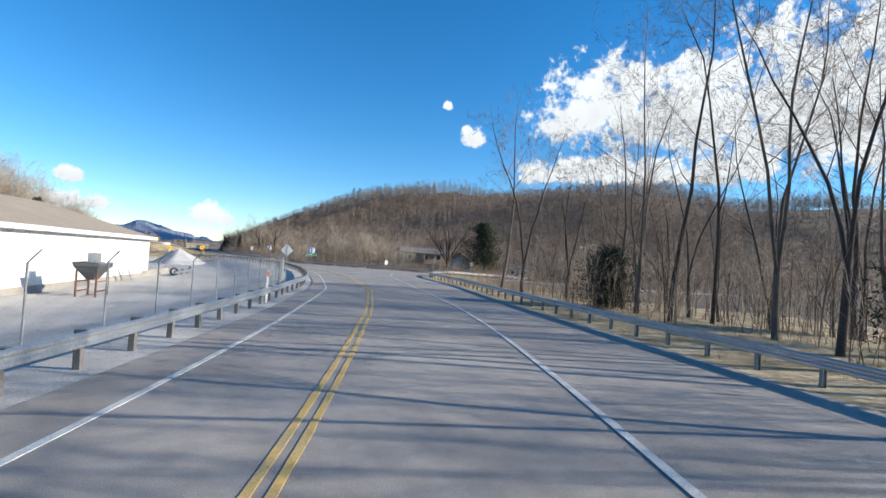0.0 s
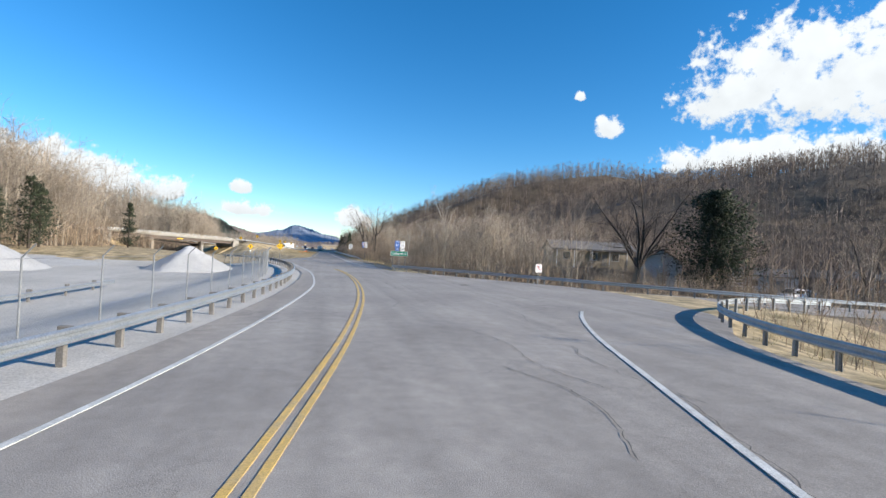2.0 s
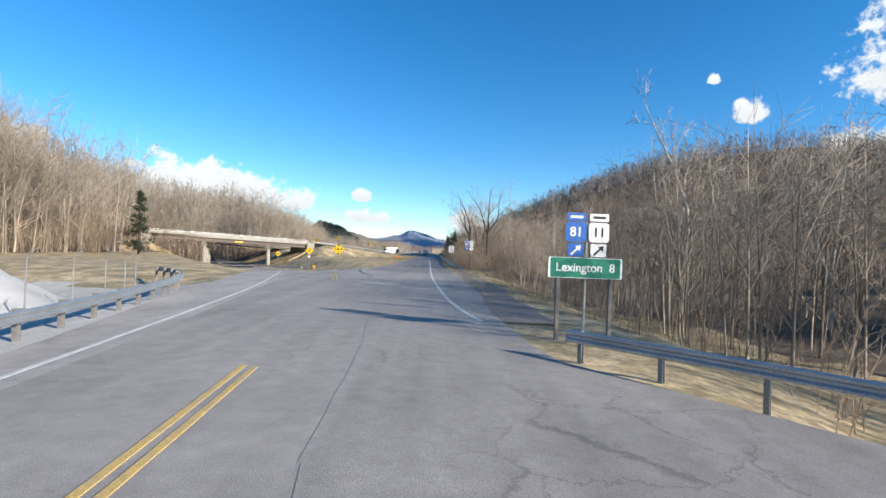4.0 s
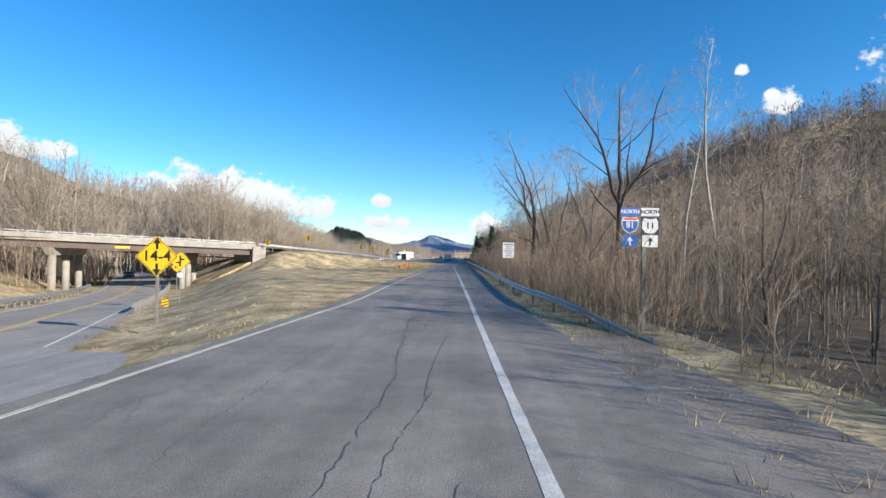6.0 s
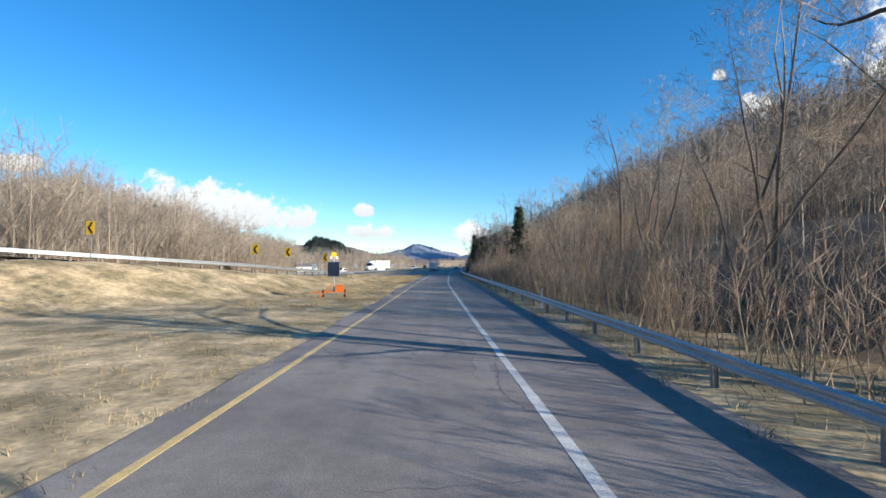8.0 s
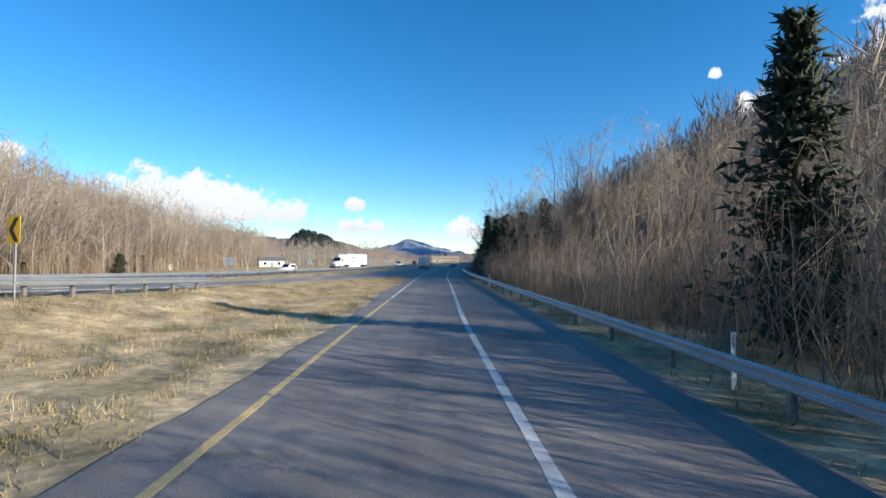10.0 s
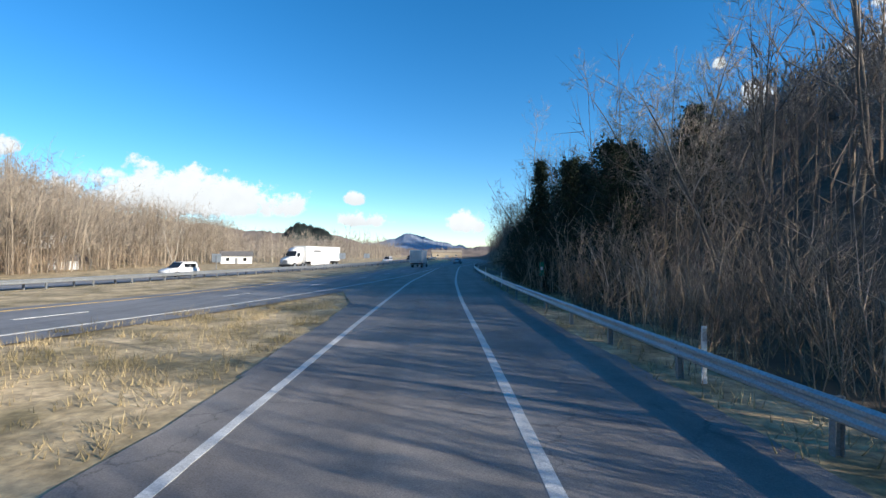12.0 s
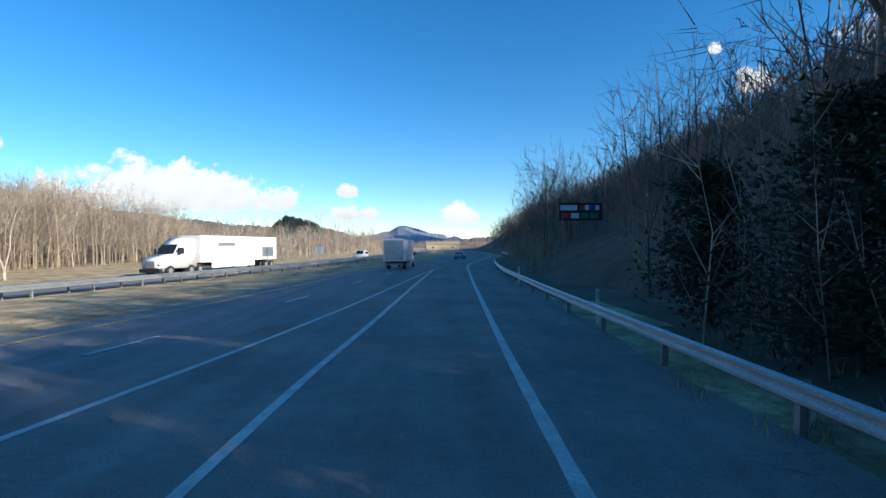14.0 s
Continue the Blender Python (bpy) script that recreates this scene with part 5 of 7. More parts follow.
# ---- guardrails ----
PROFILE = [(0.0, 0.0), (0.05, 0.035), (0.05, 0.085), (0.0, 0.13), (0.0, 0.175), (0.05, 0.22), (0.05, 0.27), (0.0, 0.31), (-0.012, 0.31), (0.038, 0.265), (0.038, 0.225), (-0.012, 0.18), (-0.012, 0.125), (0.038, 0.08), (0.038, 0.04), (-0.012, 0.0)]


def guardrail(line, toward, label, post="wood", spacing=1.9, low=0.42, rail_mat=None):
    """A W-beam rail on posts. toward: +1 when the road lies to the right of the line, -1 to its left."""
    thing = empty("guardrail", Matrix.Identity(4), label, "guardrail", "roadside guardrails")
    d = np.gradient(line[:, :2], axis=0)
    d /= np.linalg.norm(d, axis=1)[:, None]
    # rail in lapped lengths
    chunk, step = 5, 0
    while step < len(line) - 1:
        seg = line[step : step + chunk + 1]
        dd = d[step : step + chunk + 1]
        verts, faces, k = [], [], len(PROFILE)
        lap = 0.004 * ((step // chunk) % 2)
        for p, q in zip(seg, dd):
            nrm = np.array([q[1], -q[0]]) * toward
            for o, h in PROFILE:
                verts.append((p[0] + nrm[0] * (o + lap), p[1] + nrm[1] * (o + lap), p[2] + low + h))
        for i in range(len(seg) - 1):
            for j in range(k):
                a, b = i * k + j, i * k + (j + 1) % k
                faces.append((a, b, b + k, a + k))
        faces += [tuple(range(k)), tuple(range((len(seg) - 1) * k, len(seg) * k))[::-1]]
        mesh_object("rail", verts, faces, rail_mat or STEEL, thing)
        step += chunk
    # posts with blocks
    run = np.r_[0, np.cumsum(np.linalg.norm(np.diff(line[:, :2], axis=0), axis=1))]
    first = None
    r = np.random.default_rng(len(line))
    for s in np.arange(0.4, run[-1], spacing):
        x, y, z = (np.interp(s, run, line[:, k]) for k in range(3))
        i = min(int(np.searchsorted(run, s)), len(d) - 1)
        a = math.atan2(d[i][1], d[i][0]) + (0 if toward > 0 else math.pi)
        m = Matrix.Translation((x, y, z)) @ Euler((r.normal(0, 0.02), r.normal(0, 0.02), a)).to_matrix().to_4x4()
        if first is None:
            bm = bmesh.new()
            if post == "wood":
                box(bm, -0.06, 0.06, 0.13, 0.27, -0.5, 0.74, 0.012)
                box(bm, -0.055, 0.055, 0.02, 0.13, 0.42, 0.74, 0.01)
            else:
                box(bm, -0.05, 0.05, 0.02, 0.035, -0.5, 0.72)
                box(bm, -0.05, 0.05, 0.135, 0.15, -0.5, 0.72)
                box(bm, -0.004, 0.004, 0.035, 0.135, -0.5, 0.72)
            first = part("post", bm, WOOD_POST if post == "wood" else STEEL_DULL, thing)
            first.matrix_basis = m
        else:
            shared("post", first, thing, m)
    return thing


def window_line(line, lo, hi):
    return np.array([p for p in line if lo <= p[1] <= hi])


guardrail(RAIL_LEFT, 1, "long galvanised guardrail on timber posts along the gravel yard")
guardrail(RAIL_RIGHT, -1, "galvanised guardrail on steel posts below the bare trees", "steel")
guardrail(RAIL_CORNER, -1, "galvanised guardrail on steel posts round the junction corner", "steel")
guardrail(window_line(RAIL_RAMP, 0, 330), -1, "galvanised guardrail on slim steel posts along the ramp", "steel", 3.8)
guardrail(RAIL_UPPER, 1, "galvanised guardrail on timber posts at the bridge approach")
guardrail(window_line(RAIL_MEDIAN, 100, 420), 1, "galvanised median guardrail between the carriageways", "steel", 3.8)
guardrail(side(RAIL_MEDIAN, -1.0)[20:], -1, "second galvanised median guardrail facing oncoming traffic", "steel", 3.8)
guardrail(window_line(side(LEFT_LINE, -1.4), 22, 82), 1, "galvanised guardrail beside the road under the bridge")
guardrail(window_line(side(CENTRE, 4.6), 46, 92), -1, "galvanised guardrail in front of the bridge piers")

# ---- yard behind the fence ----
FENCE = side(RAIL_LEFT, -2.3)
FENCE = np.array([(x, y, zat(x, y)) for x, y, z in FENCE[4:-5]])


def fence():
    thing = empty("chain_link_fence", Matrix.Identity(4), "chain-link fence on galvanised posts round the gravel yard", "fence")
    run = np.r_[0, np.cumsum(np.linalg.norm(np.diff(FENCE[:, :2], axis=0), axis=1))]
    first = None
    spots = []
    for s in np.arange(0.5, run[-1], 3.0):
        spots.append([np.interp(s, run, FENCE[:, k]) for k in range(3)])
    for k, (x, y, z) in enumerate(spots):
        nxt = spots[min(k + 1, len(spots) - 1)]
        prv = spots[max(k - 1, 0)]
        a = math.atan2(nxt[1] - prv[1], nxt[0] - prv[0])
        m = Matrix.Translation((x, y, z)) @ Matrix.Rotation(a, 4, "Z")
        if first is None:
            bm = bmesh.new()
            tube(bm, (0, 0, -0.3), (0, 0, 2.0), 0.024, n=8)
            tube(bm, (0, 0, 1.98), (0, -0.28, 2.3), 0.02, n=6)
            first = part("post", bm, STEEL_DULL, thing)
            first.matrix_basis = m
        else:
            shared("post", first, thing, m)
    segs = []
    for lift in (0.08, 1.95):
        for a, b in zip(spots, spots[1:]):
            segs.append((a[0], a[1], a[2] + lift, b[0], b[1], b[2] + lift, 0.006, 0.006))
    fast_mesh("tension_wire", *tubes(np.array(segs), 3), STEEL_DULL, thing)
    segs = []
    at = lambda s, h: [np.interp(s, run, FENCE[:, 0]), np.interp(s, run, FENCE[:, 1]), np.interp(s, run, FENCE[:, 2]) + h]
    for s in np.arange(0.5, run[-1] - 2.5, 0.11):
        for sgn in (0, 1):
            a, b = (at(s, 0.08), at(s + 1.87, 1.95)) if sgn else (at(s + 1.87, 0.08), at(s, 1.95))
            segs.append((*a, *b, 0.0013, 0.0013))
    fast_mesh("wire_mesh", *tubes(np.array(segs), 3), STEEL_DULL, thing, "fine galvanised wire mesh")
    return thing


fence()


def stone_pile(seed, x, y, r, h, label, mat=None):
    rr = np.random.default_rng(seed)
    bm = bmesh.new()
    rings, n = 16, 44
    grid = []
    for k in range(rings + 1):
        f = k / rings
        row = []
        for j in range(n):
            a = 6.2832 * j / n
            lump = 1 + 0.07 * math.sin(3 * a + seed) + 0.05 * math.sin(7 * a + 2 * seed)
            rad = r * f * lump
            z = h * (1 - f) ** 1.05 + 0.05 * noise.noise(Vector((math.cos(a) * f * 9, math.sin(a) * f * 9, seed))) * h * (f > 0.02) - 0.25 * f
            if f < 0.07:
                z = min(z, h * 0.955)
            row.append(bm.verts.new((math.cos(a) * rad, math.sin(a) * rad, z)))
        grid.append(row)
    for k in range(rings):
        for j in range(n):
            bm.faces.new((grid[k][j], grid[k + 1][j], grid[k + 1][(j + 1) % n], grid[k][(j + 1) % n]))
    bmesh.ops.remove_doubles(bm, verts=bm.verts, dist=0.001)
    for f in bm.faces:
        f.smooth = True
    ob = part("gravel_mound", bm, mat or STONE_PILE)
    ob.matrix_basis = pose(x, y, zat(x, y))
    return tagged(ob, label, "stone pile", "piles in the yard")


stone_pile(1, -21.5, -17, 6.0, 3.4, "tall cone of pale crushed stone on the gravel yard")
stone_pile(2, -42, -26, 8.5, 4.6, "broad heap of grey crushed stone at the back of the yard")
stone_pile(3, -50, -22, 6, 2.6, "low heap of pale gravel at the edge of the yard")
stone_pile(4, -41, -11, 10, 0.8, "low broad berm of pale gravel at the edge of the yard")



def warehouse():
    """White metal building; local x runs back along its road front, y away from the road."""
    m = pose(-25.6, -68.5, -1.45) @ Matrix.Rotation(math.atan2(-0.97, -0.25), 4, "Z")
    thing = empty("warehouse", m, "long white metal building with tan roof beside the yard", "building")
    long_, deep, tall = 46.0, 16.0, 4.7
    s = -1.0  # away from the road
    bm = bmesh.new()
    box(bm, 0, long_, -deep, 0, 0.0, tall)
    part("wall", bm, WHITE_WALL, thing)
    bm = bmesh.new()
    for k in range(92):
        box(bm, 0.25 + k * 0.5, 0.29 + k * 0.5, 0.0, 0.025, 0.5, tall - 0.1)
    part("wall_rib", bm, WHITE_WALL, thing, "standing ribs of the wall sheets")
    boxes("plinth", CONCRETE, thing, (-0.15, long_ + 0.1, -deep - 0.1, 0.12, -0.6, 0.45), bevel=0.02)
    verts = [(-0.5, 0.6, tall), (long_ + 0.5, 0.6, tall), (long_ + 0.5, -deep - 0.6, tall), (-0.5, -deep - 0.6, tall), (6.5, -deep / 2, tall + 2.9), (long_ - 6, -deep / 2, tall + 2.9)]
    low = [(a, b, c - 0.16) for a, b, c in verts[:4]]
    mesh_object("roof", verts + low, [(0, 1, 5, 4), (1, 2, 5), (2, 3, 4, 5), (3, 0, 4), (0, 6, 7, 1), (1, 7, 8, 2), (2, 8, 9, 3), (3, 9, 6, 0), (9, 8, 7, 6)], TAN_ROOF, thing)
    boxes("fascia", WHITE_WALL, thing, (-0.55, long_ + 0.5, 0.6, 0.68, tall - 0.3, tall + 0.06), bevel=0.01, label="white eave board")
    bm = bmesh.new()
    tube(bm, (0.2, 0.74, tall - 0.15), (long_, 0.74, tall - 0.15), 0.07, n=8)
    part("gutter", bm, WHITE_WALL, thing)
    boxes("low_wall", CONCRETE, thing, (-9, 2.2, -0.4, 0.0, -0.2, 0.75), bevel=0.03, label="low concrete retaining wall")
    return thing


warehouse()


def hopper():
    m = pose(-28.1, -94.7, -1.45) @ Matrix.Rotation(math.atan2(-0.97, -0.25), 4, "Z")
    thing = empty("salt_hopper", m, "steel spreader hopper on a rusty stand beside the wall", "hopper")
    thing.scale = (0.76, 0.76, 0.76)
    bm = bmesh.new()
    top = [bm.verts.new((x, y, 3.1)) for x, y in ((-1.7, -1), (1.7, -1), (1.7, 1), (-1.7, 1))]
    mid = [bm.verts.new((x, y, 2.8)) for x, y in ((-1.7, -1), (1.7, -1), (1.7, 1), (-1.7, 1))]
    low = [bm.verts.new((x, y, 1.5)) for x, y in ((-0.5, -0.3), (0.5, -0.3), (0.5, 0.3), (-0.5, 0.3))]
    for a, b in ((top, mid), (mid, low)):
        for k in range(4):
            bm.faces.new((a[k], a[(k + 1) % 4], b[(k + 1) % 4], b[k]))
    bm.faces.new(low)
    bmesh.ops.solidify(bm, geom=bm.faces[:], thickness=0.04)
    part("bin", bm, STEEL_DULL, thing)
    bm = bmesh.new()
    box(bm, -1.75, 1.75, -1.06, -1.0, 3.02, 3.16)
    box(bm, -1.75, 1.75, 1.0, 1.06, 3.02, 3.16)
    box(bm, -0.5, 0.6, -0.3, 0.4, 3.1, 4.0, 0.05)
    part("rim", bm, STEEL, thing)
    for x in (-1.3, 1.3):
        for y in (-0.8, 0.8):
            boxes("leg", RUST, thing, (x - 0.07, x + 0.07, y - 0.07, y + 0.07, -0.05, 2.4))
    for z in (0.4, 1.3):
        for y in (-0.8, 0.8):
            boxes("brace", RUST, thing, (-1.3, 1.3, y - 0.05, y + 0.05, z, z + 0.12))
    return thing


hopper()


def dock_steps():
    """Steel steps up to the loading dock."""
    m = pose(-27.7, -79.0, -1.45) @ Matrix.Rotation(math.atan2(-0.97, -0.25), 4, "Z")
    thing = empty("dock_steps", m, "grey steel steps against the white building wall", "steps")
    for y in (0.0, 0.9):
        bm = bmesh.new()
        tube(bm, (-0.9, y, 0.0), (0.25, y, 1.15), 0.045, n=8)
        part("stringer", bm, STEEL_DULL, thing)
        bm = bmesh.new()
        tube(bm, (-0.9, y, 0.0), (-0.9, y, 0.85), 0.025, n=6)
        tube(bm, (-0.9, y, 0.85), (0.25, y, 1.95), 0.025, n=6)
        tube(bm, (0.25, y, 1.15), (0.25, y, 1.95), 0.025, n=6)
        part("rail", bm, STEEL, thing)
    for k in range(5):
        x, z = -0.7 + 0.22 * k, 0.2 + 0.22 * k
        boxes("tread", STEEL_DULL, thing, (x - 0.12, x + 0.14, 0.02, 0.88, z - 0.02, z + 0.02))
    return thing


dock_steps()


def tyre(x, y, label):
    bm = bmesh.new()
    n, k = 28, 10
    for a in range(n):
        for b in range(k):
            u, v = 6.2832 * a / n, 6.2832 * b / k
            rad = 0.42 + 0.13 * math.cos(v)
            bm.verts.new((math.cos(u) * rad, 0.14 * math.sin(v), 0.5 + math.sin(u) * rad))
    bm.verts.ensure_lookup_table()
    for a in range(n):
        for b in range(k):
            bm.faces.new([bm.verts[i] for i in (a * k + b, a * k + (b + 1) % k, ((a + 1) % n) * k + (b + 1) % k, ((a + 1) % n) * k + b)])
    ob = part("tyre", bm, RUBBER)
    ob.matrix_basis = pose(x, y, zat(x, y) + 0.03, -12, 0, 20)
    return tagged(ob, label, "tyre")


tyre(-22.7, -65, "old truck tyre standing on the gravel yard")
low_rail = np.array([(-22.6, -66.5, zat(-22.6, -66.5)), (-21.5, -62, zat(-21.5, -62)), (-20.5, -56.5, zat(-20.5, -56.5)), (-20.2, -50, zat(-20.2, -50)), (-20.3, -44, zat(-20.3, -44))])
guardrail(curve(low_rail, 1.9), 1, "low guardrail on timber posts within the gravel yard", "wood", 3.8, 0.3)

# ---- signs ----
def text(name, words, size, mat, parent, x, z, y=-0.012, bold=0.0):
    c = bpy.data.curves.new(name, "FONT")
    c.body, c.size, c.align_x, c.align_y, c.extrude, c.offset = words, size, "CENTER", "CENTER", 0.002, bold
    c.materials.append(mat)
    ob = new(name, c)
    ob.parent = parent
    ob.matrix_basis = pose(x, y, z, 90, 0, 0)
    return ob


def plate(name, mat, parent, outline, y0=-0.006, y1=0.006, label=""):
    """A flat panel of the given outline (x, z), facing -y."""
    n = len(outline)
    verts = [(x, y0, z) for x, z in outline] + [(x, y1, z) for x, z in outline]
    faces = [tuple(range(n)), tuple(range(n, 2 * n))[::-1]] + [(k, n + k, n + (k + 1) % n, (k + 1) % n) for k in range(n)]
    return mesh_object(name, verts, faces, mat, parent, label)


def rounded(x0, x1, z0, z1, r=0.05):
    out = []
    for cx_, cz_, a0 in ((x1 - r, z0 + r, -90), (x1 - r, z1 - r, 0), (x0 + r, z1 - r, 90), (x0 + r, z0 + r, 180)):
        for k in range(5):
            a = radians(a0 + 22.5 * k)
            out.append((cx_ + r * math.cos(a), cz_ + r * math.sin(a)))
    return out


def diamond(c, s, r=0.06):
    """Outline of a square of side s on its corner."""
    out = []
    for k, (dx, dz) in enumerate(((0, -1), (1, 0), (0, 1), (-1, 0))):
        h = s / math.sqrt(2) - r * 1.41
        for j in range(5):
            a = radians(-135 + 90 * k + 22.5 * j)
            out.append((dx * h + r * math.cos(a), c + dz * h + r * math.sin(a)))
    return out


def sign_thing(x, y, yaw, label, z=None, name="road_sign", group="road signs"):
    return empty(name, pose(x, y, zat(x, y) if z is None else z, 0, 0, yaw), label, "road sign", group)


def sign_post(thing, x, top, steel=True, y=0.04):
    bm = bmesh.new()
    if steel:
        box(bm, x - 0.03, x + 0.03, y, y + 0.05, -0.4, top, 0.006)
    else:
        box(bm, x - 0.055, x + 0.055, y, y + 0.11, -0.4, top, 0.01)
    return part("post", bm, STEEL_DULL if steel else WOOD_POST, thing)


def border(thing, outline, centre, k, mat, name="border", y=-0.009):
    """A thin rim inside the edge of a panel."""
    cx_, cz_ = centre
    a = [(cx_ + (x - cx_) * k, cz_ + (z - cz_) * k) for x, z in outline]
    b = [(cx_ + (x - cx_) * (k - 0.05), cz_ + (z - cz_) * (k - 0.05)) for x, z in outline]
    n = len(a)
    verts = [(x, y, z) for x, z in a] + [(x, y, z) for x, z in b]
    return mesh_object(name, verts, [(j, (j + 1) % n, n + (j + 1) % n, n + j) for j in range(n)], mat, thing)


def arrow(up, x, z, s):
    k = 1 if up else -1
    return [(x - 0.06 * s, z), (x + 0.06 * s, z), (x + 0.06 * s, z + 0.28 * s * k), (x + 0.2 * s, z + 0.28 * s * k), (x, z + 0.55 * s * k), (x - 0.2 * s, z + 0.28 * s * k), (x - 0.06 * s, z + 0.28 * s * k)][:: 1 if up else -1]


# back of a warning sign for the other direction
s = sign_thing(-11.4, -78.8, 200 - 18, "grey back of a diamond warning sign on one tall post")
plate("panel", STEEL, s, diamond(2.75, 1.05))
sign_post(s, 0, 3.4)

# clearance sign
s = sign_thing(-14.3, 35.1, 8, "yellow diamond sign giving the bridge clearance", -0.45)
o = diamond(2.7, 1.32)
plate("panel", YELLOW_SIGN, s, o)
border(s, o, (0, 2.7), 0.96, BLACK_SIGN)
text("lettering", "14-4", 0.68, BLACK_SIGN, s, 0, 2.7, -0.01, 0.012)
plate("arrow", BLACK_SIGN, s, arrow(True, 0, 3.02, 0.95), -0.01, -0.006)
plate("arrow", BLACK_SIGN, s, arrow(False, 0, 2.38, 0.95), -0.01, -0.006)
sign_post(s, 0, 3.2, False)

# crossing sign with a small panel below
s = sign_thing(-23.4, 52.2, 12, "yellow diamond sign with offset side roads symbol", -1.4)
o = diamond(3.1, 1.15)
plate("panel", YELLOW_SIGN, s, o)
border(s, o, (0, 3.1), 0.96, BLACK_SIGN)
plate("symbol", BLACK_SIGN, s, [(-0.07, 2.65), (0.07, 2.65), (0.07, 3.18), (0.32, 3.18), (0.32, 3.32), (0.07, 3.32), (0.07, 3.55), (-0.07, 3.55), (-0.07, 3.05), (-0.32, 3.05), (-0.32, 2.91), (-0.07, 2.91)], -0.01, -0.006)
plate("small_panel", WHITE_SIGN, s, rounded(-0.2, 0.2, 1.75, 2.15, 0.1), label="small white marker panel")
sign_post(s, 0, 3.4)

s = sign_thing(-36.2, 73, 14, "small yellow diamond sign before the bridge", -3.0)
o = diamond(3.5, 0.95)
plate("panel", YELLOW_SIGN, s, o)
border(s, o, (0, 3.5), 0.96, BLACK_SIGN)
plate("symbol", BLACK_SIGN, s, rounded(-0.25, 0.25, 3.35, 3.62, 0.05), -0.01, -0.006)
sign_post(s, 0, 3.9)

s = sign_thing(-20.9, 46.3, 12, "striped yellow and black object marker at the rail end", -1.85, "object_marker")
plate("panel", YELLOW_SIGN, s, rounded(-0.22, 0.22, 0.5, 1.1, 0.03))
for k in range(3):
    z0 = 0.52 + 0.2 * k
    plate("stripe", BLACK_SIGN, s, [(-0.21, z0), (0.21, z0 + 0.12), (0.21, z0 + 0.2), (-0.21, z0 + 0.08)], -0.01, -0.006)
sign_post(s, 0, 1.0)

# route markers
s = sign_thing(5.75, 31, 2, "paired route markers for two northbound highways on a timber post")
for x, mat_a, ink, num in ((-0.46, BLUE_SIGN, WHITE_SIGN, "81"), (0.46, WHITE_SIGN, BLACK_SIGN, "11")):
    p = plate("direction_panel", mat_a, s, rounded(x - 0.42, x + 0.42, 3.72, 4.1, 0.04))
    text("lettering", "NORTH", 0.24, ink, p, x, 3.91, -0.01, 0.006)
    if num == "81":
        shield = [(x - 0.4, 3.5), (x - 0.38, 3.3), (x - 0.28, 3.05), (x, 2.9), (x + 0.28, 3.05), (x + 0.38, 3.3), (x + 0.4, 3.5), (x + 0.3, 3.67), (x, 3.63), (x - 0.3, 3.67)]
        p = plate("shield", WHITE_SIGN, s, shield[::1])
        inner = [(x + (a - x) * 0.9, 3.3 + (b - 3.3) * 0.9) for a, b in shield]
        plate("shield_face", BLUE_SIGN, p, [q for q in inner if q[1] < 3.55] + [], -0.01, -0.006)
        plate("shield_top", RED_SIGN, p, [(x - 0.34, 3.53), (x + 0.34, 3.53), (x + 0.27, 3.62), (x - 0.27, 3.62)], -0.01, -0.006)
        text("lettering", num, 0.38, WHITE_SIGN, p, x, 3.3, -0.014, 0.008)
    else:
        p = plate("shield", BLACK_SIGN, s, rounded(x - 0.42, x + 0.42, 2.88, 3.68, 0.03))
        plate("shield_face", WHITE_SIGN, p, [(x - 0.36, 3.45), (x - 0.37, 3.15), (x - 0.22, 2.97), (x, 2.92), (x + 0.22, 2.97), (x + 0.37, 3.15), (x + 0.36, 3.45), (x + 0.28, 3.63), (x, 3.58), (x - 0.28, 3.63)], -0.01, -0.006)
        text("lettering", num, 0.42, BLACK_SIGN, p, x, 3.27, -0.014, 0.01)
    p = plate("arrow_panel", mat_a, s, rounded(x - 0.36, x + 0.36, 2.3, 2.84, 0.04))
    plate("arrow", ink, p, arrow(True, x, 2.36, 0.75), -0.01, -0.006)
boxes("post", WOOD_POST, s, (0.12, 0.3, 0.01, 0.15, -2.1, 4.0), bevel=0.01)
s.scale = (0.77, 1.0, 0.77)
s.location.z += 1.19

# white notice
s = sign_thing(3.95, 57.8, 2, "white regulatory notice with rows of faint lettering")
p = plate("panel", WHITE_SIGN, s, rounded(-0.52, 0.52, 2.45, 3.85, 0.05))
r_ = np.random.default_rng(3)
for k in range(7):
    w = r_.uniform(0.22, 0.42) if k else 0.44
    plate("text_bar", STEEL_DULL, p, [(-w, 3.62 - 0.17 * k), (w, 3.62 - 0.17 * k), (w, 3.69 - 0.17 * k + (0.04 if not k else 0)), (-w, 3.69 - 0.17 * k + (0.04 if not k else 0))], -0.009, -0.006)
sign_post(s, 0, 3.6)

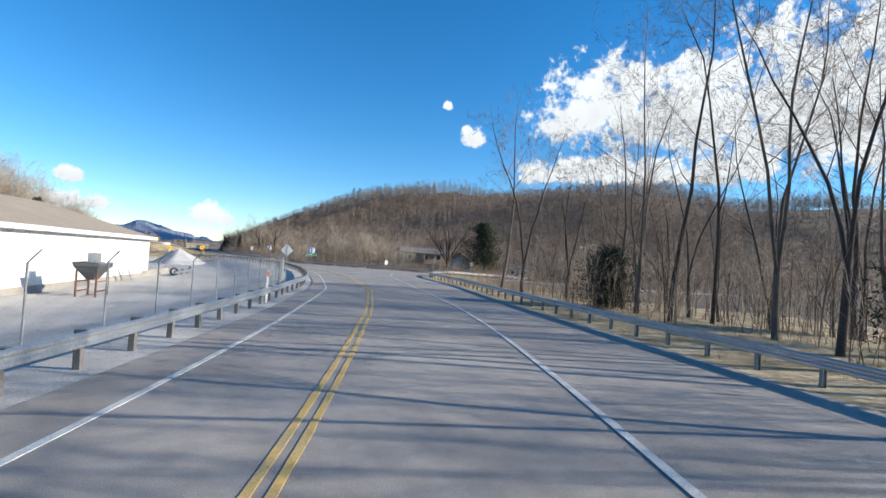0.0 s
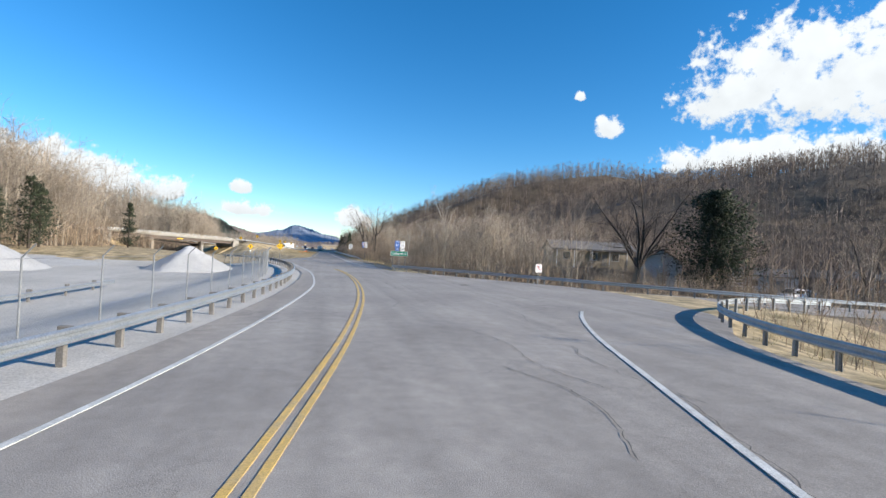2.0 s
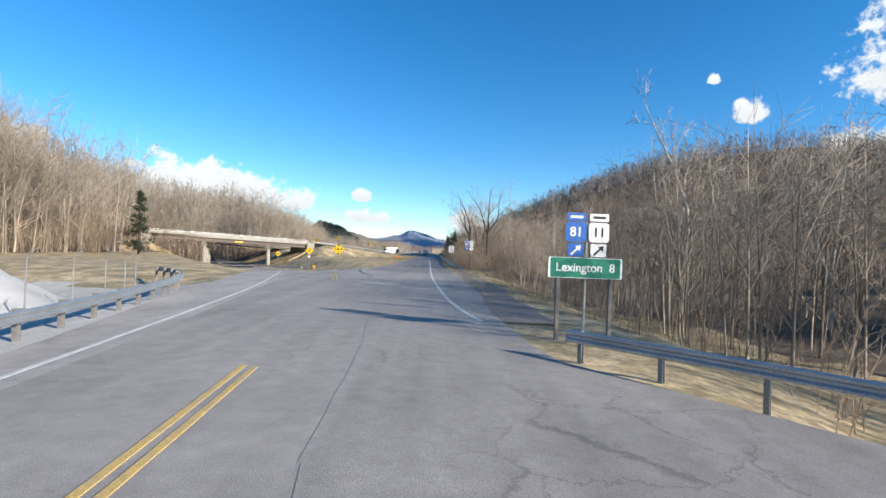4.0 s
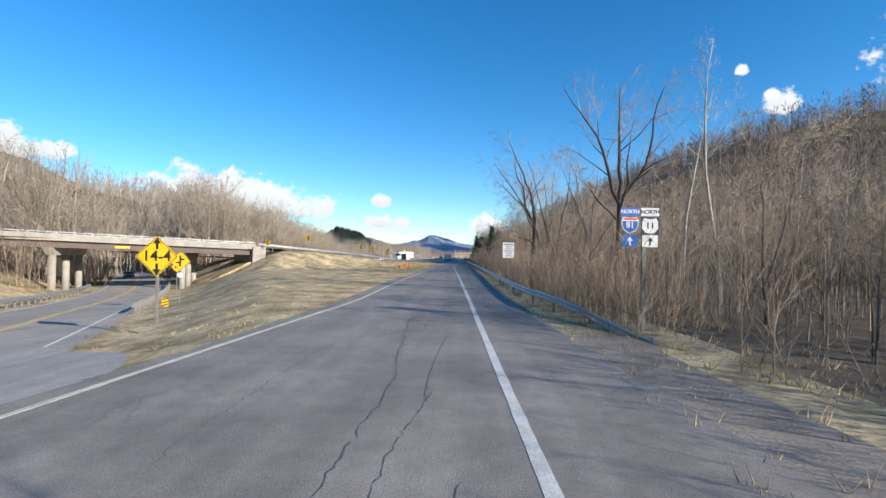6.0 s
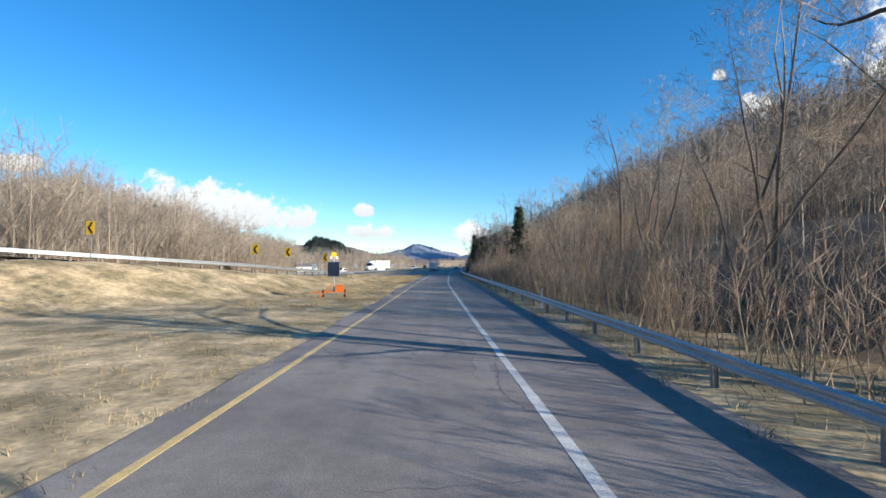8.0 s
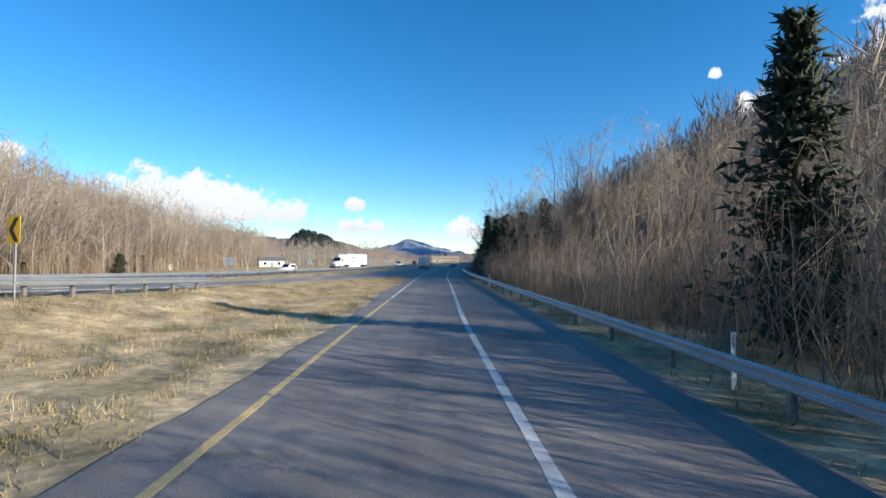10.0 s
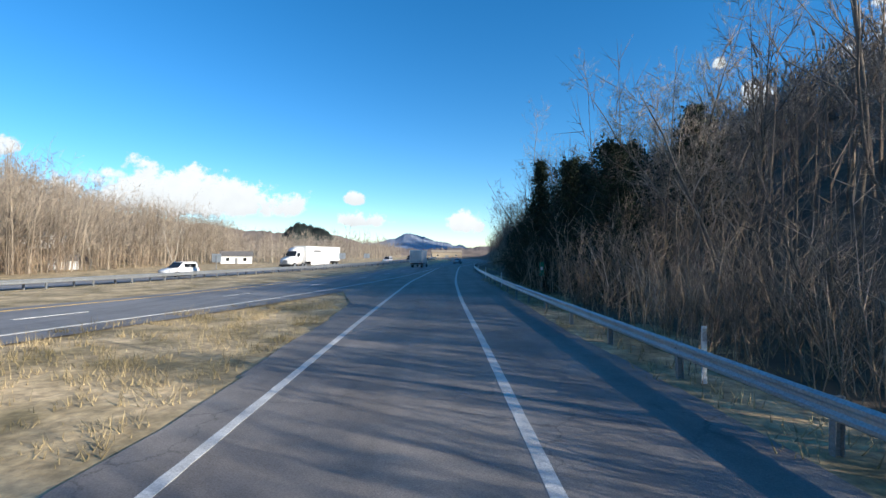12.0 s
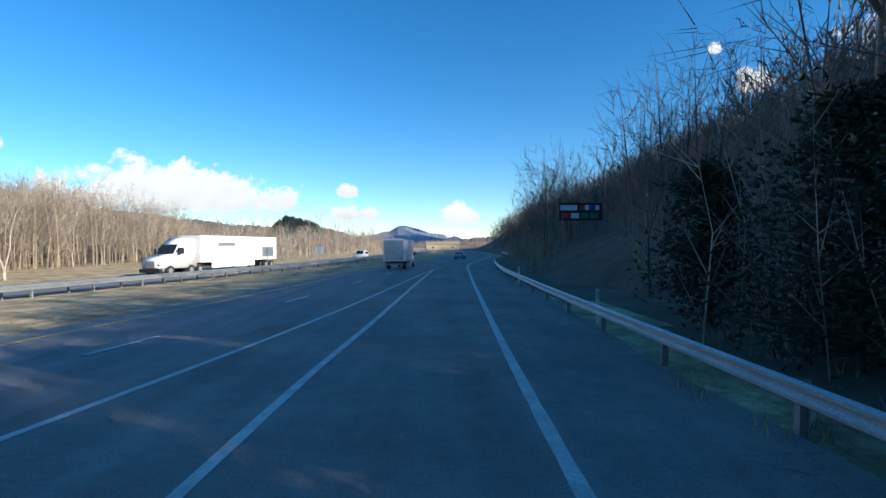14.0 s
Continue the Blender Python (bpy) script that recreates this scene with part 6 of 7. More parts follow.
# green distance sign with route shields above
s = sign_thing(5.6, -24.5, 4, "green distance sign below two small route shields on timber posts", 0.0)
p = plate("panel", GREEN_SIGN, s, rounded(-1.18, 1.18, 1.86, 2.5, 0.05))
border(s, rounded(-1.18, 1.18, 1.86, 2.5, 0.05), (0, 2.18), 0.985, WHITE_SIGN)
text("lettering", "Lexington  8", 0.37, WHITE_SIGN, p, 0, 2.18, -0.012, 0.006)
for x, mat_a, ink in ((-0.33, BLUE_SIGN, WHITE_SIGN), (0.39, WHITE_SIGN, BLACK_SIGN)):
    q = plate("direction_panel", mat_a, s, rounded(x - 0.3, x + 0.3, 3.62, 3.86, 0.03))
    plate("text_bar", ink, q, [(x - 0.2, 3.7), (x + 0.2, 3.7), (x + 0.2, 3.78), (x - 0.2, 3.78)], -0.01, -0.006)
    q = plate("shield", mat_a, s, rounded(x - 0.32, x + 0.32, 2.98, 3.58, 0.1))
    text("lettering", "81" if x < 0 else "11", 0.4, ink, q, x, 3.27, -0.012, 0.01)
    q = plate("arrow_panel", mat_a, s, rounded(x - 0.25, x + 0.25, 2.53, 2.93, 0.03))
    plate("arrow", ink, q, [(x - 0.17, 2.6), (x - 0.12, 2.56), (x + 0.07, 2.75), (x + 0.13, 2.69), (x + 0.17, 2.88), (x - 0.02, 2.84), (x + 0.03, 2.79)], -0.01, -0.006)
for x in (-0.82, 0.85):
    sign_post(s, x, 2.45, False)
sign_post(s, 0.03, 3.8)

# no-turn sign at the corner
s = sign_thing(15.4, -46.2, 10, "square white sign with red ring and barred symbol", -0.25)
p = plate("panel", WHITE_SIGN, s, rounded(-0.42, 0.42, 1.6, 2.44, 0.04))
ring = [(0.36 * math.cos(radians(a)), 2.02 + 0.36 * math.sin(radians(a))) for a in range(0, 360, 15)]
border(p, ring, (0, 2.02), 1.0, RED_SIGN, "ring", -0.01)
border(p, ring, (0, 2.02), 0.95, RED_SIGN, "ring", -0.01)
plate("symbol", BLACK_SIGN, p, [(-0.14, 1.85), (-0.06, 1.85), (-0.06, 2.1), (0.06, 2.1), (0.06, 1.98), (0.16, 2.12), (0.06, 2.24), (-0.14, 2.24)], -0.01, -0.006)
plate("bar", RED_SIGN, p, [(-0.27, 2.25), (-0.23, 2.3), (0.27, 1.79), (0.23, 1.74)][::-1], -0.012, -0.01)
sign_post(s, 0, 2.4)

s.scale = (0.82, 1.0, 0.9)

# chevrons on the curve
for x, y, yaw in ((-32.1, 91.4, 20), (-20.6, 111, 14), (-27.6, 98.6, 18), (-17.2, 125, 10), (-19.2, 116.5, 14)):
    zz = zat(x, y)
    s = sign_thing(x, y, yaw - 34, "yellow chevron board with one black arrowhead", zz, "chevron_sign", "chevrons on the curve")
    plate("panel", YELLOW_SIGN, s, rounded(-0.38, 0.38, 1.95, 2.9, 0.03))
    plate("chevron", BLACK_SIGN, s, [(-0.29, 2.425), (0.06, 2.01), (0.3, 2.01), (-0.03, 2.425), (0.3, 2.84), (0.06, 2.84)], -0.01, -0.006)
    sign_post(s, 0, 2.8)

# message trailer with solar panel
def arrow_trailer():
    x, y = -10.6, 101
    thing = empty("solar_trailer", pose(x, y, zat(x, y), 0, 0, 12), "orange trailer with solar panel and yellow warning lamp", "trailer")
    bm = bmesh.new()
    box(bm, -0.75, 0.75, -0.5, 0.5, 0.42, 0.52, 0.01)
    tube(bm, (-0.7, 0, 0.47), (-1.7, -0.3, 0.4), 0.04, n=8)
    part("frame", bm, ORANGE, thing)
    boxes("battery_box", ORANGE, thing, (0.15, 0.7, -0.4, 0.4, 0.52, 0.95), bevel=0.02)
    bm = bmesh.new()
    tube(bm, (0, 0, 0.4), (0, 0, 3.1), 0.06, n=10)
    part("mast", bm, STEEL, thing)
    for sx in (-0.8, 0.8):
        bm = bmesh.new()
        tube(bm, (sx - 0.08, 0.05, 0.3), (sx + 0.08, 0.05, 0.3), 0.3, n=18)
        w = part("wheel", bm, RUBBER, thing)
    for a, b in (((-0.7, -0.45, 0.45), (-1.05, -0.8, 0.02)), ((0.7, -0.45, 0.45), (1.05, -0.8, 0.02)), ((-0.1, 0, 1.1), (-0.7, -0.3, 0.45)), ((0.1, 0, 1.1), (0.7, -0.3, 0.45))):
        bm = bmesh.new()
        tube(bm, a, b, 0.035, n=6)
        part("brace", bm, ORANGE, thing)
    p = boxes("solar_panel", STEEL_DULL, thing, (-0.5, 0.42, -0.16, -0.12, 1.6, 2.75), bevel=0.01)
    boxes("cell_face", SOLAR, p, (-0.47, 0.39, -0.17, -0.16, 1.63, 2.72))
    bm = bmesh.new()
    tube(bm, (0, -0.08, 3.3), (0, 0.08, 3.3), 0.2, n=18)
    part("lamp", bm, YELLOW_SIGN, thing)
    boxes("sensor", WHITE_SIGN, thing, (-0.3, -0.12, -0.08, 0.08, 2.95, 3.15), (0.12, 0.3, -0.08, 0.08, 2.95, 3.15), bevel=0.01)
    return thing


arrow_trailer()

# markers on the rails and by the road
def delineator(x, y, z, label, mat, band, h=1.15):
    thing = empty("delineator", pose(x, y, z), label, "marker post", "delineator posts")
    bm = bmesh.new()
    box(bm, -0.05, 0.05, -0.015, 0.015, -0.3, h, 0.006)
    part("post", bm, mat, thing)
    boxes("reflector", band, thing, (-0.045, 0.045, -0.022, -0.015, h - 0.3, h - 0.05))
    return thing


for line, off, ys in ((RAIL_RAMP, 0.35, (62, 92, 118, 157.5, 186, 201, 218)), (RAIL_CORNER, -0.5, (-44, -33))):
    for y in ys:
        x = float(np.interp(y, line[:, 1], line[:, 0]))
        delineator(x + off, y, zat(x + off, y), "white plastic delineator post behind the guardrail", WHITE_SIGN, STEEL)
delineator(-19.2, -112.3, zat(-19.2, -112.3), "white delineator post with an orange top", WHITE_SIGN, ORANGE, 1.6)
s = sign_thing(4.3, 178, 2, "narrow green mile marker on a slim post", None, "mile_marker")
plate("panel", GREEN_SIGN, s, rounded(-0.15, 0.15, 1.25, 2.1, 0.03))
plate("text_bar", WHITE_SIGN, s, [(-0.08, 1.6), (0.08, 1.6), (0.08, 1.8), (-0.08, 1.8)], -0.009, -0.006)
sign_post(s, 0, 1.9)
for x, y, w, h, yaw in ((-27.5, 203, 0.5, 1.0, 8), (-20.3, 240, 0.6, 1.1, 8), (-17.3, 252, 0.6, 1.0, 8), (-33.5, 180, 0.6, 1.2, 8)):
    s = sign_thing(x, y, yaw + 180, "plain grey back of a sign on the median", None, "road_sign", "median signs")
    plate("panel", STEEL, s, rounded(-w, w, 1.7, 1.7 + h, 0.04))
    sign_post(s, 0, 1.6 + h)

# billboard in the trees
s = empty("billboard", pose(15.2, 240, zat(15.2, 240), 0, 0, 6), "dark billboard with white and coloured panels among the trees", "billboard")
base = 6.3 - zat(15.2, 240)
plate("panel", BLACK_SIGN, s, [(-2.6, base - 1.0), (2.6, base - 1.0), (2.6, base + 1.0), (-2.6, base + 1.0)], -0.1, 0.1)
plate("white_band", WHITE_SIGN, s, [(-2.4, base + 0.15), (-0.4, base + 0.15), (-0.4, base + 0.75), (-2.4, base + 0.75)], -0.11, -0.1)
for k, mt in enumerate((RED_SIGN, WHITE_SIGN, BLUE_SIGN, WHITE_SIGN)):
    plate("logo_patch", mt, s, [(-0.1 + 0.62 * k, base + 0.2), (0.4 + 0.62 * k, base + 0.2), (0.4 + 0.62 * k, base + 0.75), (-0.1 + 0.62 * k, base + 0.75)], -0.11, -0.1)
for k, mt in enumerate((RED_SIGN, WHITE_SIGN, GREEN_SIGN, GREEN_SIGN)):
    plate("logo_patch", mt, s, [(-2.3 + 1.15 * k, base - 0.75), (-1.35 + 1.15 * k, base - 0.75), (-1.35 + 1.15 * k, base - 0.15), (-2.3 + 1.15 * k, base - 0.15)], -0.11, -0.1)
for x in (-1.8, 0, 1.8):
    boxes("post", WOOD_POST, s, (x - 0.12, x + 0.12, 0.1, 0.34, -0.8, base + 0.9))


# ---- bridge ----
def bridge():
    """Local x runs along the deck from its right end, y away from the junction."""
    a = math.atan2(0.656, 0.755)
    m = pose(-34.2, 91.6, 0) @ Matrix.Rotation(a, 4, "Z")
    thing = empty("bridge", m, "concrete and steel girder road bridge with open rail", "bridge")
    end, left, wide = 0.0, -38.0, 10.5
    tilt = lambda x: 3.3 - 0.026 * x  # road level on the deck

    def beam(name, y0, y1, lo, hi, mat, x0=left, x1=end, label=""):
        verts = []
        for x in (x0, x1):
            for y, z in ((y0, lo), (y1, lo), (y1, hi), (y0, hi)):
                verts.append((x, y, tilt(x) + z))
        return mesh_object(name, verts, [(3, 2, 1, 0), (4, 5, 6, 7), (0, 1, 5, 4), (1, 2, 6, 5), (2, 3, 7, 6), (3, 0, 4, 7)], mat, thing, label)

    beam("deck", 0, wide, -0.28, -0.03, CONCRETE)
    beam("parapet", -0.02, 0.28, -0.34, 0.55, CONCRETE)
    beam("parapet", wide - 0.28, wide + 0.02, -0.34, 0.55, CONCRETE)
    for y in (0.5, 3.6, 6.8, 9.7):
        beam("girder", y, y + 0.32, -1.25, -0.28, GIRDER, left + 0.6, end - 0.6)
    for y in (0.1, wide - 0.2):
        beam("hand_rail", y, y + 0.07, 0.78, 0.85, STEEL)
        for k in range(20):
            x = left + 1 + k * 1.9
            boxes("rail_post", STEEL, thing, (x - 0.04, x + 0.04, y, y + 0.07, tilt(x) + 0.55, tilt(x) + 0.8))
    for x in (-10.5, -26.0):
        top = tilt(x) - 1.25
        bm = bmesh.new()
        vs = box(bm, x - 0.5, x + 0.5, 0.2, wide - 0.2, top - 1.0, top)
        for v in bm.verts:
            if v.co.z < top - 0.5:
                v.co.y = 5.25 + (v.co.y - 5.25) * 0.82
            v.co.x += 0.42 * (v.co.y - 1.6)
        bmesh.ops.bevel(bm, geom=bm.edges[:], offset=0.04, segments=2, affect="EDGES")
        part("pier_cap", bm, CONCRETE, thing)
        for y in (1.6, 5.2, 8.9):
            bm = bmesh.new()
            tube(bm, (x + 0.42 * (y - 1.6), y, -4.6), (x + 0.42 * (y - 1.6), y, top - 0.98), 0.45, n=20)
            col = part("column", bm, CONCRETE, thing)
            for f in col.data.polygons:
                f.use_smooth = abs(f.normal.z) < 0.5
    for x0, x1 in ((left - 1.4, left + 0.5), (end - 0.5, end + 1.6)):
        xm = (x0 + x1) / 2
        boxes("abutment", CONCRETE, thing, (x0, x1, -0.1, wide + 0.1, tilt(xm) - 3.2, tilt(xm) - 0.05), bevel=0.04)
        boxes("wing_wall", CONCRETE, thing, (x0, x1, -0.3, -0.05, tilt(xm) - 1.3, tilt(xm) + 0.2), bevel=0.04)
    p = boxes("clearance_plate", YELLOW_SIGN, thing, (-19.2, -17.4, 0.42, 0.48, tilt(-18) - 1.0, tilt(-18) - 0.7))
    # earth banks under the end spans
    for x0, x1, hi, lo in ((end - 0.5, -9.2, tilt(end) - 2.2, -3.3), (left + 0.5, left + 10.5, tilt(left) - 2.2, -3.3)):
        verts = [(x0, 0.3, hi), (x0, wide - 0.3, hi), (x1, wide - 0.3, lo), (x1, 0.3, lo), (x0, 0.3, hi - 1.5), (x0, wide - 0.3, hi - 1.5), (x1, wide - 0.3, lo - 1.2), (x1, 0.3, lo - 1.2)]
        f = [(0, 1, 2, 3), (4, 7, 6, 5), (0, 3, 7, 4), (1, 5, 6, 2), (2, 6, 7, 3), (0, 4, 5, 1)]
        mesh_object("slope_bank", verts, f, GRASS, thing)
    return thing


bridge()


# ---- buildings of the valley ----
def house(x, y, z, yaw, long_, deep, tall, rise, wall, roof, label, windows=(), doors=(), porch=False):
    thing = empty("house", pose(x, y, z, 0, 0, yaw), label, "house", "valley buildings")
    verts = [(-long_ / 2, 0, -1), (long_ / 2, 0, -1), (long_ / 2, deep, -1), (-long_ / 2, deep, -1), (-long_ / 2, 0, tall), (long_ / 2, 0, tall), (long_ / 2, deep, tall), (-long_ / 2, deep, tall), (-long_ / 2, deep / 2, tall + rise), (long_ / 2, deep / 2, tall + rise)]
    mesh_object("wall", verts, [(0, 1, 5, 4), (1, 2, 6, 9, 5), (2, 3, 7, 6), (3, 0, 4, 8, 7), (3, 2, 1, 0)], wall, thing)
    e, t = 0.45, 0.14
    k = rise / (deep / 2)
    for s in (0, 1):
        y0, y1 = (-e, deep / 2) if s == 0 else (deep + e, deep / 2)
        z0 = tall - e * k
        vs = []
        for xx in (-long_ / 2 - e, long_ / 2 + e):
            vs += [(xx, y0, z0 + 0.02), (xx, y1, tall + rise + 0.02), (xx, y1, tall + rise + t), (xx, y0, z0 + t)]
        mesh_object("roof", vs, [(0, 1, 2, 3), (7, 6, 5, 4), (0, 4, 5, 1), (1, 5, 6, 2), (2, 6, 7, 3), (3, 7, 4, 0)], roof, thing)
    for wx, wz, ww, wh in windows:
        w = boxes("window", WHITE_SIGN, thing, (wx - ww / 2 - 0.08, wx + ww / 2 + 0.08, -0.05, 0.0, wz - 0.08, wz + wh + 0.08))
        boxes("pane", GLASS_DARK, w, (wx - ww / 2, wx + ww / 2, -0.06, -0.05, wz, wz + wh))
    for dx, dw in doors:
        boxes("door", STEEL_DULL, thing, (dx - dw / 2, dx + dw / 2, -0.06, 0.0, 0.0, 2.1))
    if porch:
        boxes("porch_roof", roof, thing, (-long_ / 2, long_ / 2 - 2, -2.4, 0, tall - 0.35, tall - 0.2))
        for q in range(5):
            xx = -long_ / 2 + 0.2 + q * (long_ - 2.4) / 4
            boxes("porch_post", WHITE_SIGN, thing, (xx - 0.06, xx + 0.06, -2.3, -2.18, -0.5, tall - 0.35))
    return thing


house(44, -9.5, zat(44, -9.5) + 0.3, -14, 15, 7.5, 3.0, 1.4, BRICK_TAN, ROOF_GREY, "long low house with grey roof and porch in the valley", [(-5, 1, 1.2, 1.3), (0, 1, 1.2, 1.3), (4, 1, 1.2, 1.3)], [(2, 0.95)], True)
house(53.5, -20.5, zat(53.5, -20.5), 52, 8, 6, 3.6, 2.0, WHITE_WALL, ROOF_GREY, "small white gabled house in the valley", [(-2, 1, 1.0, 1.3), (2, 1, 1.0, 1.3)], [(0, 0.95)])
house(70, -22, zat(70, -22), -30, 9, 6, 2.8, 1.2, WHITE_WALL, ROOF_GREY, "white shed with low roof in the valley", [(-2, 1, 1.0, 1.0)], [(1.5, 1.8)])
house(84, -26, zat(84, -26), -30, 14, 7, 3.0, 1.3, BRICK_TAN, ROOF_GREY, "tan outbuilding with grey roof in the valley", [(-3, 1, 1.0, 1.0), (3, 1, 1.0, 1.0)], [(0, 1.8)])
house(-103, 266, zat(-103, 266) + 0.2, 28, 15, 4.5, 2.6, 0.5, WHITE_WALL, ROOF_GREY, "long white mobile home below the woods", [(-5, 0.9, 1.2, 1.0), (-1, 0.9, 1.2, 1.0), (4, 0.9, 1.2, 1.0)], [(1.6, 0.9)], True)
house(-86, 256, zat(-86, 256), 28, 5, 3.6, 2.2, 1.0, WHITE_WALL, ROOF_GREY, "small pale garden shed below the woods", [(-1, 1, 0.6, 0.6)], [(0.8, 0.9)])
house(-78, 330, zat(-78, 330), 20, 11, 7, 3.0, 1.6, WHITE_WALL, ROOF_GREY, "white house beyond the oncoming carriageway", [(-3, 1, 1.2, 1.2), (3, 1, 1.2, 1.2)], [(0, 0.95)])
house(8, 560, 0, 4, 26, 10, 4.5, 2.0, BRICK_TAN, TAN_ROOF, "tan barn at the end of the straight", [(-8, 1, 1.5, 1.5), (8, 1, 1.5, 1.5)], [(0, 3)])


def street_lamp(x, y, h):
    thing = empty("street_lamp", pose(x, y, zat(x, y)), "tall grey street lamp with a curved arm", "street lamp")
    bm = bmesh.new()
    tube(bm, (0, 0, -0.3), (0, 0, h), 0.1, 0.06, n=10)
    part("pole", bm, STEEL, thing)
    bm = bmesh.new()
    tube(bm, (0, 0, h - 0.05), (-0.8, 0, h + 0.45), 0.04, n=8)
    tube(bm, (-0.8, 0, h + 0.45), (-2.0, 0, h + 0.5), 0.04, n=8)
    part("arm", bm, STEEL, thing)
    boxes("lamp_head", STEEL, thing, (-2.7, -1.95, -0.14, 0.14, h + 0.42, h + 0.58), bevel=0.04)
    return thing


street_lamp(88, -32, 10)


# ---- vehicles ----
def wheel(thing, x, y, r, w, mirror=1):
    bm = bmesh.new()
    tube(bm, (x - w / 2, y, r), (x + w / 2, y, r), r, n=24)
    bmesh.ops.bevel(bm, geom=[e for e in bm.edges if len(e.link_faces) == 2 and e.calc_face_angle(0) > 1.2], offset=0.03, segments=2, affect="EDGES")
    t = part("wheel", bm, RUBBER, thing)
    bm = bmesh.new()
    tube(bm, (x + mirror * (w / 2 - 0.03), y, r), (x + mirror * (w / 2 + 0.012), y, r), r * 0.58, r * 0.5, n=18)
    part("rim", bm, STEEL, t)
    return t


def loft(name, sections, mat, parent, label="", bevel=0.05):
    """A body from cross-sections along y: (y, half width low, half width high, z low, z high)."""
    bm = bmesh.new()
    rows = []
    for y, w0, w1, z0, z1 in sections:
        rows.append([bm.verts.new(v) for v in ((-w0, y, z0), (w0, y, z0), (w0, y, (z0 + z1) / 2), (w1, y, z1), (-w1, y, z1), (-w0, y, (z0 + z1) / 2))])
    for a, b in zip(rows, rows[1:]):
        for k in range(6):
            bm.faces.new((a[k], a[(k + 1) % 6], b[(k + 1) % 6], b[k]))
    bm.faces.new(rows[0][::-1])
    bm.faces.new(rows[-1])
    bmesh.ops.recalc_face_normals(bm, faces=bm.faces[:])
    bmesh.ops.bevel(bm, geom=[e for e in bm.edges if e.calc_face_angle(0) > 0.35], offset=bevel, segments=2, affect="EDGES")
    ob = part(name, bm, mat, parent, label)
    for f in ob.data.polygons:
        f.use_smooth = True
    return ob


def car(x, y, z, yaw, paint_mat, label, suv=True):
    """Nose towards +y before turning."""
    thing = empty("car", pose(x, y, z, 0, 0, yaw), label, "car", "cars on the roads")
    h = 1.7 if suv else 1.45
    b = loft("body", [(-2.3, 0.82, 0.78, 0.35, 0.95), (-2.15, 0.92, 0.86, 0.3, 1.02), (0.9, 0.93, 0.86, 0.28, 1.0), (2.0, 0.9, 0.8, 0.3, 0.88), (2.3, 0.78, 0.7, 0.38, 0.72)], paint_mat, thing)
    back = -2.05 if suv else -1.6
    c = loft("cabin", [(back, 0.82, 0.66, 0.95, h - 0.12), (back + 0.3, 0.84, 0.68, 0.98, h), (0.1, 0.84, 0.68, 0.98, h), (0.95, 0.8, 0.74, 0.96, 1.04)], paint_mat, thing, bevel=0.04)
    boxes("side_glass", GLASS_DARK, c, (0.8, 0.845, back + 0.35, -0.75, 1.06, h - 0.22), (0.8, 0.845, -0.68, 0.15, 1.06, h - 0.22), (-0.845, -0.8, back + 0.35, -0.75, 1.06, h - 0.22), (-0.845, -0.8, -0.68, 0.15, 1.06, h - 0.22))
    boxes("rear_glass", GLASS_DARK, c, (-0.62, 0.62, back - 0.02, back + 0.06, 1.05, h - 0.2))
    verts = [(-0.7, 0.98, 1.05), (0.7, 0.98, 1.05), (0.62, 0.18, h - 0.06), (-0.62, 0.18, h - 0.06)]
    mesh_object("windscreen", verts + [(a, b_ + 0.03, c_ + 0.02) for a, b_, c_ in verts], [(0, 1, 2, 3), (4, 7, 6, 5), (0, 4, 5, 1), (1, 5, 6, 2), (2, 6, 7, 3), (3, 7, 4, 0)], GLASS_DARK, c)
    for sx in (-1, 1):
        boxes("tail_lamp", LAMP_RED, thing, (sx * 0.72 - 0.12, sx * 0.72 + 0.12, -2.33, -2.2, 0.7, 0.92), bevel=0.02)
        boxes("headlamp", STEEL, thing, (sx * 0.62 - 0.16, sx * 0.62 + 0.16, 2.12, 2.27, 0.62, 0.76), bevel=0.02)
        boxes("mirror", paint_mat, thing, (sx * 0.98 - 0.1, sx * 0.98 + 0.1, 0.55, 0.68, 1.0, 1.15), bevel=0.02)
        for wy in (-1.45, 1.4):
            wheel(thing, sx * 0.84, wy, 0.34, 0.22, sx)
    return thing


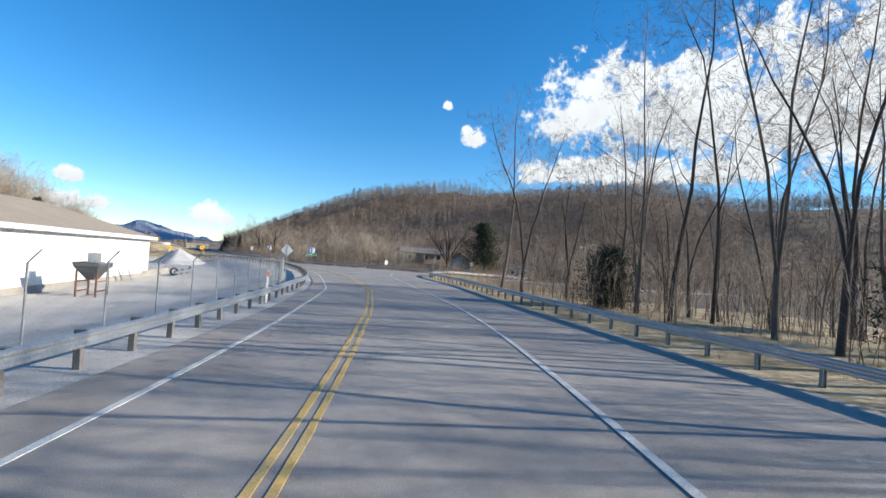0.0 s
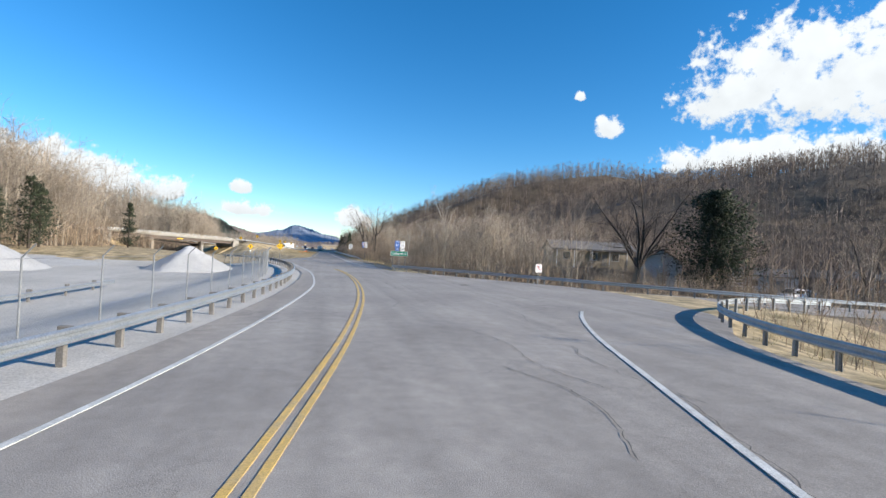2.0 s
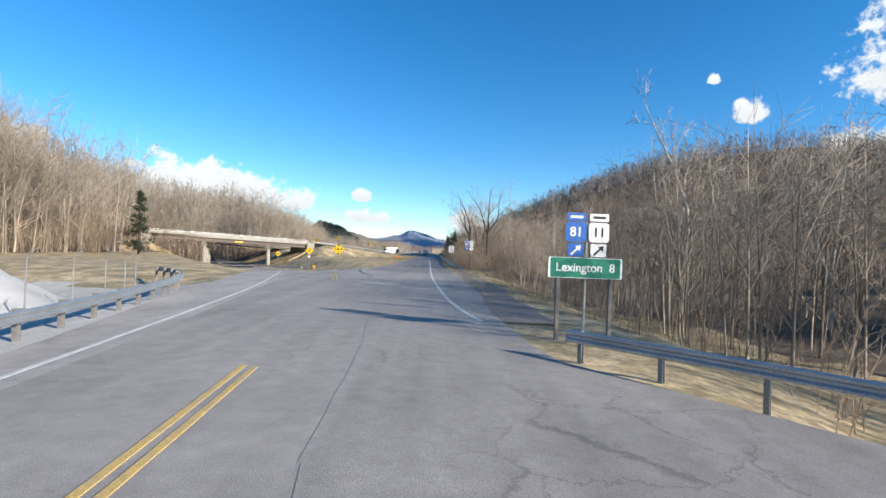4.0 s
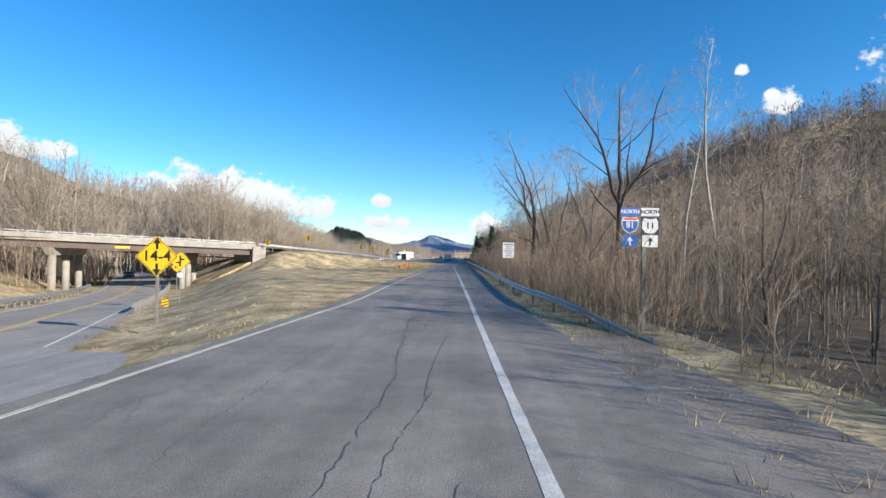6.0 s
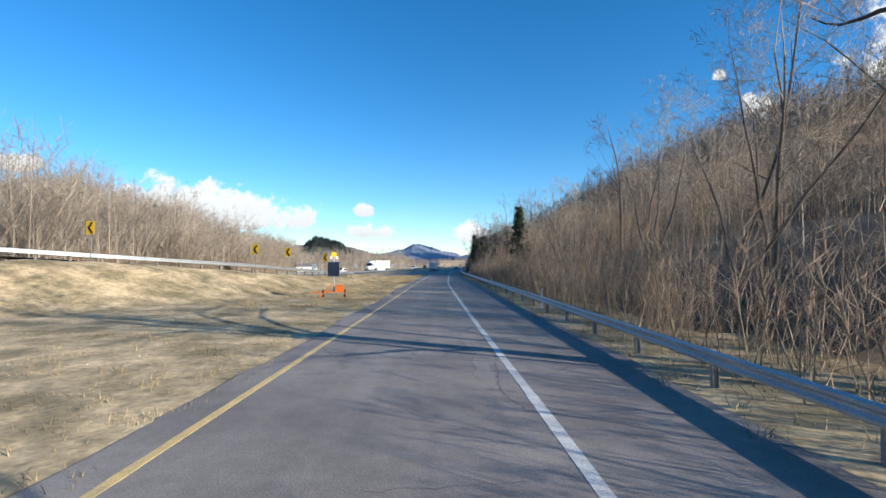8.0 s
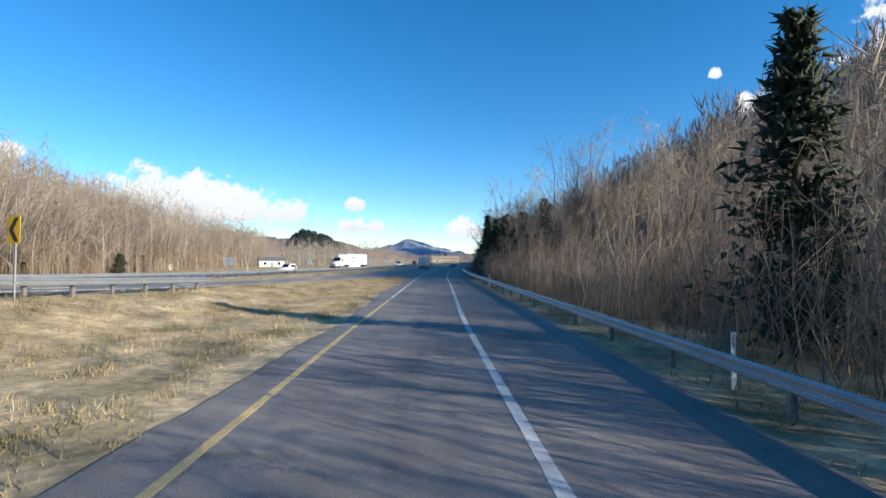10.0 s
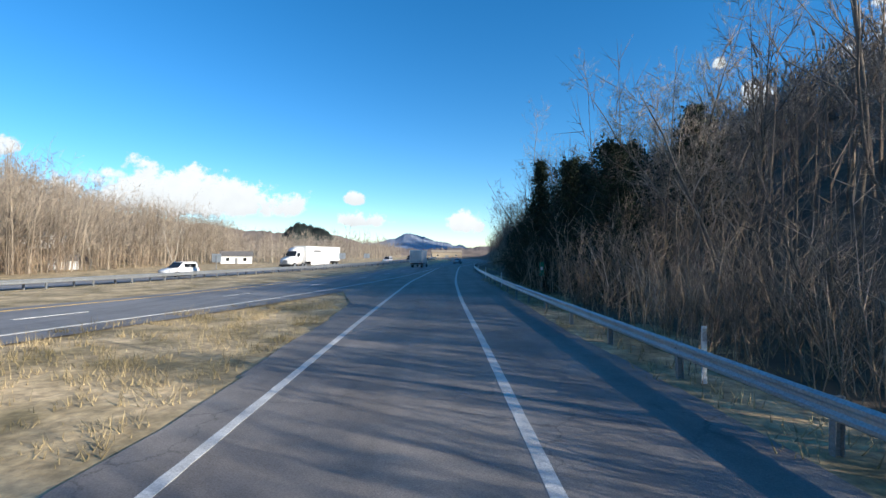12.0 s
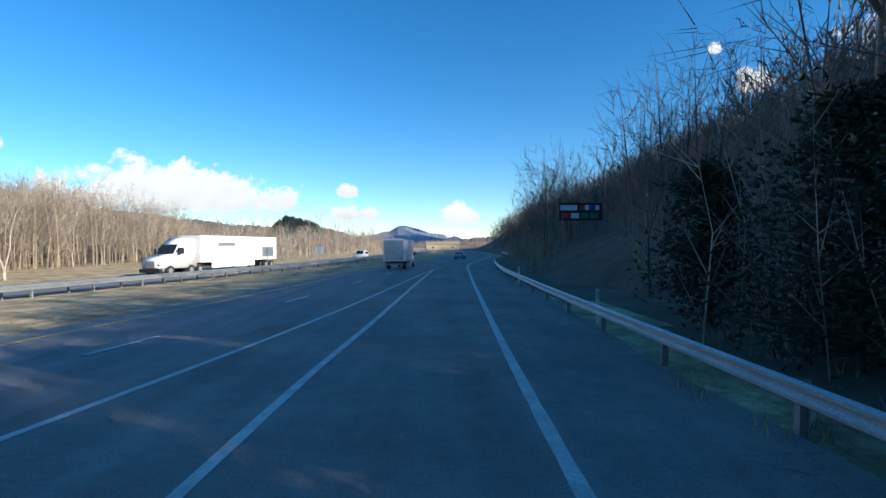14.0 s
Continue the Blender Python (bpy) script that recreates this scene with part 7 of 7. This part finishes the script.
def box_truck(x, y, z, yaw):
    thing = empty("box_truck", pose(x, y, z, 0, 0, yaw), "white box truck with a roll-up rear door", "truck")
    boxes("cargo_box", VAN_WHITE, thing, (-1.2, 1.2, -3.6, 1.6, 0.95, 3.35), (-1.1, 1.1, 1.6, 2.7, 2.35, 3.33), bevel=0.04)
    d = boxes("rear_door", STEEL, thing, (-1.08, 1.08, -3.63, -3.6, 1.05, 3.2), label="grey roll-up door")
    for k in range(7):
        boxes("door_slat", STEEL_DULL, d, (-1.06, 1.06, -3.637, -3.63, 1.33 + 0.29 * k, 1.345 + 0.29 * k))
    cab = loft("cab", [(1.65, 0.98, 0.88, 0.55, 2.25), (2.6, 0.99, 0.86, 0.5, 2.28), (3.35, 0.98, 0.86, 0.5, 1.45), (4.35, 0.9, 0.82, 0.5, 1.2)], VAN_WHITE, thing, bevel=0.05)
    boxes("side_glass", GLASS_DARK, cab, (0.93, 0.985, 1.95, 2.85, 1.4, 2.05), (-0.985, -0.93, 1.95, 2.85, 1.4, 2.05))
    boxes("chassis", BLACK_SIGN, thing, (-0.45, 0.45, -3.5, 3.2, 0.55, 0.95))
    boxes("bumper", STEEL_DULL, thing, (-1.1, 1.1, -3.75, -3.6, 0.5, 0.68), bevel=0.02)
    boxes("fuel_tank", STEEL, thing, (0.75, 1.12, -0.4, 0.9, 0.5, 0.9), bevel=0.05)
    boxes("tool_box", STEEL_DULL, thing, (-1.12, -0.75, -0.6, 0.8, 0.5, 0.9), bevel=0.03)
    for sx in (-1, 1):
        boxes("tail_lamp", LAMP_RED, thing, (sx * 0.85 - 0.12, sx * 0.85 + 0.12, -3.77, -3.74, 0.7, 0.85))
        boxes("mirror", BLACK_SIGN, thing, (sx * 1.18 - 0.1, sx * 1.18 + 0.1, 2.75, 2.85, 1.5, 1.9), bevel=0.02)
        for wy in (-2.2, 3.3):
            wheel(thing, sx * 0.92, wy, 0.42, 0.36 if wy < 0 else 0.26, sx)
    return thing


def semi(x, y, z, yaw):
    thing = empty("semi_truck", pose(x, y, z, 0, 0, yaw), "white semi truck with a long plain white trailer", "truck")
    t = boxes("trailer", VAN_WHITE, thing, (-1.3, 1.3, -12.5, 2.2, 1.15, 4.05), bevel=0.03)
    boxes("side_skirt", VAN_WHITE, t, (1.22, 1.27, -7.5, 0.4, 0.5, 1.15), (-1.27, -1.22, -7.5, 0.4, 0.5, 1.15))
    boxes("side_mark", STEEL_DULL, t, (-1.306, -1.3, -3.6, -0.6, 2.9, 3.3), (1.3, 1.306, -3.6, -0.6, 2.9, 3.3), label="faded lettering band")
    c = loft("cab", [(2.6, 1.2, 1.0, 0.7, 3.7), (4.0, 1.2, 1.0, 0.7, 3.75), (4.9, 1.2, 1.02, 0.7, 3.2), (5.6, 1.18, 1.0, 0.7, 2.1), (7.2, 1.1, 0.95, 0.7, 1.75), (7.5, 1.0, 0.9, 0.7, 1.5)], VAN_WHITE, thing, bevel=0.08)
    boxes("side_glass", GLASS_DARK, c, (1.12, 1.2, 4.45, 5.2, 2.1, 2.75), (-1.2, -1.12, 4.45, 5.2, 2.1, 2.75))
    verts = [(-0.95, 5.66, 2.12), (0.95, 5.66, 2.12), (0.92, 5.0, 3.05), (-0.92, 5.0, 3.05)]
    mesh_object("windscreen", verts + [(a, b_ + 0.05, c_ + 0.04) for a, b_, c_ in verts], [(0, 1, 2, 3), (4, 7, 6, 5), (0, 4, 5, 1), (1, 5, 6, 2), (2, 6, 7, 3), (3, 7, 4, 0)], GLASS_DARK, c)
    boxes("grille", STEEL_DULL, thing, (-0.5, 0.5, 7.48, 7.54, 0.8, 1.45), bevel=0.03)
    boxes("bumper", BLACK_SIGN, thing, (-1.15, 1.15, 7.3, 7.62, 0.35, 0.72), bevel=0.05)
    boxes("chassis", BLACK_SIGN, thing, (-0.5, 0.5, -12, 6.5, 0.75, 1.1))
    for sx in (-1, 1):
        boxes("headlamp", STEEL, thing, (sx * 0.85 - 0.16, sx * 0.85 + 0.16, 7.3, 7.5, 0.95, 1.2), bevel=0.03)
        boxes("mirror", BLACK_SIGN, thing, (sx * 1.4 - 0.08, sx * 1.4 + 0.08, 5.3, 5.45, 2.0, 2.7), bevel=0.02)
        for wy in (-11.4, -10.1, 2.2, 3.5, 6.3):
            wheel(thing, sx * (1.0 if wy < 6 else 1.08), wy, 0.5, 0.5 if wy < 6 else 0.3, sx)
    return thing


def along(line, y, off):
    """Place and heading on a road line at y, moved to the right by off."""
    l = side(line, off)
    k = int(np.abs(l[:, 1] - y).argmin())
    d = l[min(k + 1, len(l) - 1)] - l[max(k - 1, 0)]
    return l[k][0], l[k][1], l[k][2] + 0.0, math.degrees(math.atan2(-d[0], d[1]))


x, y, z, a = along(HIGHWAY, 242, -4.4)
box_truck(x, y, z, a)
x, y, z, a = along(ONCOMING, 239, -1.5)
semi(x, y, z, a + 180)
x, y, z, a = along(HIGHWAY, 282, -1.7)
car(x, y, z, a, CAR_SILVER, "silver car driving away on the highway", False)
x, y, z, a = along(ONCOMING, 278, 2.0)
car(x, y, z, a + 180, VAN_WHITE, "white car approaching on the far carriageway", True)
x, y, z, a = along(ONCOMING, 330, -1.5)
car(x, y, z, a + 180, CAR_DARK, "dark car approaching on the far carriageway", True)
x, y, z, a = along(ONCOMING, 203, 2.0)
car(x, y, z, a + 180, VAN_WHITE, "white station wagon on the far carriageway", True)
x, y, z, a = along(CENTRE, 112, -1.7)
car(x, y, z, a + 180, CAR_DARK, "dark car approaching under the bridge", False)
car(-101, 254, zat(-101, 254) + 0.05, 100, CAR_RED, "red car parked by the mobile home", False)
car(64, -32, zat(64, -32) + 0.05, 60, CAR_SILVER, "silver car parked in the valley", False)
car(58, -36, zat(58, -36) + 0.05, 100, VAN_WHITE, "white car parked in the valley", True)

# ---- road wear ----
def crack(points, width, seed, name="crack"):
    r = np.random.default_rng(seed)
    p = curve([(x, y, 0.0) for x, y in points], 0.12)
    p[:, :2] += np.cumsum(r.normal(0, 0.03, (len(p), 2)), 0) * 0.8 + r.normal(0, 0.015, (len(p), 2))
    d = np.gradient(p[:, :2], axis=0)
    d /= np.linalg.norm(d, axis=1)[:, None]
    w = width * r.uniform(0.15, 1.1, len(p)) / 2 * 0.6
    w[0] = w[-1] = 0.002
    verts, faces = [], []
    for i, q in enumerate(p):
        o = np.array([d[i, 1], -d[i, 0]]) * w[i]
        verts += [(q[0] - o[0], q[1] - o[1], 0.011), (q[0] + o[0], q[1] + o[1], 0.011)]
    for i in range(len(p) - 1):
        faces.append((2 * i, 2 * i + 1, 2 * i + 3, 2 * i + 2))
    return verts, faces


def cracks(name, lines, label):
    verts, faces = [], []
    for k, (pts, w) in enumerate(lines):
        v, f = crack(pts, w, 40 + k)
        faces += [tuple(i + len(verts) for i in q) for q in f]
        verts += v
    return tagged(mesh_object(name, verts, faces, CRACK), label, "road crack", kind="structure")


r_ = np.random.default_rng(12)
lines = []
for k in range(26):
    y = r_.uniform(4, 150)
    x = r_.uniform(-5.4, -0.8)
    lines.append(([(x, y), (x + r_.normal(0, 0.2), y + r_.uniform(2, 4)), (x + r_.normal(0, 0.3), y + r_.uniform(5, 9))], 0.035))
for k in range(16):
    y = r_.uniform(8, 150)
    x = r_.uniform(-5.6, -3.0)
    lines.append(([(x, y), (x + r_.uniform(0.8, 1.6), y + r_.normal(0, 0.2)), (x + r_.uniform(2, 3.6), y + r_.normal(0, 0.3))], 0.03))
lines += [([(-3.6, 10), (-2.4, 16), (-1.9, 24), (-2.6, 34), (-2.7, 44)], 0.06), ([(-5, 2), (-3.4, 8), (-2.6, 14)], 0.06)]
for pts in ([(0.6, -56), (0.9, -53.5), (0.7, -51), (1.2, -48.5)], [(1.2, -79), (0.7, -76.5), (0.9, -74), (0.2, -71.5)], [(2.6, -80), (2.2, -77), (2.6, -74.5)], [(-0.4, -82), (0.4, -79.5), (-0.2, -77)], [(3.6, -70), (4.2, -67), (3.9, -64)], [(-5.5, -101), (-4.9, -99.4), (-3.6, -98.5)], [(-1.2, -66), (-0.7, -63), (-1.0, -60)], [(-7.7, -107), (-5.6, -100.6), (-3.2, -93), (-0.9, -86.5), (1.6, -79.6)]):
    lines.append((pts, 0.045))
cracks("pavement_cracks", lines, "dark wandering cracks in the asphalt")
bm = bmesh.new()
tube(bm, (0, 0, 0.03), (0.5, 0.12, 0.05), 0.025, 0.02, n=6)
tube(bm, (0.5, 0.12, 0.05), (0.85, 0.1, 0.03), 0.02, 0.01, n=6)
ob = part("stick", bm, BARK_DARK)
ob.matrix_basis = pose(6.6, -50.5, 0.0, 0, 0, 20)
tagged(ob, "broken stick lying on the asphalt", "stick")
